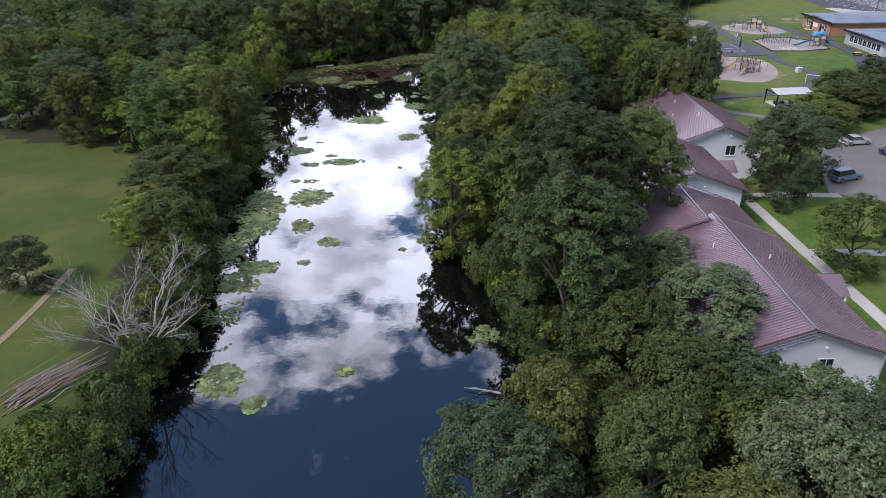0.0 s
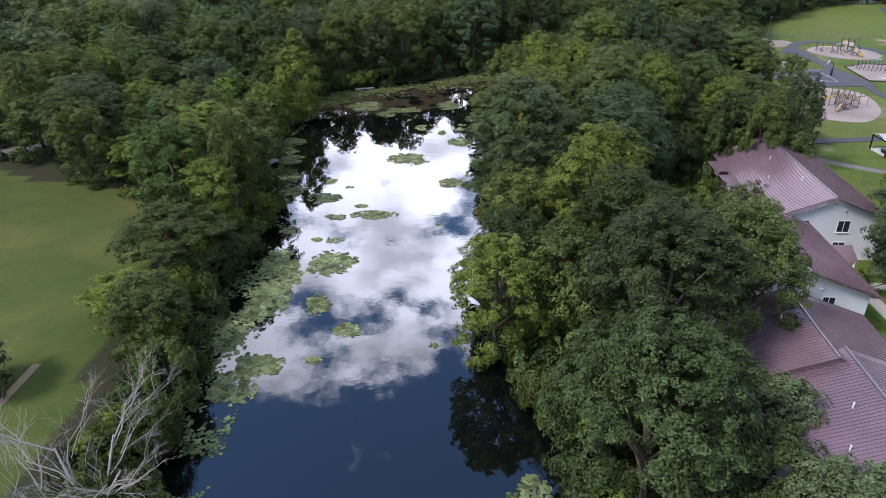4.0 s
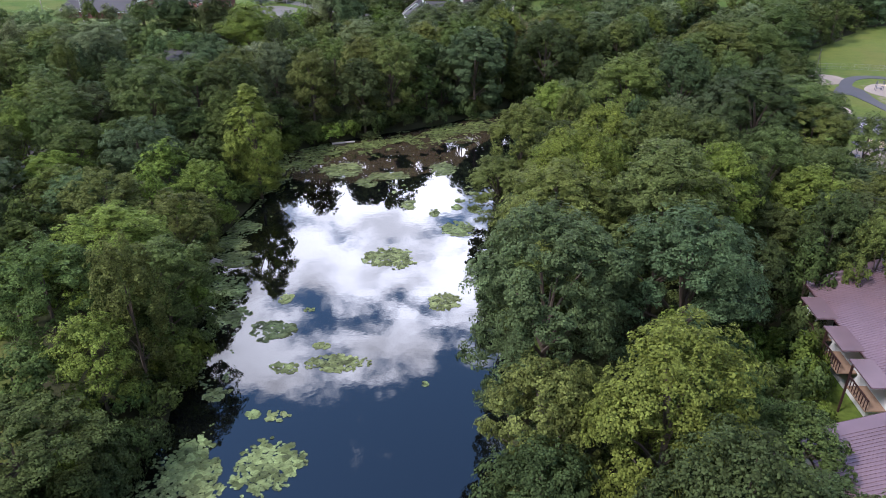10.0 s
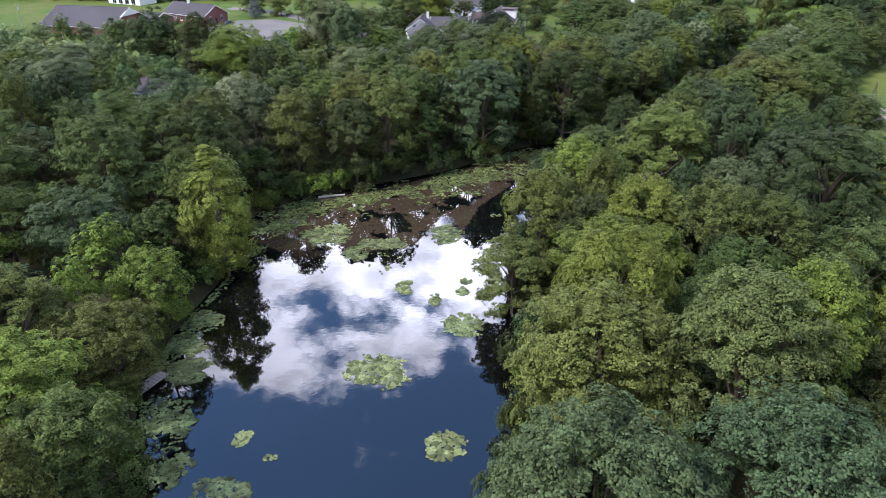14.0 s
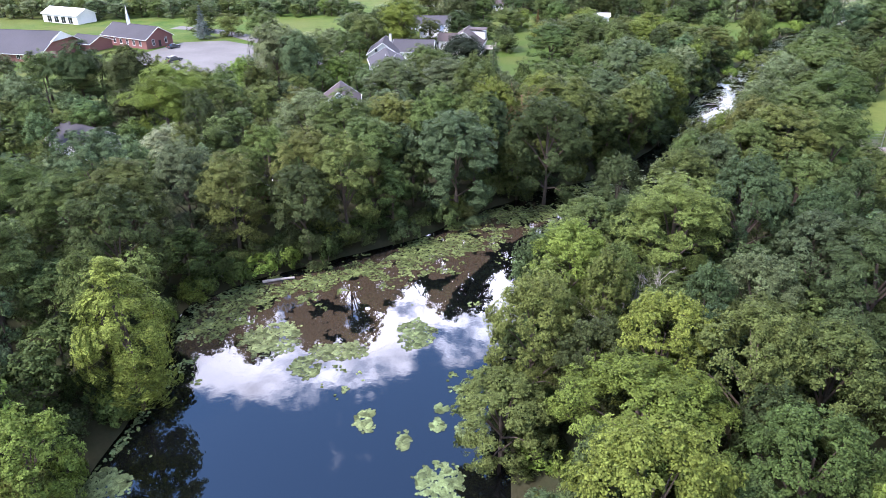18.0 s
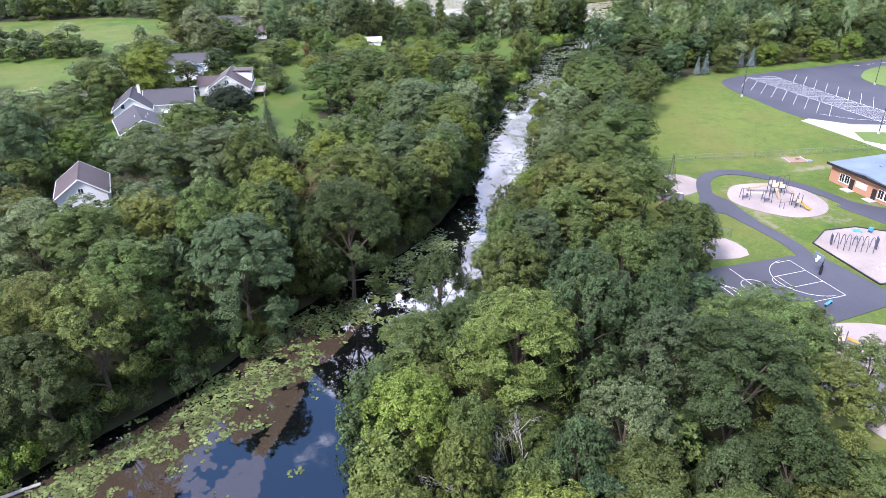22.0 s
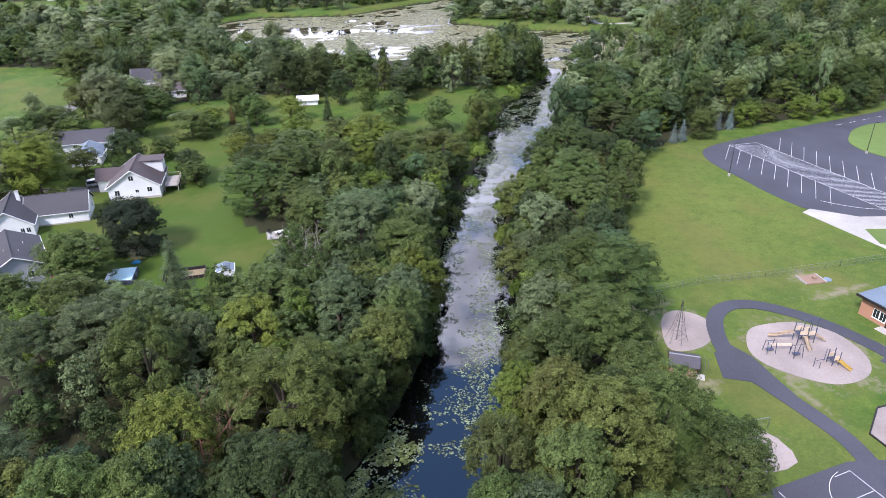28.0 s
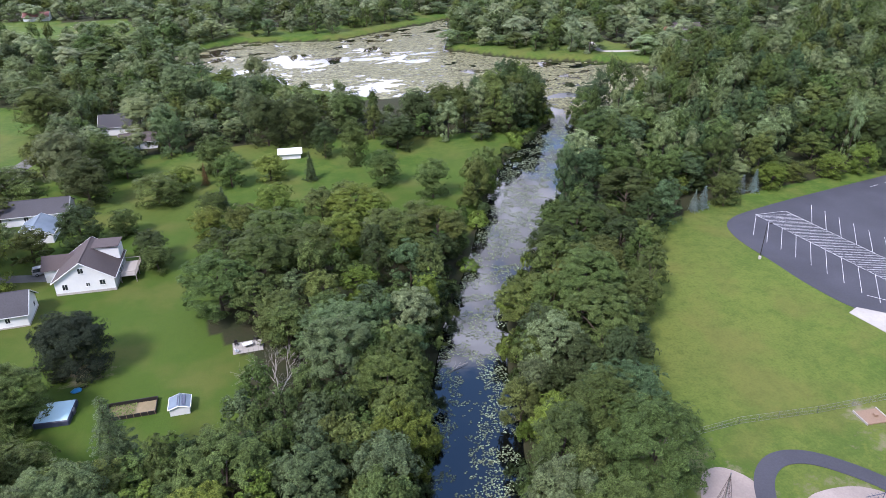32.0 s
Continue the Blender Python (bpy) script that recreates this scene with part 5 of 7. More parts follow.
def gable_house(name, x, y, rz, w, d, eave, ridge, wallm, roofm, label, windows=(), trim=WHITE, over=0.45, chimney=None, base=None, vents=(), panels=False, category="house", foot=G, doors=()):
    """A house with its gable walls at both ends of y; eave and ridge: heights above the ground."""
    e = empty(name, x, y, foot, rz)
    t = 0.2
    for sx in (-1, 1):
        part("wall", B(*(sorted((sx * w / 2, sx * (w / 2 - t)))[0:1]), -d / 2 + t, -0.4, sorted((sx * w / 2, sx * (w / 2 - t)))[1], d / 2 - t, eave), wallm, e)
    for sy in (-1, 1):
        bm = bmesh.new()
        y0, y1 = sorted((sy * d / 2, sy * (d / 2 - t)))
        prof = [(-w / 2, -0.4), (w / 2, -0.4), (w / 2, eave), (0, ridge - 0.06), (-w / 2, eave)]
        a = [bm.verts.new((p[0], y0, p[1])) for p in prof]
        b = [bm.verts.new((p[0], y1, p[1])) for p in prof]
        bm.faces.new(a)
        bm.faces.new(b[::-1])
        for i in range(5):
            bm.faces.new((a[i], b[i], b[(i + 1) % 5], a[(i + 1) % 5]))
        bmesh.ops.recalc_face_normals(bm, faces=bm.faces)
        part("gable_wall", bm, wallm, e)
    k = (ridge - eave) / (w / 2)
    run = w / 2 + over
    for sx in (-1, 1):
        bm = bmesh.new()
        pts = [(0, ridge), (sx * run, ridge - k * run), (sx * run, ridge - k * run - 0.12), (0, ridge - 0.14)]
        a = [bm.verts.new((p[0], -d / 2 - over, p[1])) for p in pts]
        b = [bm.verts.new((p[0], d / 2 + over, p[1])) for p in pts]
        bm.faces.new(a)
        bm.faces.new(b)
        for i in range(4):
            bm.faces.new((a[i], b[i], b[(i + 1) % 4], a[(i + 1) % 4]))
        bmesh.ops.recalc_face_normals(bm, faces=bm.faces)
        slope = part("roof", bm, roofm, e)
        for sy in (-1, 1):
            yb = sy * (d / 2 + over + 0.02)
            part("bargeboard", tube(bmesh.new(), [(0, yb, ridge - 0.09), (sx * run, yb, ridge - k * run - 0.09)], 0.1, 0.1, 4), trim, e)
        part("gutter", B(*sorted((sx * run, sx * (run + 0.1)))[:1], -d / 2 - over, ridge - k * run - 0.14, sorted((sx * run, sx * (run + 0.1)))[1], d / 2 + over, ridge - k * run - 0.02), trim, e)
        if panels:
            L = math.hypot(run, k * run)
            n = int((d + 2 * over) / 0.9)
            pw = (d + 2 * over) / n
            me = PANEL.get((round(L, 2), round(pw, 3)))
            if me is None:
                bm = bmesh.new()
                for q in (0.0, 1 / 3, 2 / 3):
                    box(bm, q * pw - 0.02, 0.02, 0, q * pw + 0.025, L - 0.02, 0.035)
                me = PANEL[(round(L, 2), round(pw, 3))] = mesh_of("roof_panel", bm, roofm)
            ang = math.degrees(math.atan(k))
            for i in range(n):
                o = new("roof_panel", me)
                o.parent = slope
                m = Matrix.Translation((0, -d / 2 - over + i * pw, ridge + 0.004)) @ Matrix.Rotation(radians(ang) * sx, 4, "Y") @ Matrix.Rotation(radians(-90) * sx, 4, "Z")
                o.matrix_local = m if sx > 0 else m @ Matrix.Translation((-pw, 0, 0))
    part("ridge_cap", tube(bmesh.new(), [(0, -d / 2 - over, ridge + 0.01), (0, d / 2 + over, ridge + 0.01)], 0.1, 0.1, 6), roofm if not panels else STEEL, e)
    if base:
        part("foundation", B(-w / 2 - 0.06, -d / 2 - 0.06, -0.4, w / 2 + 0.06, d / 2 + 0.06, base), CONCRETE, e)
    for wx, wz, ww, wh, face in windows:
        if face in "sn":
            window(e, wx, (-d / 2 if face == "s" else d / 2), wz, ww, wh, face, trim if trim is not DARKTRIM else WHITE)
        else:
            window(e, (w / 2 if face == "e" else -w / 2), wx, wz, ww, wh, face, trim if trim is not DARKTRIM else WHITE)
    for dx, face in doors:
        o = part("door", B(-0.48, -0.06, 0, 0.48, 0.06, 2.05, bevel=0.02), BLACK, e)
        o.matrix_local = pose(dx, -d / 2, 0.1) if face == "s" else pose(w / 2, dx, 0.1, 0, 0, 90)
        part("handle", B(0.34, -0.12, 0.95, 0.42, -0.06, 1.05), STEEL, o)
    if chimney:
        cx, cy = chimney
        ch = part("chimney", B(cx - 0.35, cy - 0.3, eave, cx + 0.35, cy + 0.3, ridge + 0.9), WHITE if wallm is WHITE else BRICK, e)
        part("cap", B(cx - 0.42, cy - 0.37, ridge + 0.9, cx + 0.42, cy + 0.37, ridge + 1.0), CONCRETE, ch)
    for vx, vy in vents:
        zz = ridge - k * abs(vx)
        part("vent_pipe", tube(bmesh.new(), [(vx, vy, zz - 0.1), (vx, vy, zz + 0.45)], 0.06, 0.06, 8), WHITE, e)
    return tagged(e, label, category)


PANEL = {}
APT = "two-storey apartment block with pale siding and red-brown metal roof"
SIDING = mat("pale_grey_siding", (0.62, 0.63, 0.63), (0.55, 0.56, 0.56), 0.8, 0.6, bump=0.05)
a1 = gable_house("apartment_block", 26.6, 50.8, 0, 12.4, 19.0, 6.2, 8.5, SIDING, ROOFRED, "two-storey block with pale siding and red-brown metal roof", trim=DARKTRIM, panels=True, category="apartment block", over=0.6,
                 windows=[(1.9, 4.0, 1.1, 1.35, "s"), (1.9, 1.0, 1.1, 1.35, "s"), (-3.2, 4.0, 1.1, 1.35, "s"), (-3.2, 1.0, 1.1, 1.35, "s"), (-6, 3.9, 1.4, 1.3, "e"), (-6, 1, 1.4, 1.3, "e"), (5, 3.9, 1.4, 1.3, "e"), (5, 1, 1.4, 1.3, "e")],
                 vents=[(-1.4, -1.6), (-2.0, 4.2), (-3.6, 0.8), (2.2, 2.0)])
a2 = gable_house("apartment_block", 25.6, 64.4, 0, 12.6, 8.6, 6.2, 8.5, SIDING, ROOFRED, "apartment block with red-brown metal roof stepped against its neighbour", trim=DARKTRIM, panels=True, category="apartment block", over=0.6, vents=[(-1.8, 1.0)])
a3 = gable_house("apartment_block", 29.4, 81.2, 0, 12.4, 14.6, 5.6, 7.9, SIDING, ROOFRED, "lower middle apartment block with red-brown metal roof", trim=DARKTRIM, panels=True, category="apartment block", over=0.6,
                 windows=[(2.6, 3.6, 1.1, 1.3, "s")], vents=[(2.0, 3.0)])
a4 = gable_house("apartment_block", 39.0, 100.8, 0, 12.6, 20.4, 5.6, 8.1, SIDING, ROOFRED, "end apartment block with balconies and red-brown metal roof", trim=DARKTRIM, panels=True, category="apartment block", over=0.6,
                 windows=[(-2.6, 3.6, 1.2, 1.35, "s"), (1.9, 3.6, 1.3, 1.35, "s"), (-2.6, 0.9, 1.2, 1.35, "s"), (1.9, 0.9, 1.3, 1.35, "s"), (-6, 3.8, 1.4, 1.3, "w"), (4, 3.8, 1.4, 1.3, "w")],
                 vents=[(-2.0, 3.4), (-3.8, -1.6), (-1.2, -4.6)])
for e, zc in ((a1, 7.1), (a3, 6.5), (a4, 7.0)):
    d = {a1: 19.0, a3: 14.6, a4: 20.4}[e]
    bm = prism(bmesh.new(), arc(0, 0, 0.62, 0, 180, 10), -0.03, 0.03)
    o = part("louvre", bm, GREYSIDING, e, "half-round grey gable louvre")
    o.matrix_local = pose(0, -d / 2 - 0.03, zc, 90, 0, 0)
    for sx in (-1.6, 1.6):
        part("wall_lamp", B(sx - 0.12, -d / 2 - 0.2, zc - 0.75, sx + 0.12, -d / 2, zc - 0.6, bevel=0.02), WHITE, e)


def porch(e, x, y, w, d, z0, z1, sx):
    """A small gabled roof over a way in, on the side of a block."""
    bm = bmesh.new()
    A = [(0, -w / 2, z0), (0, w / 2, z0), (0, 0, z1), (sx * d, -w / 2, z0), (sx * d, w / 2, z0), (sx * d, 0, z1)]
    v = [bm.verts.new((x + p[0], y + p[1], p[2])) for p in A]
    for f in ((0, 3, 5, 2), (1, 2, 5, 4), (3, 4, 5), (0, 1, 4, 3), (0, 2, 1)):
        bm.faces.new([v[i] for i in f])
    bmesh.ops.recalc_face_normals(bm, faces=bm.faces)
    part("porch_roof", bm, ROOFRED, e)
    for sy in (-1, 1):
        part("porch_post", B(x + sx * (d - 0.3) - 0.1, y + sy * (w / 2 - 0.25) - 0.1, -0.3, x + sx * (d - 0.3) + 0.1, y + sy * (w / 2 - 0.25) + 0.1, z0), WHITE, e)


porch(a1, 6.4, 2.5, 4.2, 3.0, 4.6, 5.7, 1)
porch(a1, 6.4, -5.5, 3.4, 2.2, 4.2, 5.0, 1)
porch(a3, 6.4, 2.5, 4.0, 2.6, 4.4, 5.4, 1)
for y0 in (-4.5, 0.5, 5.5):
    dk = part("balcony", B(-8.2, y0 - 1.6, 2.75, -6.5, y0 + 1.6, 2.9), WOOD, a4)
    for q in range(9):
        yy = y0 - 1.6 + 0.4 * q
        part("baluster", B(-8.2, yy - 0.03, 2.9, -8.14, yy + 0.03, 3.85), DARKTRIM, dk)
    part("handrail", B(-8.24, y0 - 1.65, 3.85, -8.1, y0 + 1.65, 3.93), DARKTRIM, dk)
    part("balcony_roof", B(-8.5, y0 - 1.9, 5.35, -6.4, y0 + 1.9, 5.5), ROOFRED, a4)
    part("post", B(-8.3, y0 + 1.5, -0.3, -8.15, y0 + 1.65, 5.4), DARKTRIM, a4)

# apartment grounds
strip("footpath", [(41.8, 36), (42, 54), (41.4, 68), (41, 84.2)], 1.5, CONCRETE, "pale concrete footpath beside the apartments", "path", 0.05, 3)
strip("footpath", [(36.5, 84.6), (46, 84.5), (54, 84)], 1.4, CONCRETE, "pale concrete footpath to the car park", "path", 0.056, 3)
strip("footpath", [(41.4, 68), (46, 68), (54, 67)], 1.4, CONCRETE, "pale concrete cross path on the lawn", "path", 0.046, 3)
slab("car_park", [(53, 85), (57.5, 97), (63, 106), (78, 113), (100, 113), (100, 78), (62, 80)], OLDASPHALT, "worn grey asphalt car park beside the apartments", "car park", 0.03)
strip("footpath", [(-43.5, 40), (-41.6, 50), (-40.9, 58), (-40.8, 67)], 0.8, DIRT, "worn brown footpath across the lawn", "path", 0.05, 5)
strip("road", [(-120, 96), (-92, 112), (-80, 122), (-76, 140), (-84, 170)], 5.0, OLDASPHALT, "grey asphalt side road behind trees", "road", 0.04)


# ---- school ----
def flat_wing(x0, y0, x1, y1, h, wallm, label, slope=0.5, windows=()):
    e = empty("school_wing", 0, 0, G)
    for b in ((x0, y0, x0 + 0.3, y1), (x1 - 0.3, y0, x1, y1), (x0 + 0.3, y0, x1 - 0.3, y0 + 0.3), (x0 + 0.3, y1 - 0.3, x1 - 0.3, y1)):
        part("wall", B(b[0], b[1], -0.4, b[2], b[3], h), wallm, e)
    ym = (y0 + y1) / 2
    for a, b, za, zb in ((y0 - 0.7, ym, h, h + slope), (ym, y1 + 0.7, h + slope, h)):
        bm = bmesh.new()
        v = [bm.verts.new(p) for p in ((x0 - 0.7, a, za), (x1 + 0.7, a, za), (x1 + 0.7, b, zb), (x0 - 0.7, b, zb), (x0 - 0.7, a, za + 0.3), (x1 + 0.7, a, za + 0.3), (x1 + 0.7, b, zb + 0.3), (x0 - 0.7, b, zb + 0.3))]
        for f in ((4, 5, 6, 7), (3, 2, 1, 0), (0, 1, 5, 4), (1, 2, 6, 5), (2, 3, 7, 6), (3, 0, 4, 7)):
            bm.faces.new([v[i] for i in f])
        part("roof", bm, FLATROOF, e)
    part("fascia", B(x0 - 0.78, y0 - 0.75, h - 0.05, x0 - 0.7, y1 + 0.75, h + 0.42), BLACK, e)
    for yy, ww, hh, zz in windows:
        o = window(e, x0, yy, zz, ww, hh, "w")
    for k in range(3):
        hx, hy = x0 + 6 + 7 * k, ym + 2.5 - 2 * k
        part("roof_vent", tube(bmesh.new(), [(hx, hy, h), (hx, hy, h + 1.0)], 0.4, 0.28, 10), STEEL, e)
    return tagged(e, label, "school building")


w1 = flat_wing(111, 195.2, 150, 211.2, 3.4, BRICK, "low orange brick school wing with flat grey-blue roof", 0.6,
               [(208.3, 1.0, 1.5, 0.9), (207.1, 1.0, 1.5, 0.9), (199.4, 1.1, 1.6, 0.8), (198.0, 1.1, 1.6, 0.8)])
for yy in (205.9, 200.8):
    o = part("door", B(-0.5, -0.05, 0, 0.5, 0.05, 2.1, bevel=0.02), BLACK, w1)
    o.matrix_local = pose(111, yy, 0.05, 0, 0, -90)
    part("doorstep", B(109.4, yy - 1.0, -0.2, 111, yy + 1.0, 0.12), CONCRETE, w1)
part("wall_patch", B(110.94, 202.5, 1.1, 111, 205.0, 2.2), SIDING, w1, "pale bricked-up opening")
part("downpipe", tube(bmesh.new(), [(110.9, 195.3, 0), (110.9, 195.3, 3.4)], 0.06, 0.06, 6), BLACK, w1)
w2 = flat_wing(109.5, 168, 150, 185, 3.3, GREYSIDING, "low grey school wing with rows of white-framed windows", 0.5,
               [(170 + 2.0 * i, 1.5, 1.5, 1.0) for i in range(7)])


# ---- houses of the neighbourhood ----
h1 = gable_house("house", 0.6, 318.6, -10, 11.4, 11.6, 3.4, 7.2, WHITE, SHINGLEBROWN, "white sided house with dark brown shingle roof and deck", base=0.5,
                 windows=[(-0.2, 4.6, 1.0, 1.1, "s"), (3.4, 1.6, 1.0, 1.1, "s"), (0.6, 1.6, 0.7, 0.7, "s"), (-3.8, 1.2, 1.0, 1.2, "s"), (0, 1.4, 1.2, 1.2, "e")])
wing = part("wing_wall", B(-9.2, 0.5, -0.4, -5.7, 5.5, 3.0), WHITE, h1)
bm = bmesh.new()
v = [bm.verts.new(p) for p in ((-9.7, 0, 2.9), (-4.2, 0, 2.9), (-4.2, 6, 2.9), (-9.7, 6, 2.9), (-9.7, 3, 5.2), (-1.5, 3, 5.2))]
for f in ((0, 1, 5, 4), (2, 3, 4, 5), (3, 0, 4), (1, 2, 5), (0, 3, 2, 1)):
    bm.faces.new([v[i] for i in f])
bmesh.ops.recalc_face_normals(bm, faces=bm.faces)
part("wing_roof", bm, SHINGLEBROWN, h1)
bm = bmesh.new()
v = [bm.verts.new(p) for p in ((0.6, 1.5, 6.6), (5.9, 1.5, 5.9), (5.9, 5.2, 5.9), (0.6, 5.2, 6.6), (5.9, 1.5, 3.6), (5.9, 5.2, 3.6), (1.5, 1.5, 4.0), (1.5, 5.2, 4.0))]
for f in ((0, 1, 2, 3), (1, 4, 5, 2), (0, 6, 4, 1), (3, 2, 5, 7), (0, 3, 7, 6)):
    bm.faces.new([v[i] for i in f])
bmesh.ops.recalc_face_normals(bm, faces=bm.faces)
part("dormer", bm, [WHITE], h1)
part("dormer_roof", B(0.3, 1.1, 6.62, 6.2, 5.6, 6.74), SHINGLEBROWN, h1)
deck = empty("deck", 8.2, 317.4, G, -10)
DECKWOOD = mat("grey_deck_timber", (0.36, 0.33, 0.29), (0.28, 0.25, 0.22), 6, 0.8, bump=0.15)
part("boards", B(-1.5, -3.4, 1.5, 1.7, 3.4, 1.62), DECKWOOD, deck)
for sx in (-1.4, 1.6):
    for sy in (-3.3, 0, 3.3):
        part("post", B(sx - 0.07, sy - 0.07, -0.3, sx + 0.07, sy + 0.07, 2.6), DECKWOOD, deck)
for sy in (-3.36, 3.3):
    part("handrail", B(-1.4, sy - 0.04, 2.5, 1.7, sy + 0.04, 2.6), DECKWOOD, deck)
part("handrail", B(1.58, -3.4, 2.5, 1.68, 3.4, 2.6), DECKWOOD, deck)
for q in range(14):
    part("baluster", B(1.6, -3.3 + 0.5 * q, 1.62, 1.65, -3.25 + 0.5 * q, 2.5), DECKWOOD, deck)
tagged(deck, "raised timber deck with railings beside the white house", "deck")

h2 = gable_house("house", -24.6, 305.6, 0, 9.0, 11.0, 3.2, 6.4, WHITE, SHINGLE, "white sided house with black shingle roof and white chimney", chimney=(1.6, 3.2),
                 windows=[(-2.0, 3.6, 0.8, 1.1, "s"), (-1.2, 1.0, 0.9, 1.2, "s"), (2.4, 1.2, 0.7, 1.0, "s"), (3.5, 1.2, 0.7, 1.0, "s")])
h2b = gable_house("house_wing", -15.6, 308.4, 84, 7.6, 12.0, 3.0, 5.8, WHITE, SHINGLE, "white sided house wing with black shingle roof", windows=[(-2.6, 1.2, 0.8, 1.0, "w"), (1.8, 1.2, 0.8, 1.0, "s")], base=0.3)
h3 = gable_house("house", -21.2, 281.5, 12, 9.6, 13.0, 4.8, 7.4, GREYSIDING, SHINGLE, "grey sided house with white corner boards and dark roof", base=0.2,
                 windows=[(-1.4, 2.6, 0.9, 1.2, "s"), (2.0, 2.6, 0.9, 1.2, "s"), (-3.6, 1.6, 1.0, 1.3, "e"), (0, 1.6, 1.0, 1.3, "e"), (3.4, 1.6, 1.0, 1.3, "e")], vents=[(1.2, -3.4), (-1.0, -2.2), (2.2, 1.0)])
h4 = gable_house("house", -12.5, 358, 82, 8.0, 15.0, 2.9, 5.2, SIDING, SHINGLE, "low pale house with grey shingle roof behind trees", windows=[(-3, 1.1, 1.0, 1.1, "s"), (2, 1.1, 1.0, 1.1, "w")])
h4b = gable_house("garage", -11.4, 345.8, -8, 7.4, 8.2, 2.6, 4.4, SIDING, FLATROOF, "pale garage with light grey shingle roof", category="garage", windows=[(0, 1.0, 1.0, 1.0, "s")])
h5 = gable_house("house", -29.2, 246.4, 6, 8.4, 9.6, 4.0, 7.0, WHITE, SHINGLEBROWN, "white sided house with brown shingle roof among trees", base=0.6,
                 windows=[(-2.4, 1.3, 0.9, 1.2, "s"), (2.2, 1.3, 0.9, 1.2, "s"), (0, 4.0, 0.8, 1.0, "s"), (0, 1.4, 1.0, 1.2, "e"), (0, 0.0, 0.8, 0.5, "s")])
h6 = gable_house("house", -77.6, 223, 60, 8.6, 11, 3.0, 5.4, SIDING, SHINGLE, "low house with dark grey roof among trees", windows=[(0, 1.1, 1.1, 1.2, "s")])
h7 = gable_house("garden_shed", -36, 199.6, 20, 3.4, 4.2, 2.4, 3.7, WOOD, SHINGLE, "small dark timber shed among trees", category="shed")
h8 = gable_house("house", 7.5, 427, 80, 8.5, 13, 3.2, 6.2, WHITE, SHINGLE, "white house with grey roof beyond tall trees", windows=[(-3, 1.2, 1.0, 1.2, "s"), (2, 1.2, 1.0, 1.2, "s")])
h9 = gable_house("house", 12.5, 407.5, 84, 7.0, 11, 2.8, 4.6, SIDING, SHINGLEBROWN, "low house with dark red-brown roof beside lawn", windows=[(0, 1.1, 1.0, 1.1, "s"), (-3, 1.1, 1, 1.1, "w")])
h10 = gable_house("house", 304, 492, 70, 10, 18, 3.0, 5.6, BRICK, SHINGLEBROWN, "brown roofed brick house beyond the lake", windows=[(0, 1.1, 1.2, 1.2, "s")])
h11 = gable_house("house", -42, 706, 84, 9, 15, 3.0, 5.4, SIDING, REDBRICK, "distant house with red roof on a field", windows=[(0, 1.1, 1.2, 1.2, "s")])
h12 = gable_house("garden_shed", 55, 377, 78, 3.6, 6.4, 2.0, 2.9, WHITE, WHITE, "low white shed on the lawn", category="shed")
# church
ch = gable_house("church", -113, 333.5, 62, 11, 22, 3.4, 6.6, REDBRICK, SHINGLE, "red brick church with dark roof and white trim", windows=[(-8 + 3.2 * i, 1.0, 1.0, 1.6, "w") for i in range(6)] + [(-2.6, 1.0, 0.9, 1.8, "s"), (2.6, 1.0, 0.9, 1.8, "s")], category="church", doors=[(0, "s")])
st = tube(bmesh.new(), [(0, 0, 6.2), (0, 0, 7.8)], 0.75, 0.7, 4)
tube(st, [(0, 0, 7.8), (0, 0, 12.6)], 0.6, 0.03, 8)
o = part("steeple", st, WHITE, ch, "slender white pointed steeple")
o.matrix_local = pose(0, 3.0, 0)
c2 = gable_house("church_hall", -143, 316.5, 80, 20, 28, 3.0, 7.8, REDBRICK, SHINGLE, "wide church hall with dark shingle roof and white gable", category="church hall", windows=[(-6, 1.0, 1.2, 1.4, "w"), (4, 1.0, 1.2, 1.4, "w")], over=0.9)
bm = bmesh.new()
prof = [(-5.4, 5.3), (5.4, 5.3), (0, 7.75)]
va = [bm.verts.new((p[0], -14.95, p[1])) for p in prof]
vb = [bm.verts.new((p[0], -14.6, p[1])) for p in prof]
bm.faces.new(va)
bm.faces.new(vb[::-1])
for i in range(3):
    bm.faces.new((va[i], vb[i], vb[(i + 1) % 3], va[(i + 1) % 3]))
bmesh.ops.recalc_face_normals(bm, faces=bm.faces)
part("pediment", bm, WHITE, c2, "white boarded gable triangle")
c4 = gable_house("church_passage", -125.6, 325.4, 66, 9, 10, 2.8, 4.6, REDBRICK, SHINGLE, "low brick passage with dark roof joining church and hall", category="church", windows=[(0, 1.0, 1.6, 1.4, "w")])


def utility_pole(x, y, h):
    e = empty("utility_pole", x, y, G)
    part("pole", tube(bmesh.new(), [(0, 0, -0.5), (0, 0, h)], 0.16, 0.11, 8), DEADWOOD, e)
    part("crossarm", B(-1.1, -0.06, h - 0.7, 1.1, 0.06, h - 0.55), DEADWOOD, e)
    for q in (-1.0, -0.5, 0.5, 1.0):
        part("insulator", tube(bmesh.new(), [(q, 0, h - 0.55), (q, 0, h - 0.4)], 0.05, 0.04, 6), GREYSIDING, e)
    part("transformer", tube(bmesh.new(), [(0.3, 0, h - 2.2), (0.3, 0, h - 1.3)], 0.22, 0.22, 10), GREYSIDING, e)
    return tagged(e, "grey wooden utility pole beside the church hall", "utility pole", "utility poles")


utility_pole(-144, 296.3, 8.5)
utility_pole(-172, 318, 8.5)
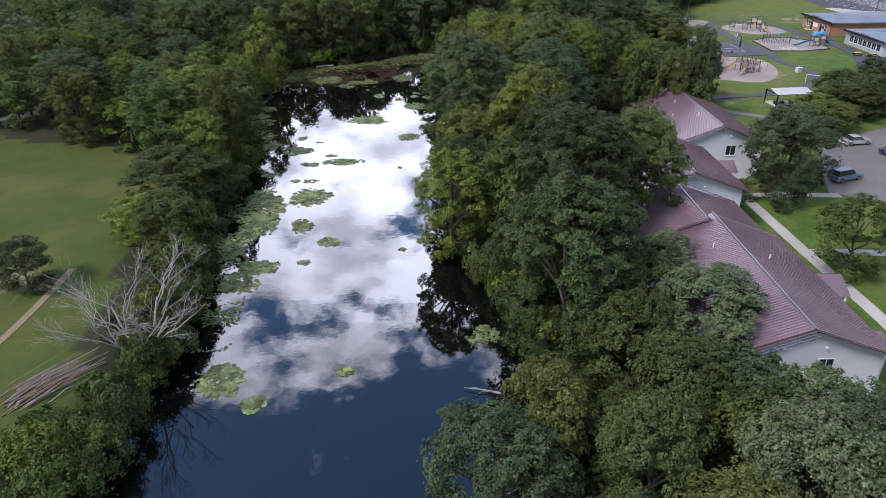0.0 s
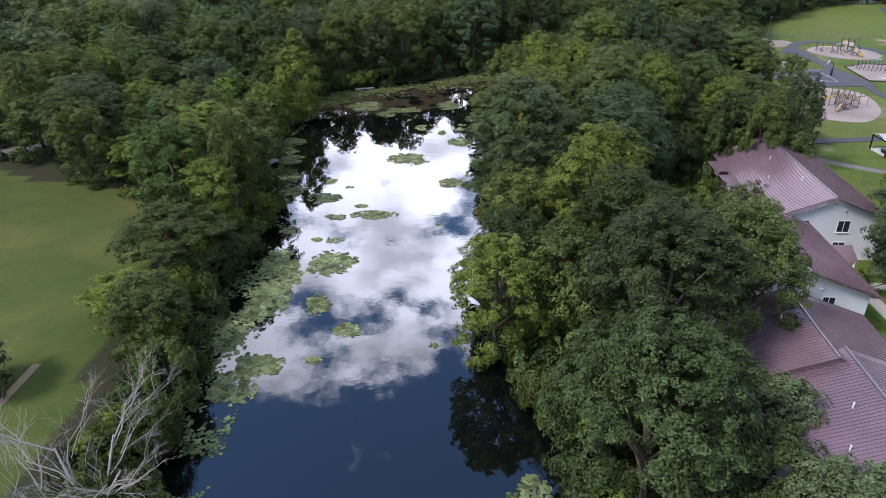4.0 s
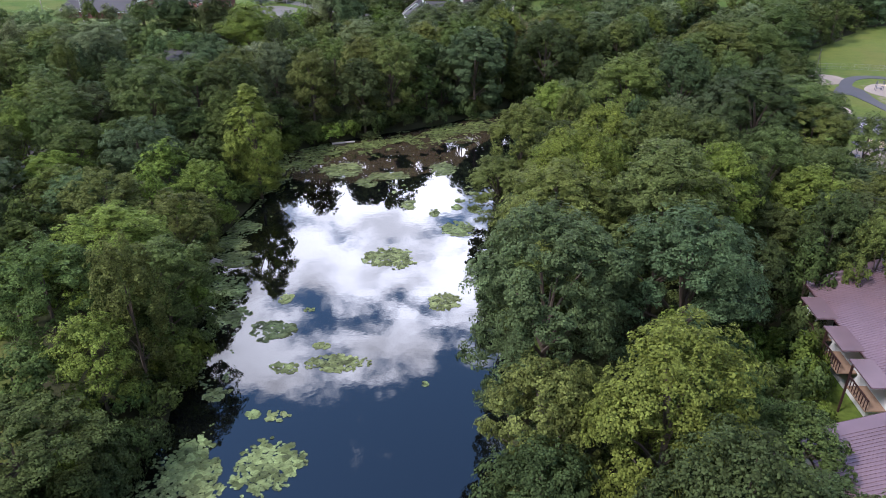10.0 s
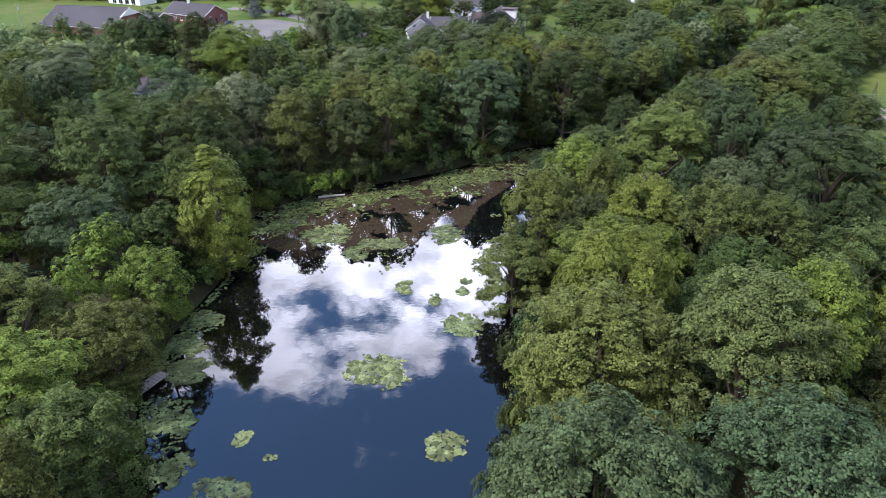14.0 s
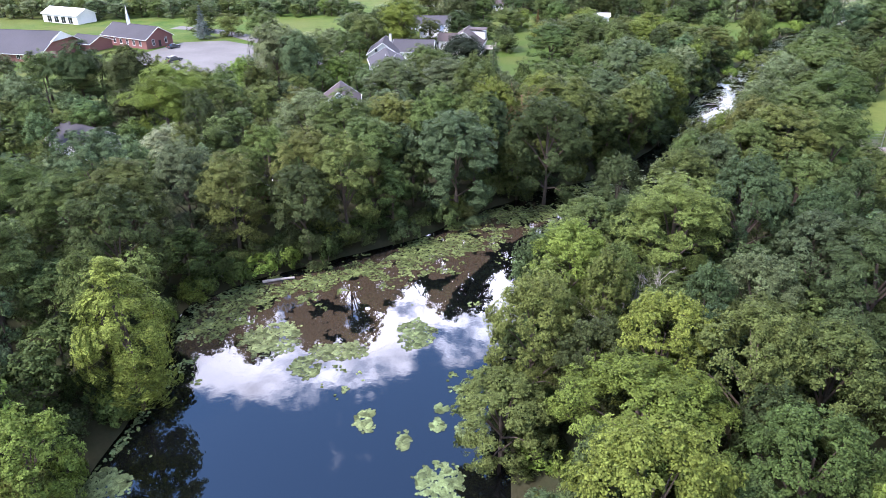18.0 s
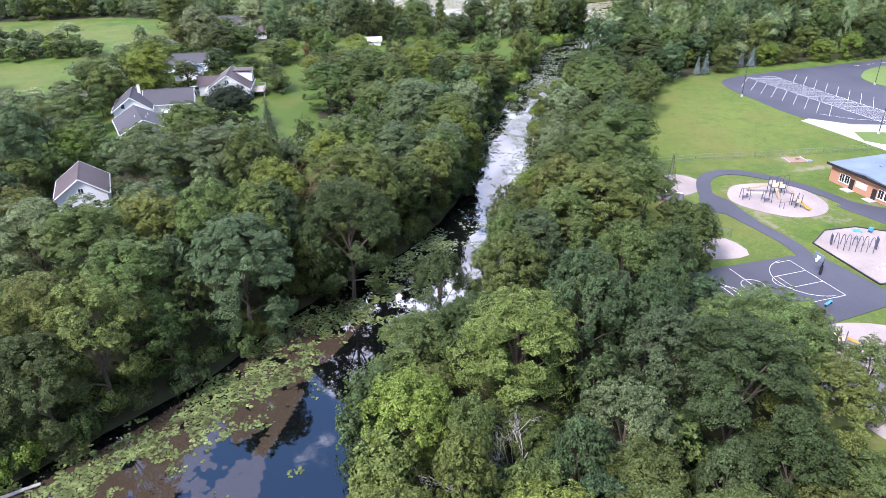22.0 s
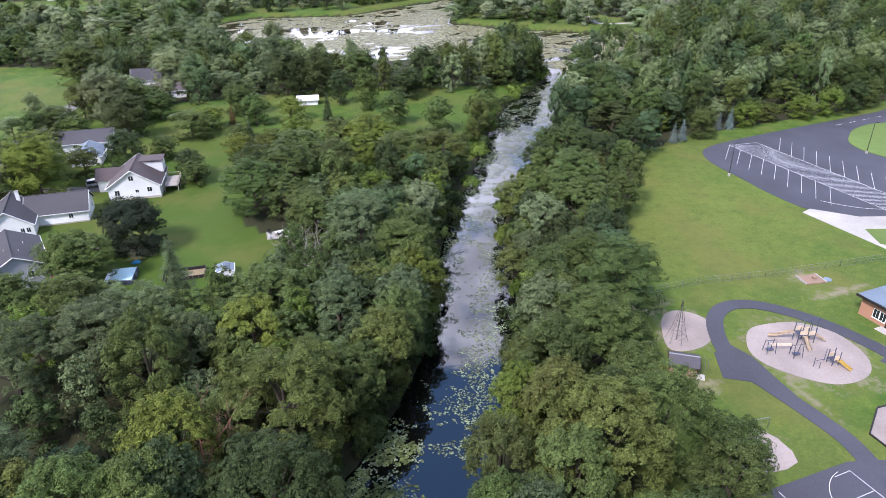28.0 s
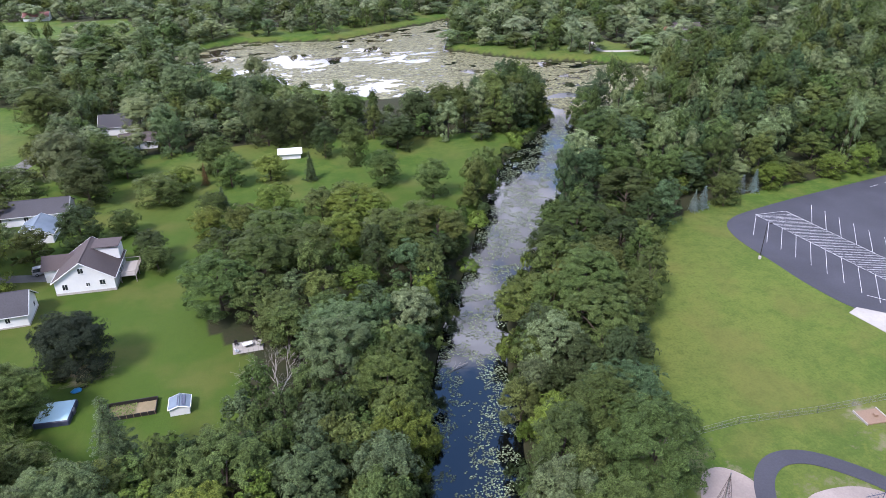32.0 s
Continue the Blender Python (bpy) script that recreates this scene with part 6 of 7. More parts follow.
c3 = gable_house("garage", -161, 381, 66, 9, 20, 3.6, 5.6, WHITE, WHITE, "long white garage with pale metal roof", category="garage", windows=[(-6, 0.2, 2.4, 2.4, "w"), (-2, 0.2, 2.4, 2.4, "w"), (2, 0.2, 2.4, 2.4, "w"), (6, 0.2, 2.4, 2.4, "w")])
slab("car_park", [(-106, 315), (-98, 336), (-84, 338.5), (-68, 327), (-58, 310), (-61, 289), (-84, 291), (-100, 300)], OLDASPHALT, "worn pale grey church car park", "car park", 0.03)
strip("road", [(-112, 366), (-98, 360), (-84, 350), (-64, 330), (-52, 318), (-44, 300)], 6, OLDASPHALT, "grey asphalt road past the church", "road", 0.034)
strip("road", [(-46, 300), (-38, 340), (-26, 388), (-17, 412), (-8, 440)], 5.5, OLDASPHALT, "pale grey village street between lawns", "road", 0.028)
strip("driveway", [(-31, 330), (-20, 327), (-7, 322.5)], 3.2, OLDASPHALT, "grey asphalt driveway to the white house", "driveway", 0.033)
strip("driveway", [(242, 492), (234, 470), (252, 462)], 4, CONCRETE, "pale gravel drive beyond the lake", "driveway", 0.03)
strip("driveway", [(290, 480), (297, 462), (320, 450), (350, 452)], 5, CONCRETE, "pale gravel drive before the brown house", "driveway", 0.03)

# ---- lily pads and weed ----
def water_points(outline, n, inner=0.3, outer=1e9):
    P = np.array(outline, float)
    Q = RNG.uniform(P.min(0), P.max(0), (n, 2))
    Q = Q[inside_outline(Q, outline)]
    d = -shore_distance(Q)
    return Q[(d > inner) & (d < outer)], d[(d > inner) & (d < outer)]


def patchy(Q, scale, lift=0.0, seed=0.0):
    return np.array([noise.fractal(Vector((x * scale, y * scale, seed)), 0.6, 2.2, 4) for x, y in Q]) + lift


def pads_mesh(Q, r0, r1, z0=0.012):
    """Round floating leaves, each notched and slightly tilted."""
    n = len(Q)
    k = 6
    a = np.linspace(0.25, 2 * math.pi - 0.25, k)[None] + RNG.uniform(0, 6.28, (n, 1))
    r = RNG.uniform(r0, r1, (n, 1)) * RNG.uniform(0.85, 1.1, (n, k))
    tilt = RNG.normal(0, 0.05, (n, 2))
    dx, dy = r * np.cos(a), r * np.sin(a)
    z = z0 + RNG.uniform(0, 0.02, (n, 1)) + np.abs(dx * tilt[:, :1] + dy * tilt[:, 1:])
    rim = np.stack([Q[:, :1] + dx, Q[:, 1:] + dy, z], -1)
    c = np.c_[Q, np.full(n, z0)][:, None]
    V = np.concatenate([rim, c], 1).reshape(-1, 3)
    F = [list(range(i * (k + 1), i * (k + 1) + k)) + [i * (k + 1) + k] for i in range(n)]
    me = bpy.data.meshes.new("lily_pads")
    me.from_pydata(V.tolist(), [], F)
    me.materials.append(PAD)
    return me


def pads(Q, r0, r1, label, color):
    if len(Q) == 0:
        return
    o = tagged(new("lily_pads", pads_mesh(Q, r0, r1)), label, "lily pads", "lily pad patches", "stuff")
    o.color = (*color, 1)


PADC = (0.165, 0.200, 0.085)
# separate round patches on open water: x, y, half length, half width
def line_distance(Q, pts):
    best = np.full(len(Q), 1e9)
    for p, q in zip(np.array(pts, float)[:-1], np.array(pts, float)[1:]):
        f = np.clip(((Q - p) @ (q - p)) / ((q - p) @ (q - p)), 0, 1)
        best = np.minimum(best, np.linalg.norm(Q - p - f[:, None] * (q - p), axis=1))
    return best


SOUTH = [(-20.3, 49.7, 2.2, 2.6), (-16.5, 46.3, 1.4, 1.3), (-9.0, 50.6, 1.1, 0.9), (3.8, 56.0, 1.7, 2.0), (7.8, 50.7, 1.2, 0.9), (-22.8, 67.3, 2.7, 2.5), (-21.6, 70.6, 2.9, 2.1), (-16.3, 71.6, 0.9, 0.7), (-4.7, 74.6, 0.5, 0.5),
         (-26.9, 75.3, 3.6, 4.9), (-14.0, 76.8, 1.6, 1.4), (-18.3, 81.5, 1.8, 2.4), (-23.9, 82.2, 2.8, 3.8), (-24.2, 87.7, 3.0, 4.5), (-18.7, 91.2, 3.4, 3.3), (-25.1, 91.6, 2.9, 2.8)]
MIDDLE = [(-19.3, 97.5, 1.2, 1.1), (-21.7, 97.5, 0.7, 0.7), (-26.1, 100.1, 1.6, 1.2), (-6.0, 102.7, 0.4, 0.5), (-20.7, 104.7, 1.8, 1.2), (-15.3, 105.6, 3.5, 1.8), (-17.7, 108.6, 1.0, 0.7), (-23.6, 111.3, 2.8, 2.2), (-29.1, 113.5, 2.1, 2.3),
          (-20.6, 115.7, 0.8, 0.6), (-23.9, 117.8, 1.0, 1.2), (-4.9, 118.0, 2.2, 2.1), (-32.1, 120.1, 3.3, 2.7), (-33.3, 127.5, 2.7, 2.4), (-12.8, 128.6, 3.6, 3.2), (-35.6, 131.8, 3.0, 3.2), (-35.4, 136.9, 2.9, 2.6)]
NORTH = [(-4.0, 137.7, 2.6, 2.7), (-7.8, 143.1, 1.0, 1.6), (-1.6, 144.4, 1.1, 1.4), (-4.5, 145.2, 0.9, 1.2), (-12.0, 145.7, 1.3, 1.9), (-4.2, 148.0, 0.9, 0.8), (-0.4, 148.2, 1.2, 1.3), (-14.8, 150.9, 0.5, 0.6), (-2.4, 151.0, 1.4, 0.8), (3.2, 152.0, 1.2, 1.5),
         (-19.9, 154.8, 2.0, 2.4), (-16.5, 158.1, 4.0, 2.3), (-25.2, 160.4, 4.2, 4.3), (-7.3, 161.7, 2.8, 3.7)]
for x, y, a, b in SOUTH + MIDDLE + NORTH:
    n = int(a * b * 150) + 12
    t, rr = RNG.uniform(0, 6.283, n), np.sqrt(RNG.uniform(0, 1.25, n))
    Q = np.stack([x + a * rr * np.cos(t), y + b * rr * np.sin(t)], 1)
    ok = (shore_distance(Q) < -0.2) & (0.75 * patchy(Q, 0.45, 0.0, x) + 0.5 * patchy(Q, 1.6, 0.0, y) + 0.5 - 0.95 * rr ** 3 > -0.08)
    pads(Q[ok], 0.11, 0.23, "patch of pale green lily pads floating on dark water", np.array(PADC) * RNG.uniform(0.9, 1.12) * (0.82 if y > 153 else 1.0))
# sparse pads along the left margin of the pond
Q, d = water_points([(-40, 54), (-12, 54), (-12, 172), (-40, 172)], 60000, 0.2, 4.5)
Q, d = Q[Q[:, 0] < -14], d[Q[:, 0] < -14]
keep = patchy(Q, 0.2, -0.05, 3) + 0.4 * patchy(Q, 1.3, 0.0, 5) - d * 0.06 > 0.0
pads(Q[keep], 0.11, 0.21, "belt of green lily pads along the shaded bank", np.array(PADC) * 0.92)
# the shallow end: a belt along the far shore and looser drifts before it
END = [(-40, 152), (4, 146), (22, 184), (33, 200), (32, 222), (22, 214), (0, 200), (-40, 178)]
Q, d = water_points(END, 130000, 0.2)
belt = 4.2 - line_distance(Q, [(-34, 166), (-29, 173.5), (-22, 176), (-15, 178), (-5, 184), (4, 193), (14, 200), (24, 208), (29, 215)])
keep = 0.9 * patchy(Q, 0.17, -0.12, 21) + 0.5 * patchy(Q, 0.75, 0.0, 24) + np.clip(belt, -5, 2.5) * 0.13 > 0
pads(Q[keep], 0.11, 0.22, "broad carpet of olive lily pads over the shallow end", (0.130, 0.155, 0.055))
# the channel and the lake
CHANNEL = [(20, 204), (32, 197), (60, 230), (70, 260), (100, 300), (150, 362), (160, 390), (140, 384), (100, 345), (50, 270), (22, 216)]
Q, d = water_points(CHANNEL, 230000, 0.2)
Q, d = Q[:60000], d[:60000]
belt = np.maximum(3.2 - line_distance(Q, [(39, 212), (41, 217), (47.5, 225.6), (54.5, 238), (61, 247), (66.5, 256)]), 1.5 - line_distance(Q, [(48, 240), (56, 257), (62.5, 270), (67, 279)]))
belt = np.maximum(belt, 3.2 - line_distance(Q, [(25, 209.5), (30, 216.5)]))
belt = np.maximum(np.clip(belt, -2.2, 1.6) * 0.22, np.clip((Q[:, 1] - 256) / 50, -1, 0.20))
keep = 1.2 * patchy(Q, 0.22, 0.0, 31) + belt + 0.1 * (2.5 - d) / 5 > 0
pads(Q[keep], 0.10, 0.19, "fine drifts of grey-green lily pads along the narrow channel", (0.185, 0.225, 0.135))
LAKE = [(25, 430), (110, 425), (160, 385), (250, 395), (250, 460), (170, 520), (215, 610), (30, 590)]
Q, d = water_points(LAKE, 95000, 0.5)
keep = patchy(Q, 0.03, 0.28, 41) + 0.8 * patchy(Q * np.array((0.3, 1.0)), 0.14, 0, 42) > 0
pads(Q[keep][:27000], 0.5, 1.15, "wide sheets of yellowish lily pads covering the lake", (0.235, 0.232, 0.13))

WEED = water_material("weed_under_water", (0.042, 0.031, 0.020))


def weed(outline, cell, lift, seed, scale, label, drift=0.0):
    """Brown weed lying just at the surface, in ragged sheets."""
    P = np.array(outline, float)
    lo, hi = P.min(0), P.max(0)
    gx, gy = np.arange(lo[0], hi[0], cell), np.arange(lo[1], hi[1], cell)
    X, Y = np.meshgrid(gx, gy)
    Q = np.stack([X.ravel(), Y.ravel()], 1)
    Q = Q[inside_outline(Q, outline)]
    Q = Q[shore_distance(Q) < -0.4]
    Q = Q[patchy(Q, scale, lift, seed) + 0.32 * patchy(Q, 0.6, 0.0, seed + 3) - drift * (Q[:, 0] - P[:, 0].mean()) / np.ptp(P[:, 0]) > 0]
    j = RNG.uniform(-0.5, 0.5, (len(Q), 6, 2)) * cell * 0.5
    a = np.linspace(0, 6.283, 7)[:6]
    ring = Q[:, None] + np.stack([np.cos(a), np.sin(a)], 1)[None] * cell * 0.95 + j
    V = np.concatenate([ring, np.broadcast_to((0.003 + RNG.uniform(0, 0.004, (len(Q), 1, 1))), ring.shape[:2] + (1,))], 2).reshape(-1, 3)
    me = bpy.data.meshes.new("water_weed")
    me.from_pydata(V.tolist(), [], np.arange(len(V)).reshape(-1, 6).tolist())
    me.materials.append(WEED)
    tagged(new("water_weed", me), label, "water weed", kind="stuff")


weed([(-36, 158), (-27, 153), (-14, 157), (-5, 163), (-3, 172), (4, 184), (14, 196), (10, 203), (-6, 188), (-22, 177), (-36, 170)], 0.35, 0.20, 55, 0.17, "brown submerged weed clouding the shallow end", 0.25)
weed(LAKE, 2.2, 0.05, 57, 0.03, "olive brown weed sheets on the lake")

# ---- dead wood ----


def bare_tree(x, y, z, h, spread, label, trunks=4, lean=0.0, seed=1, mat_=None, last=4):
    """A leafless tree: a few stems that fork three times."""
    r = random.Random(seed)
    e = empty("dead_tree", x, y, z)
    trunk = bmesh.new()

    def grow(bm, p, d, L, rad, depth):
        q = p + d * L * 0.5 + Vector((r.uniform(-1, 1), r.uniform(-1, 1), 0.2)) * L * 0.08
        t = p + d * L + Vector((r.uniform(-1, 1), r.uniform(-1, 1), 0)) * L * 0.1
        tube(bm, [p, q, t], rad, rad * 0.55, 5 if depth < 2 else 4, cap=False)
        if depth < last:
            for k in range(3):
                nd = (d + Vector((r.uniform(-1, 1), r.uniform(-1, 1), r.uniform(-0.3, 0.5))) * 0.8).normalized()
                s = r.uniform(0.35, 1.0)
                grow(bm, p.lerp(t, s), nd, L * r.uniform(0.55, 0.75), rad * 0.5, depth + 1)

    for k in range(trunks):
        a = 6.283 * k / trunks + r.uniform(-0.4, 0.4)
        d = Vector((math.cos(a) * spread + lean, math.sin(a) * spread, 1)).normalized()
        bm = bmesh.new()
        grow(bm, Vector((0.1 * math.cos(a), 0.1 * math.sin(a), -0.3)), d, h * 0.42, 0.085 * h / 9, 0)
        part("bough", bm, mat_ or DEADWOOD, e)
    return tagged(e, label, "dead tree", "dead trees")


bare_tree(-27.3, 51.2, 1.4, 14.5, 0.62, "bare grey dead tree with spreading branches on the bank", 5, -0.03, 3, None, 5)
bare_tree(29.4, 264.5, G, 11.5, 0.6, "pale bare dead tree at the edge of the lawn", 4, 0, 5)
bare_tree(18, 155.5, 6, 9.5, 0.5, "bare branches standing out of the leafy wood", 3, -0.1, 8)
bare_tree(6.5, 210.5, 9.5, 11.0, 0.45, "bare reddish branches among green trees", 3, 0, 11, mat("reddish_twigs", (0.28, 0.13, 0.09), (0.18, 0.10, 0.07), 4, 0.9))
bare_tree(15, 155, 5, 8.5, 0.7, "bare pale branches above the bank", 2, -0.3, 15)
e = empty("fallen_branch", -36.6, 173.8, 0.3)
part("stem", tube(bmesh.new(), [(0, 0, 0), (-0.6, 0.2, 2.6), (-1.6, 0.4, 5.0)], 0.13, 0.05, 6), DEADWOOD, e)
part("branch", tube(bmesh.new(), [(-0.3, 0.1, 1.6), (1.2, -0.5, 1.4), (2.9, -0.9, 0.3)], 0.09, 0.03, 5), DEADWOOD, e)
part("branch", tube(bmesh.new(), [(0, 0, 0.4), (0.6, -0.5, 0.9), (1.4, -1.4, 0.2)], 0.06, 0.02, 5), DEADWOOD, e)
tagged(e, "pale forked dead branch leaning over the water", "branch")
e = empty("log", -27.5, 174.4, 0.12, 12)
part("stem", tube(bmesh.new(), [(-2.2, 0, 0), (0, 0.1, 0.1), (2.2, 0, 0.2)], 0.24, 0.16, 8), DEADWOOD, e)
tagged(e, "pale fallen log lying at the water's edge", "log")
for x, y, a, L, n in ((60.5, 262, 15, 4.5, 3), (63.5, 236.5, 200, 4.0, 3), (3.2, 47.5, 170, 3.2, 2), (0.4, 118, 150, 2.6, 2), (12.5, 179, 190, 3.0, 3)):
    e = empty("drift_branch", x, y, 0.1, a)
    part("stem", tube(bmesh.new(), [(-L / 2, 0, -0.15), (0, 0.15, 0.2), (L / 2, 0, 0.1)], 0.1, 0.03, 5), DEADWOOD, e)
    for k in range(n):
        part("twig", tube(bmesh.new(), [(-L / 4 + 0.8 * k, 0.1, 0.1), (0.6 * k, 0.8 - 0.5 * k, 0.5), (0.5 + 0.7 * k, 1.5 - 0.9 * k, 0.6)], 0.04, 0.012, 4), DEADWOOD, e)
    tagged(e, "fallen grey branch reaching into the water", "branch", "drift branches")

# heap of cut branches on the lawn
e = empty("brush_pile", -33.4, 46.9, G - 0.35, 57)
for k in range(70):
    f = k / 70
    a = RNG.normal(0, 0.09)
    L = RNG.uniform(3.0, 6.5)
    yy, zz = RNG.normal(0, 0.9), abs(RNG.normal(0.55, 0.4)) + 0.15
    x0 = RNG.uniform(-4.5, -1.0)
    p0 = Vector((x0, yy, zz * 0.7))
    p2 = p0 + Vector((L * math.cos(a), L * math.sin(a), RNG.uniform(-0.3, 0.5)))
    mid = (p0 + p2) / 2 + Vector((0, RNG.normal(0, 0.2), RNG.uniform(0, 0.35)))
    part("stick", tube(bmesh.new(), [p0, mid, p2], RNG.uniform(0.035, 0.09), 0.018, 5), WOOD if k % 3 else DEADWOOD, e)
tagged(e, "long heap of cut bare branches lying on the lawn", "brush pile")
e = empty("dock", -36.2, 124.2, 0.35, 66)
for k in range(12):
    part("plank", B(-2.6 + 0.44 * k, -0.75, 0, -2.6 + 0.44 * k + 0.4, 0.75, 0.06, bevel=0.008), DEADWOOD, e)
for sx in (-2.4, 2.4):
    for sy in (-0.68, 0.68):
        part("pile", tube(bmesh.new(), [(sx, sy, -1.2), (sx, sy, 0.3)], 0.07, 0.07, 7), DEADWOOD, e)
tagged(e, "small weathered grey plank dock at the bank", "dock")

# ---- play equipment ----
BLUE = mat("blue_plastic", (0.03, 0.22, 0.42), (0.025, 0.18, 0.36), 2, 0.35, bump=0.0, spec=0.5)
TURQ = mat("turquoise_plastic", (0.02, 0.22, 0.40), (0.02, 0.19, 0.35), 2, 0.35, bump=0.0, spec=0.5)
RED = mat("red_plastic", (0.5, 0.03, 0.05), (0.42, 0.03, 0.04), 2, 0.35, bump=0.0, spec=0.5)
YELLOW = mat("yellow_plastic", (0.70, 0.50, 0.13), (0.62, 0.44, 0.11), 2, 0.4, bump=0.0, spec=0.5)
TAN = mat("tan_plastic", (0.62, 0.50, 0.36), (0.55, 0.44, 0.32), 2, 0.45, bump=0.0)
NAVY = mat("dark_blue_steel", (0.06, 0.07, 0.11), (0.045, 0.05, 0.08), 3, 0.45, bump=0.0)
STONE = mat("pale_stone", (0.55, 0.54, 0.52), (0.42, 0.41, 0.40), 3, 0.85, bump=0.2)


def slide_part(parent, x, y, z, L, rz, m, w=0.6, drop=None):
    """A chute with raised sides that runs down from (x, y, z)."""
    bm = bmesh.new()
    drop = z - 0.25 if drop is None else drop
    n = 8
    prof = [(-w / 2, 0.22), (-w / 2, 0), (w / 2, 0), (w / 2, 0.22)]
    rows = []
    for i in range(n + 1):
        t = i / n
        zz = z - drop * (3 * t * t - 2 * t ** 3)
        rows.append([bm.verts.new((t * L, p[0], zz + p[1])) for p in prof])
    for a, b in zip(rows, rows[1:]):
        for i in range(3):
            bm.faces.new((a[i], b[i], b[i + 1], a[i + 1]))
    bmesh.ops.solidify(bm, geom=bm.faces[:], thickness=0.04)
    o = part("slide", bm, m, parent)
    o.matrix_local = pose(x, y, 0, 0, 0, rz)
    return o


def play_tower(x, y, rz, decks, slides, label, roof=None, post=NAVY, bars=()):
    """Decks on posts with rails, slides and climbing bars."""
    e = empty("play_structure", x, y, G + 0.05, rz)
    for dx, dy, h, w in decks:
        part("deck", B(dx - w / 2, dy - w / 2, h - 0.08, dx + w / 2, dy + w / 2, h, bevel=0.02), post, e)
        for sx in (-1, 1):
            for sy in (-1, 1):
                part("post", tube(bmesh.new(), [(dx + sx * w / 2, dy + sy * w / 2, -0.3), (dx + sx * w / 2, dy + sy * w / 2, h + 1.5)], 0.065, 0.065, 8), post, e)
        for sy in (-1, 1):
            part("panel", B(dx - w / 2 + 0.08, dy + sy * w / 2 - 0.02, h + 0.1, dx + w / 2 - 0.08, dy + sy * w / 2 + 0.02, h + 0.85, bevel=0.01), TAN, e)
        if roof:
            bm = bmesh.new()
            v = [bm.verts.new((dx + p[0] * w * 0.62, dy + p[1] * w * 0.62, h + 1.5)) for p in ((-1, -1), (1, -1), (1, 1), (-1, 1))] + [bm.verts.new((dx, dy, h + 2.2))]
            for i in range(4):
                bm.faces.new((v[i], v[(i + 1) % 4], v[4]))
            bm.faces.new(v[:4][::-1])
            part("roof", bm, roof, e)
    for s in slides:
        slide_part(e, *s)
    for p, q in bars:
        part("bar", tube(bmesh.new(), [p, q], 0.045, 0.045, 7), post, e)
        d = Vector(q) - Vector(p)
        if d.length > 2.5 and abs(d.z) < 0.5:
            for k in range(1, int(d.length / 0.5)):
                c = Vector(p) + d.normalized() * 0.5 * k
                sd = Vector((-d.y, d.x, 0)).normalized() * 0.35
                part("rung", tube(bmesh.new(), [c - sd, c + sd], 0.025, 0.025, 5), post, e)
    return tagged(e, label, "play structure", "play structures")


play_tower(95.2, 209.0, -20, [(0, 0, 1.7, 1.4), (1.5, 0.3, 1.3, 1.3)], [(-0.8, 0.4, 1.6, 3.6, 158, TAN), (2.0, 0.2, 1.3, 2.2, -8, TAN), (0.2, -0.7, 1.6, 2.0, -85, TAN)],
           "tan and navy climbing frame with slides on wood chips", None, NAVY, [((-0.7, 1.0, 3.0), (3.4, 1.5, 3.3)), ((3.4, 1.5, -0.2), (3.4, 1.5, 3.3)), ((2.6, 2.0, -0.2), (2.6, 2.0, 3.0))])
play_tower(93.9, 203.1, -9, [(1.4, 0, 0.9, 1.1)], [(1.7, -0.5, 0.9, 2.1, -62, YELLOW)], "small navy climbing frame with yellow slide", None, NAVY,
           [((-1.6, 0.1, 1.0), (0.8, 0.1, 1.0)), ((-1.8, 0.1, -0.2), (-1.8, 0.1, 1.6)), ((-1.4, -0.6, -0.2), (-1.4, -0.6, 1.1)), ((0.6, 0.8, -0.2), (0.6, 0.8, 2.3)), ((1.2, 0.9, -0.2), (1.2, 0.9, 1.9))])
e = empty("balance_rails", 90.6, 208.2, G + 0.05, -24)
for k in range(3):
    part("rail", tube(bmesh.new(), [(-1.6, 0.25 * k, 1.15), (1.6, 0.25 * k, 1.15)], 0.045, 0.045, 7), TAN, e)
for sx in (-1.5, 1.5):
    part("post", tube(bmesh.new(), [(sx, 0.25, -0.3), (sx, 0.25, 1.15)], 0.05, 0.05, 7), NAVY, e)
tagged(e, "pale tan balance rails between dark swing frames", "balance rails")


def bay_swing(x, y, rz, label):
    e = empty("swing_frame", x, y, G + 0.05, rz)
    for sx in (-0.7, 0.7):
        for sy in (-0.45, 0.45):
            part("leg", tube(bmesh.new(), [(sx, sy * 1.5, -0.3), (sx, sy * 0.7, 2.1)], 0.05, 0.05, 7), NAVY, e)
    part("crossbar", tube(bmesh.new(), [(-0.8, 0, 2.1), (0.8, 0, 2.1)], 0.05, 0.05, 7), NAVY, e)
    part("seat", B(-0.6, -0.3, 0.5, 0.6, 0.3, 0.6, bevel=0.04), NAVY, e)
    for sx in (-0.5, 0.5):
        part("chain", tube(bmesh.new(), [(sx, 0, 0.6), (sx, 0, 2.1)], 0.015, 0.015, 4), STEEL, e)
    return tagged(e, label, "swing", "play frames")


bay_swing(88.9, 208.9, -15, "dark blue steel swing frame on wood chips")
bay_swing(91.7, 206.4, -15, "dark blue steel swing frame beside slides")
# climbing net on a mast
e = empty("climbing_net", 78.0, 217.2, G + 0.05)
part("mast", tube(bmesh.new(), [(0, 0, -0.3), (0, 0, 7.4)], 0.08, 0.06, 8), STEEL, e)
part("mast_cap", tube(bmesh.new(), [(0, 0, 7.4), (0, 0, 7.55)], 0.12, 0.08, 8), STEEL, e)
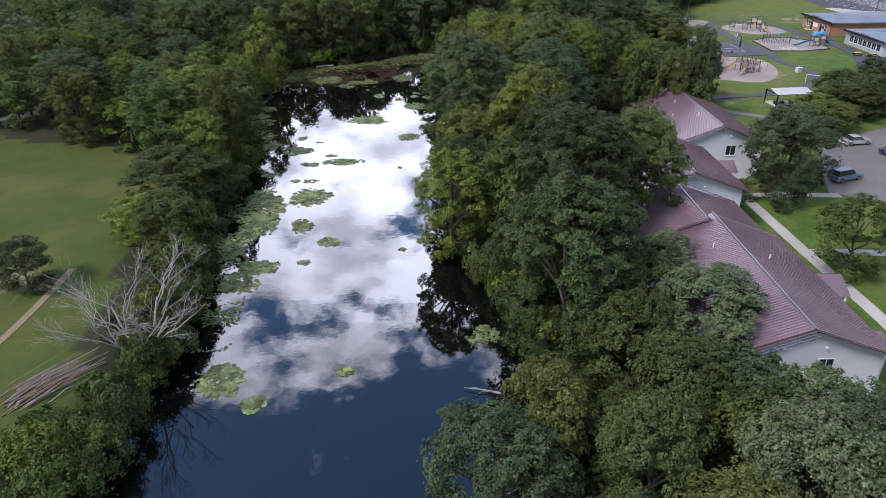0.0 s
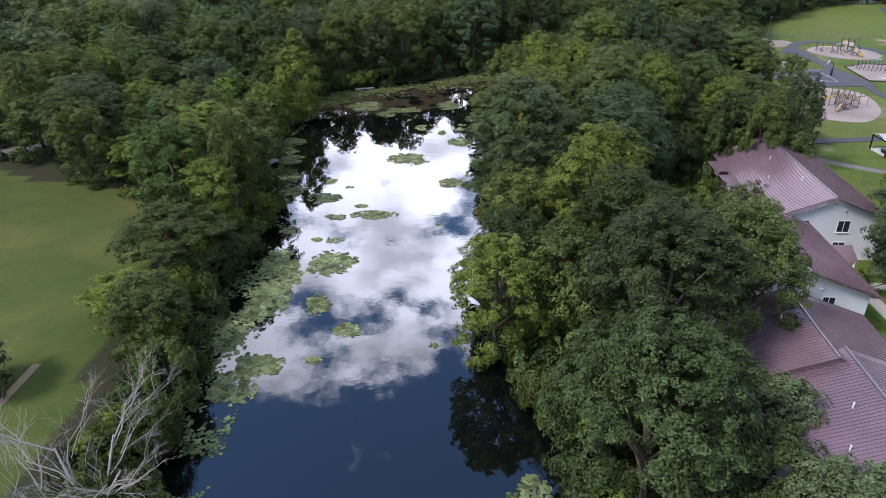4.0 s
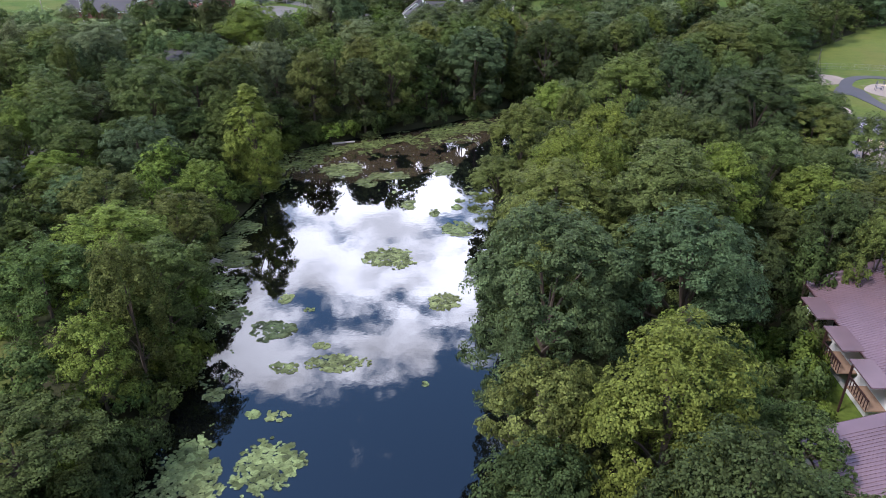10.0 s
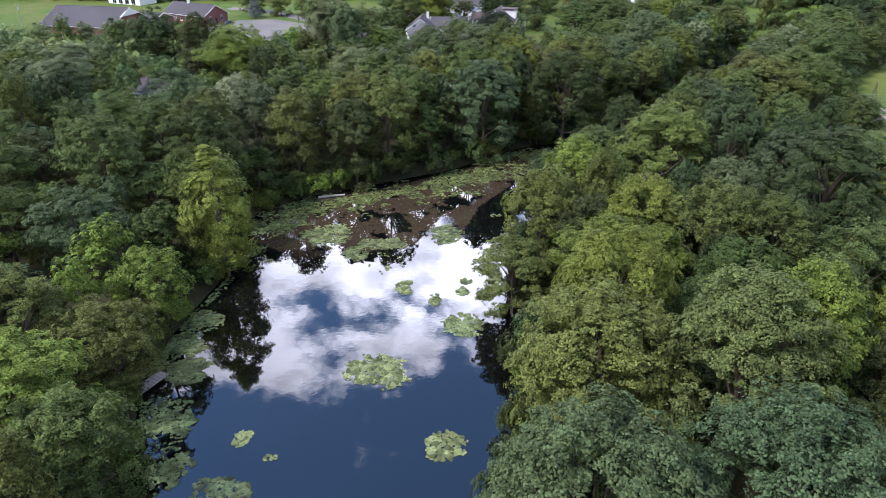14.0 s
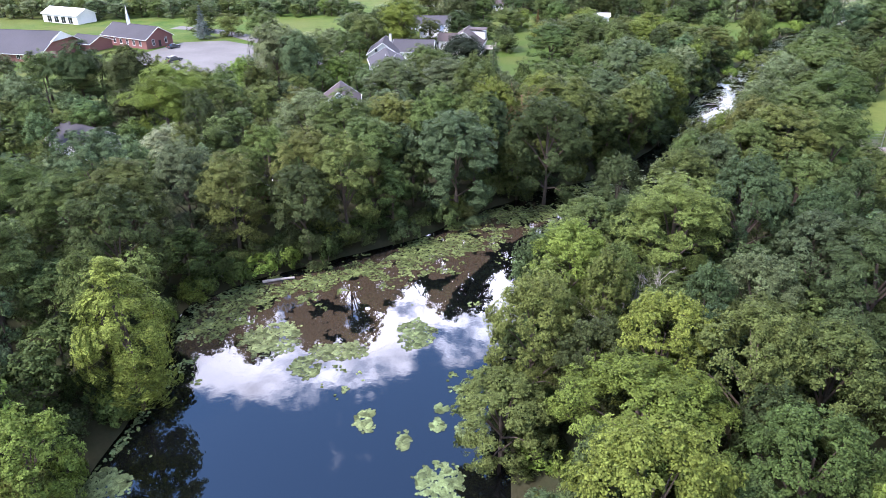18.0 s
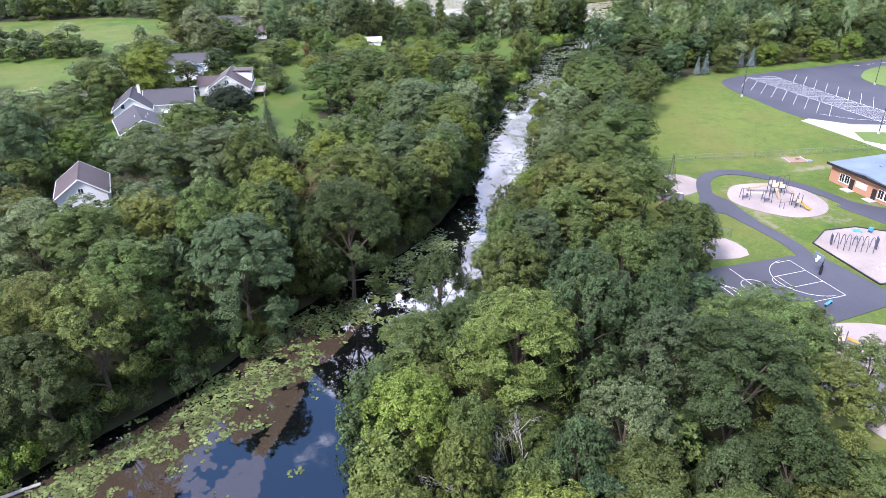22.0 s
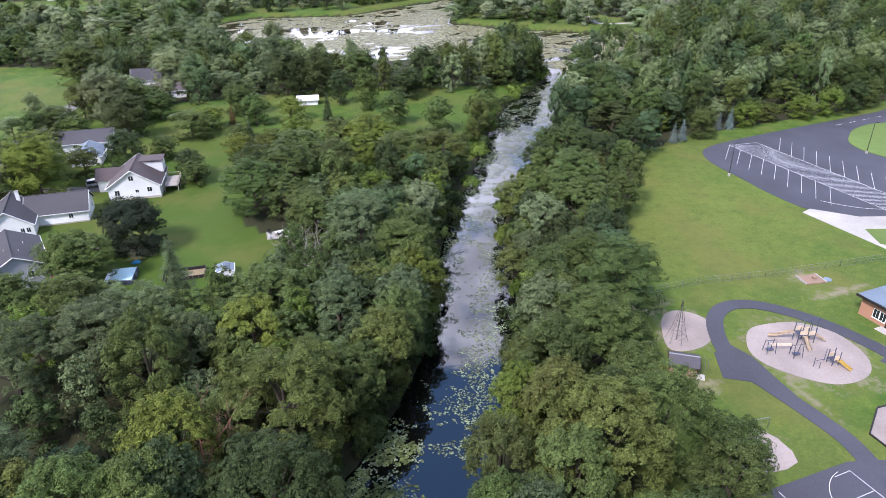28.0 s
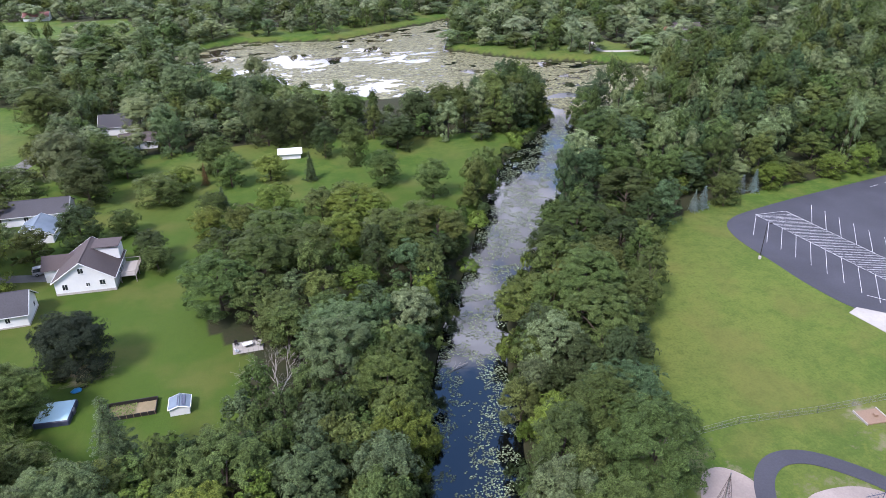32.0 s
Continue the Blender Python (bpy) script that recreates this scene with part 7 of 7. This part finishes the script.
for k in range(6):
    a = 6.283 * k / 6 + 0.3
    foot = (1.7 * math.cos(a), 1.7 * math.sin(a))
    part("anchor", B(foot[0] - 0.1, foot[1] - 0.1, -0.1, foot[0] + 0.1, foot[1] + 0.1, 0.12, bevel=0.02), STEEL, e)
    part("rope", tube(bmesh.new(), [(*foot, 0), (0.55 * foot[0], 0.55 * foot[1], 2.6), (0, 0, 7.3)], 0.02, 0.02, 4), DARKTRIM, e)
for q in range(1, 8):
    z = 0.75 * q
    f = 1 - 0.45 * z / 2.6 if z < 2.6 else 0.55 * (7.3 - z) / 4.7
    ring = [(1.7 * f * math.cos(6.283 * k / 6 + 0.3), 1.7 * f * math.sin(6.283 * k / 6 + 0.3), z) for k in range(7)]
    part("net_ring", tube(bmesh.new(), ring, 0.015, 0.015, 4, cap=False), DARKTRIM, e)
tagged(e, "tall narrow climbing net of dark rope on a mast", "climbing net")
# hexagon area
e = empty("climbing_arches", 92.6, 187.6, G + 0.06, -35)
for k in range(7):
    x = -2.6 + 0.85 * k
    pts = [(x, -1.2 + 1.2 * math.cos(radians(t)) - 0.3 * k % 0.5, 2.3 * math.sin(radians(t))) for t in range(0, 181, 20)]
    part("arch", tube(bmesh.new(), pts, 0.05, 0.05, 6), NAVY, e)
part("ladder_panel", B(-3.4, -1.5, 0.1, -3.3, -0.4, 1.9, bevel=0.02), NAVY, e)
part("ladder_panel", B(3.2, -1.2, 0.1, 3.35, -0.2, 2.1, bevel=0.02), NAVY, e)
part("canopy", B(-0.3, 0.2, 2.2, 1.0, 1.2, 2.3, bevel=0.03), TURQ, e)
tagged(e, "dark arched climbing bars with blue canopy on wood chips", "climbing frame")
play_tower(101.2, 181.6, 10, [(0, 0, 1.8, 1.5), (-1.7, 0.2, 1.4, 1.4)], [(-2.4, 0.2, 1.5, 4.4, 165, TURQ, 0.7), (0.8, 0.2, 1.8, 3.0, 20, TURQ, 0.7)], "climbing frame with large bright blue slides", TURQ, NAVY, [((0.8, -1.4, 1.6), (3.6, -1.4, 1.6))])
for x, y, m, w in ((99.2, 190.2, TURQ, "turquoise"), (101.6, 187.6, RED, "red")):
    e = empty("spring_rocker", x, y, G + 0.06, 30)
    part("spring", tube(bmesh.new(), [(0, 0, 0), (0, 0, 0.5)], 0.12, 0.12, 8), STEEL, e)
    part("body", B(-0.7, -0.35, 0.45, 0.7, 0.35, 0.75, bevel=0.12), m, e)
    part("seat_back", B(-0.65, -0.3, 0.75, -0.5, 0.3, 1.05, bevel=0.05), m, e)
    tagged(e, f"small {w} plastic spring rocker on wood chips", "spring rocker", "spring rockers")
for k in range(46):
    a, r = RNG.uniform(0, 6.283), 1.9 * math.sqrt(RNG.uniform(0, 1))
    bm = bmesh.new()
    bmesh.ops.create_icosphere(bm, subdivisions=1, radius=0.14, matrix=Matrix.Diagonal((1, 1, 0.6, 1)))
    o = part("stone", bm, STONE)
    o.matrix_world = pose(92.0 + 1.25 * r * math.cos(a), 179.4 + 0.85 * r * math.sin(a), G + 0.1)
    tagged(o, "small pale stone set in the wood chips", "stone", "ring of stones")
# big play area
BROWNSTEEL = mat("brown_painted_steel", (0.15, 0.11, 0.10), (0.11, 0.085, 0.08), 3, 0.5, bump=0.0)
play_tower(69.6, 155.6, 25, [(0, 0, 1.9, 1.6), (2.0, 0.3, 1.4, 1.5), (-0.4, -2.2, 1.2, 1.5), (1.8, -2.2, 1.7, 1.5)], [(2.8, 0.2, 1.5, 3.2, -20, TAN), (-1.2, -2.4, 1.2, 2.6, 200, TAN), (-0.9, 0.4, 1.9, 3.0, 150, YELLOW)],
           "large grey and tan climbing frame with several slides", None, BROWNSTEEL, [((2.6, -2.6, 2.2), (5.2, -2.8, 2.2)), ((5.2, -2.8, -0.2), (5.2, -2.8, 2.2))])
play_tower(66.6, 166.5, -10, [(0, 0, 1.2, 1.3), (1.5, 0, 1.0, 1.2)], [(2.2, 0, 1.1, 2.2, 0, YELLOW)], "small climbing frame with yellow slide", None, NAVY)
bay_swing(62.6, 163.2, 20, "dark steel swing frame on wood chips")


def hoop(x, y, rz):
    e = empty("basketball_hoop", x, y, G + 0.09, rz)
    part("pole", tube(bmesh.new(), [(0, 0, -0.3), (0, 0, 2.6), (-0.9, 0, 3.2)], 0.09, 0.08, 8), BLACK, e)
    bd = part("backboard", B(-1.15, -0.9, 2.75, -1.05, 0.9, 3.8, bevel=0.03), FLATROOF, e)
    part("target", B(-1.17, -0.3, 3.0, -1.155, 0.3, 3.45), WHITE, bd)
    part("rim", tube(bmesh.new(), [(-1.4 + 0.23 * math.cos(t), 0.23 * math.sin(t), 2.95) for t in np.linspace(0, 6.283, 15)], 0.02, 0.02, 5, cap=False), YELLOW, e)
    part("net", tube(bmesh.new(), [(-1.4, 0, 2.95), (-1.4, 0, 2.5)], 0.22, 0.12, 8, cap=False), WHITE, e)
    part("pad", B(-0.16, -0.16, 0, 0.16, 0.16, 1.6, bevel=0.04), BLACK, e)
    return tagged(e, "black basketball hoop with grey backboard at the court", "basketball hoop", "hoops")


hoop(80.0, 181.3, 0)
hoop(57.2, 181.3, 180)


def bench(x, y, rz):
    e = empty("bench", x, y, G + 0.095, rz)
    part("seat", B(-0.9, -0.2, 0.42, 0.9, 0.2, 0.48, bevel=0.015), BLUE, e)
    for sx in (-0.7, 0.7):
        part("leg", B(sx - 0.04, -0.16, 0, sx + 0.04, 0.16, 0.42), BLACK, e)
    return tagged(e, "small blue-grey bench beside the court", "bench")


bench(74.5, 174.1, 20)


def goal(x, y, rz, w=4.2, h=1.8):
    e = empty("goal_frame", x, y, G, rz)
    for sx in (-w / 2, w / 2):
        part("upright", tube(bmesh.new(), [(sx, 0, -0.2), (sx, 0, h)], 0.05, 0.05, 7), STEEL, e)
        part("stay", tube(bmesh.new(), [(sx, 0, h), (sx, 1.2, 0)], 0.03, 0.03, 5), STEEL, e)
    part("crossbar", tube(bmesh.new(), [(-w / 2, 0, h), (w / 2, 0, h)], 0.05, 0.05, 7), STEEL, e)
    return tagged(e, "thin pale metal goal frame on the grass", "goal")


goal(73.6, 196.6, -12)
small_goal = goal(79.6, 142.8, -35, 2.6, 1.9)
for child in small_goal.children:
    child.data.materials[0] = WHITE
small_goal["label"] = "small white metal goal frame beside the path"
e = empty("hatch_cover", 113.0, 222.6, G, -12)
part("platform", B(-2.0, -1.5, -0.2, 2.0, 1.5, 0.18, bevel=0.03), WOOD, e)
part("rim", B(-2.1, -1.6, 0.02, -1.95, 1.6, 0.32), CONCRETE, e)
part("rim", B(1.95, -1.6, 0.02, 2.1, 1.6, 0.32), CONCRETE, e)
part("box", B(0.3, -0.3, 0.18, 0.9, 0.3, 0.6, bevel=0.03), WOOD, e)
tagged(e, "low square timber platform on the grass", "platform")
e = empty("utility_box", 82.0, 153.6, G, 20)
part("cabinet", B(-0.6, -0.4, -0.1, 0.6, 0.4, 1.0, bevel=0.04), SIDING, e)
part("lid", B(-0.65, -0.45, 1.0, 0.65, 0.45, 1.08, bevel=0.03), WHITE, e)
tagged(e, "small pale utility box beside the footpath", "utility box")
e = empty("manhole", 115.8, 221.4, G)
part("cover", tube(bmesh.new(), [(0, 0, -0.2), (0, 0, 0.1)], 0.75, 0.75, 16), FLATROOF, e)
tagged(e, "round grey-green concrete cover in the grass", "cover")
SHEDROOF = mat("grey_ribbed_metal", (0.10, 0.09, 0.10), (0.075, 0.07, 0.078), 0.8, 0.45, 0.3, 0.03)
tagged(part("pavement", prism(bmesh.new(), [(63.8, 130.4), (64.4, 125.6), (70.4, 126.2), (70.6, 131.0)], G - 0.3, G + 0.07), CONCRETE), "pale concrete slab under the shelter", "pavement", kind="structure")
e = empty("shelter", 67.2, 128.0, G + 0.07, 4)
bm = bmesh.new()
v = [bm.verts.new(p) for p in ((-3.6, -2.4, 2.5), (3.6, -2.4, 2.5), (3.6, 0.2, 3.1), (-3.6, 0.2, 3.1), (3.6, 2.4, 2.5), (-3.6, 2.4, 2.5))]
for f in ((0, 1, 2, 3), (3, 2, 4, 5)):
    bm.faces.new([v[i] for i in f])
bmesh.ops.solidify(bm, geom=bm.faces[:], thickness=0.09)
part("roof", bm, WHITE, e, "white low-pitched metal roof")
for sx in (-3.2, 3.2):
    for sy in (-2.1, 2.1):
        part("post", B(sx - 0.1, sy - 0.1, -0.3, sx + 0.1, sy + 0.1, 2.52), BLACK, e)
    part("beam", B(sx - 0.08, -2.2, 2.3, sx + 0.08, 2.2, 2.45), BLACK, e)
tagged(e, "open shelter with white roof and dark posts on concrete", "shelter")
# timber shed with a ribbed roof
sh = gable_house("garden_shed", 73.4, 210.4, 52, 3.0, 3.8, 2.2, 2.9, WOOD, SHEDROOF, "brown timber shed with ribbed dark roof beside play area", category="shed", panels=True, over=0.3, trim=DARKTRIM, doors=[])
part("ramp", B(-1.6, -3.2, -0.2, -0.2, -2.0, 0.1, bevel=0.03), CONCRETE, sh)
for x, y, a in ((104.5, 170, 10), (107, 168, 30), (65.6, 127.6, 4), (68.6, 127.8, 4)):
    dark = x < 80
    e = empty("picnic_table", x, y, G + (0.07 if dark else 0.05), a)
    part("tabletop", B(-0.9, -0.4, 0.7, 0.9, 0.4, 0.76, bevel=0.01), NAVY if dark else YELLOW, e)
    for sy in (-0.75, 0.75):
        part("bench_seat", B(-0.9, sy - 0.14, 0.42, 0.9, sy + 0.14, 0.47, bevel=0.01), NAVY if dark else YELLOW, e)
    for sx in (-0.6, 0.6):
        part("leg_frame", B(sx - 0.05, -0.85, 0, sx + 0.05, 0.85, 0.7), BLACK, e)
    tagged(e, "dark metal picnic table with benches under the shelter" if dark else "yellow picnic table with benches beside the school", "picnic table", "picnic tables")


# ---- vehicles ----
TYRE = mat("tyre_rubber", (0.02, 0.02, 0.02), None, 5, 0.9, bump=0.0)


def car_paint(name, c):
    m = mat(name, c, tuple(v * 0.92 for v in c), 1, 0.25, 0.3, 0.0, 0.6)
    return m


def car(x, y, rz, paint, label, suv=False, L=4.6):
    e = empty("car", x, y, G + 0.05, rz)
    W, H = 1.8, 1.75 if suv else 1.45
    belt = 1.0 if suv else 0.88

    def hull(prof, w0, w1, m, name):
        bm = bmesh.new()
        sides = []
        for s in (-1, 1):
            sides.append([bm.verts.new((p[0], s * (w0 + (w1 - w0) * p[2]) / 2, p[1])) for p in prof])
        n = len(prof)
        bm.faces.new(sides[0])
        bm.faces.new(sides[1][::-1])
        for i in range(n):
            bm.faces.new((sides[0][i], sides[1][i], sides[1][(i + 1) % n], sides[0][(i + 1) % n]))
        bmesh.ops.recalc_face_normals(bm, faces=bm.faces)
        return part(name, bm, m, e)

    hull([(-L / 2, 0.3, 0), (L / 2, 0.3, 0), (L / 2, 0.68, 0), (L / 2 - 0.15, 0.78, 0), (L * 0.22, belt, 0), (-L / 2 + 0.05, belt + 0.02, 0)], W, W, paint, "body")
    rear = -L / 2 + (0.15 if suv else 0.75)
    hull([(L * 0.22, belt, 0), (L * 0.06, H - 0.06, 1), (rear + (0.2 if suv else 0.55), H - 0.06, 1), (rear, belt, 0)], W - 0.06, W - 0.4, GLASS, "windows")
    hull([(L * 0.07, H - 0.06, 1), (L * 0.05, H, 1), (rear + (0.3 if suv else 0.6), H, 1), (rear + (0.18 if suv else 0.5), H - 0.06, 1)], W - 0.05, W - 0.38, paint, "roof")
    for sx in (-L * 0.31, L * 0.31):
        for sy in (-W / 2 + 0.05, W / 2 - 0.05):
            wh = part("wheel", tube(bmesh.new(), [(sx, sy - 0.11, 0.32), (sx, sy + 0.11, 0.32)], 0.33, 0.33, 14), TYRE, e)
            part("rim", tube(bmesh.new(), [(sx, sy - 0.115, 0.32), (sx, sy + 0.115, 0.32)], 0.2, 0.2, 10), STEEL, wh)
    for sy in (-0.62, 0.62):
        part("headlight", B(L / 2 - 0.06, sy - 0.18, 0.55, L / 2 + 0.02, sy + 0.18, 0.68, bevel=0.02), GLASS, e)
        part("tail_light", B(-L / 2 - 0.02, sy - 0.16, 0.65, -L / 2 + 0.05, sy + 0.16, 0.85, bevel=0.02), RED, e)
        part("mirror", B(L * 0.14, sy * 1.5 - 0.08, belt, L * 0.17, sy * 1.5 + 0.08, belt + 0.14, bevel=0.02), paint, e)
    return tagged(e, label, "car", "parked cars")


SILVER, DARKBLUE, DARKGREY = car_paint("silver_paint", (0.5, 0.5, 0.5)), car_paint("dark_blue_paint", (0.03, 0.05, 0.09)), car_paint("dark_grey_paint", (0.07, 0.08, 0.09))
WHITEPAINT, REDPAINT, BLUEGREY = car_paint("white_car_paint", (0.75, 0.75, 0.75)), car_paint("red_car_paint", (0.4, 0.02, 0.03)), car_paint("blue_grey_paint", (0.2, 0.26, 0.32))
car(67.5, 104.6, 8, SILVER, "silver saloon car parked on worn asphalt")
car(71.0, 99.6, 8, DARKBLUE, "dark blue saloon car parked on worn asphalt")
car(57.6, 89.6, 20, BLUEGREY, "blue-grey estate car parked beside the lawn", True, 5.0)
car(81, 92, 95, DARKGREY, "dark grey car parked beside the apartments", True)
car(-98, 326, 62, DARKGREY, "dark car parked before the church")
car(-90, 305, 60, DARKGREY, "dark pickup parked in the church car park", True, 5.2)
car(-9.2, 325.6, 8, SILVER, "silver grey car parked on the drive", True, 4.6)
car(-14.2, 279.6, 80, REDPAINT, "red car parked beside the grey house")
car(-12.0, 283.0, 80, WHITEPAINT, "white car parked beside the grey house")

# ---- back gardens ----
e = empty("swimming_pool", -3.6, 273.6, G, -12)
part("wall", B(-2.6, -2.6, -0.2, 2.6, 2.6, 0.9, bevel=0.1), NAVY, e)
POOL = mat("pool_cover", (0.55, 0.76, 0.80), (0.48, 0.70, 0.75), 0.7, 0.3, bump=0.1)
part("cover", B(-2.4, -2.4, 0.86, 2.4, 2.4, 0.97, bevel=0.03), POOL, e)
for k in range(5):
    part("ladder_step", B(2.6, -0.4, 0.15 + 0.2 * k, 2.85, 0.4, 0.19 + 0.2 * k), STEEL, e)
tagged(e, "above-ground pool with pale turquoise cover on lawn", "swimming pool")
e = empty("vegetable_garden", 7.4, 270.2, G, -8)
part("bed", B(-3.6, -1.7, -0.2, 3.6, 1.7, 0.08, bevel=0.03), DIRT, e)
for sx, sy, lx, ly in ((0, -1.8, 3.8, 0.04), (0, 1.8, 3.8, 0.04), (-3.75, 0, 0.04, 1.8), (3.75, 0, 0.04, 1.8)):
    part("fence_panel", B(sx - lx, sy - ly, 0, sx + lx, sy + ly, 0.7), BLACK, e)
for k in range(8):
    part("post", B(-3.7 + 1.05 * k - 0.04, -1.86, 0, -3.7 + 1.05 * k + 0.04, -1.78, 0.9), WOOD, e)
tagged(e, "fenced vegetable bed with dark fabric sides on lawn", "vegetable garden")
V, F = leaf_kites(np.stack([RNG.uniform(-3.4, 0.6, 420), RNG.uniform(-1.5, 1.5, 420), RNG.uniform(0.1, 0.45, 420)], 1), RNG.normal(0, 0.4, (420, 3)) + (0, 0, 1), 0.3)
o = new("vegetables", quads_mesh("vegetables", V, F, LEAF))
o.matrix_world = pose(7.4, 270.2, G, 0, 0, -8)
o.color = (0.14, 0.19, 0.05, 1)
tagged(o, "low green vegetable plants in the garden bed", "vegetables", kind="stuff")
sb = gable_house("storage_box", 14.6, 267.4, -8, 3.0, 2.8, 1.5, 2.0, SIDING, FLATROOF, "small grey storage shed on the lawn", category="shed", over=0.15)
for k in range(3):
    part("roof_panel", B(0.1 + 0.42 * k - 0.4, -1.2, 1.92 - 0.07 * k, 0.1 + 0.42 * k - 0.05, 1.2, 1.97 - 0.07 * k), NAVY, sb)
e = empty("patio", 27, 280.4, G, -6)
for i in range(6):
    for j in range(4):
        part("paving_slab", B(-2.6 + 0.88 * i, -1.8 + 0.9 * j, -0.1, -2.6 + 0.88 * i + 0.85, -1.8 + 0.9 * j + 0.87, 0.06, bevel=0.01), CONCRETE, e)
tagged(e, "square stone patio beside trees on the lawn", "patio")
for x, y, a, m in ((25.2, 281.6, 10, BLACK), (28.6, 281.8, -20, BLACK), (29.4, 279.4, 80, NAVY), (25.0, 279.2, 100, SIDING)):
    e = empty("garden_chair", x, y, G + 0.06, a)
    part("seat", B(-0.3, -0.3, 0.36, 0.3, 0.3, 0.44, bevel=0.02), m, e)
    part("backrest", B(-0.3, 0.24, 0.44, 0.3, 0.32, 0.95, bevel=0.02), m, e)
    for sx in (-0.26, 0.26):
        for sy in (-0.26, 0.26):
            part("leg", B(sx - 0.03, sy - 0.03, 0, sx + 0.03, sy + 0.03, 0.36), m, e)
    tagged(e, "dark garden chair on the stone patio", "chair", "patio chairs")
e = empty("garden_table", 27, 280.3, G + 0.06, 5)
part("tabletop", B(-0.9, -0.55, 0.68, 0.9, 0.55, 0.74, bevel=0.02), SIDING, e)
for sx in (-0.75, 0.75):
    for sy in (-0.42, 0.42):
        part("leg", B(sx - 0.03, sy - 0.03, 0, sx + 0.03, sy + 0.03, 0.68), STEEL, e)
tagged(e, "pale grey garden table on the patio", "table")
for k in range(3):
    e = empty("planter_box", -10.6 + 1.15 * k, 288.2, G, -6)
    part("box", B(-0.5, -0.5, -0.1, 0.5, 0.5, 0.4, bevel=0.02), BLACK, e)
    part("soil", B(-0.42, -0.42, 0.3, 0.42, 0.42, 0.41), SOIL, e)
    tagged(e, "square black planter standing on the lawn", "planter", "planters")
bm = bmesh.new()
bmesh.ops.create_icosphere(bm, subdivisions=2, radius=0.6, matrix=Matrix.Diagonal((1.6, 1, 0.5, 1)))
for v in bm.verts:
    v.co += Vector((noise.noise(v.co * 2.0), noise.noise(v.co * 2.0 + Vector((5, 0, 0))), noise.noise(v.co * 2 + Vector((0, 7, 0))))) * 0.2
o = part("tarpaulin", bm, BLUE)
o.matrix_world = pose(-1.0, 278.9, G + 0.2)
tagged(o, "crumpled bright blue tarpaulin under the round tree", "tarpaulin")
slab("ballcourt", [(-47, 246), (-42, 248), (-40, 242), (-45, 240)], OLDASPHALT, "patch of grey paving among trees", "paving", 0.02)
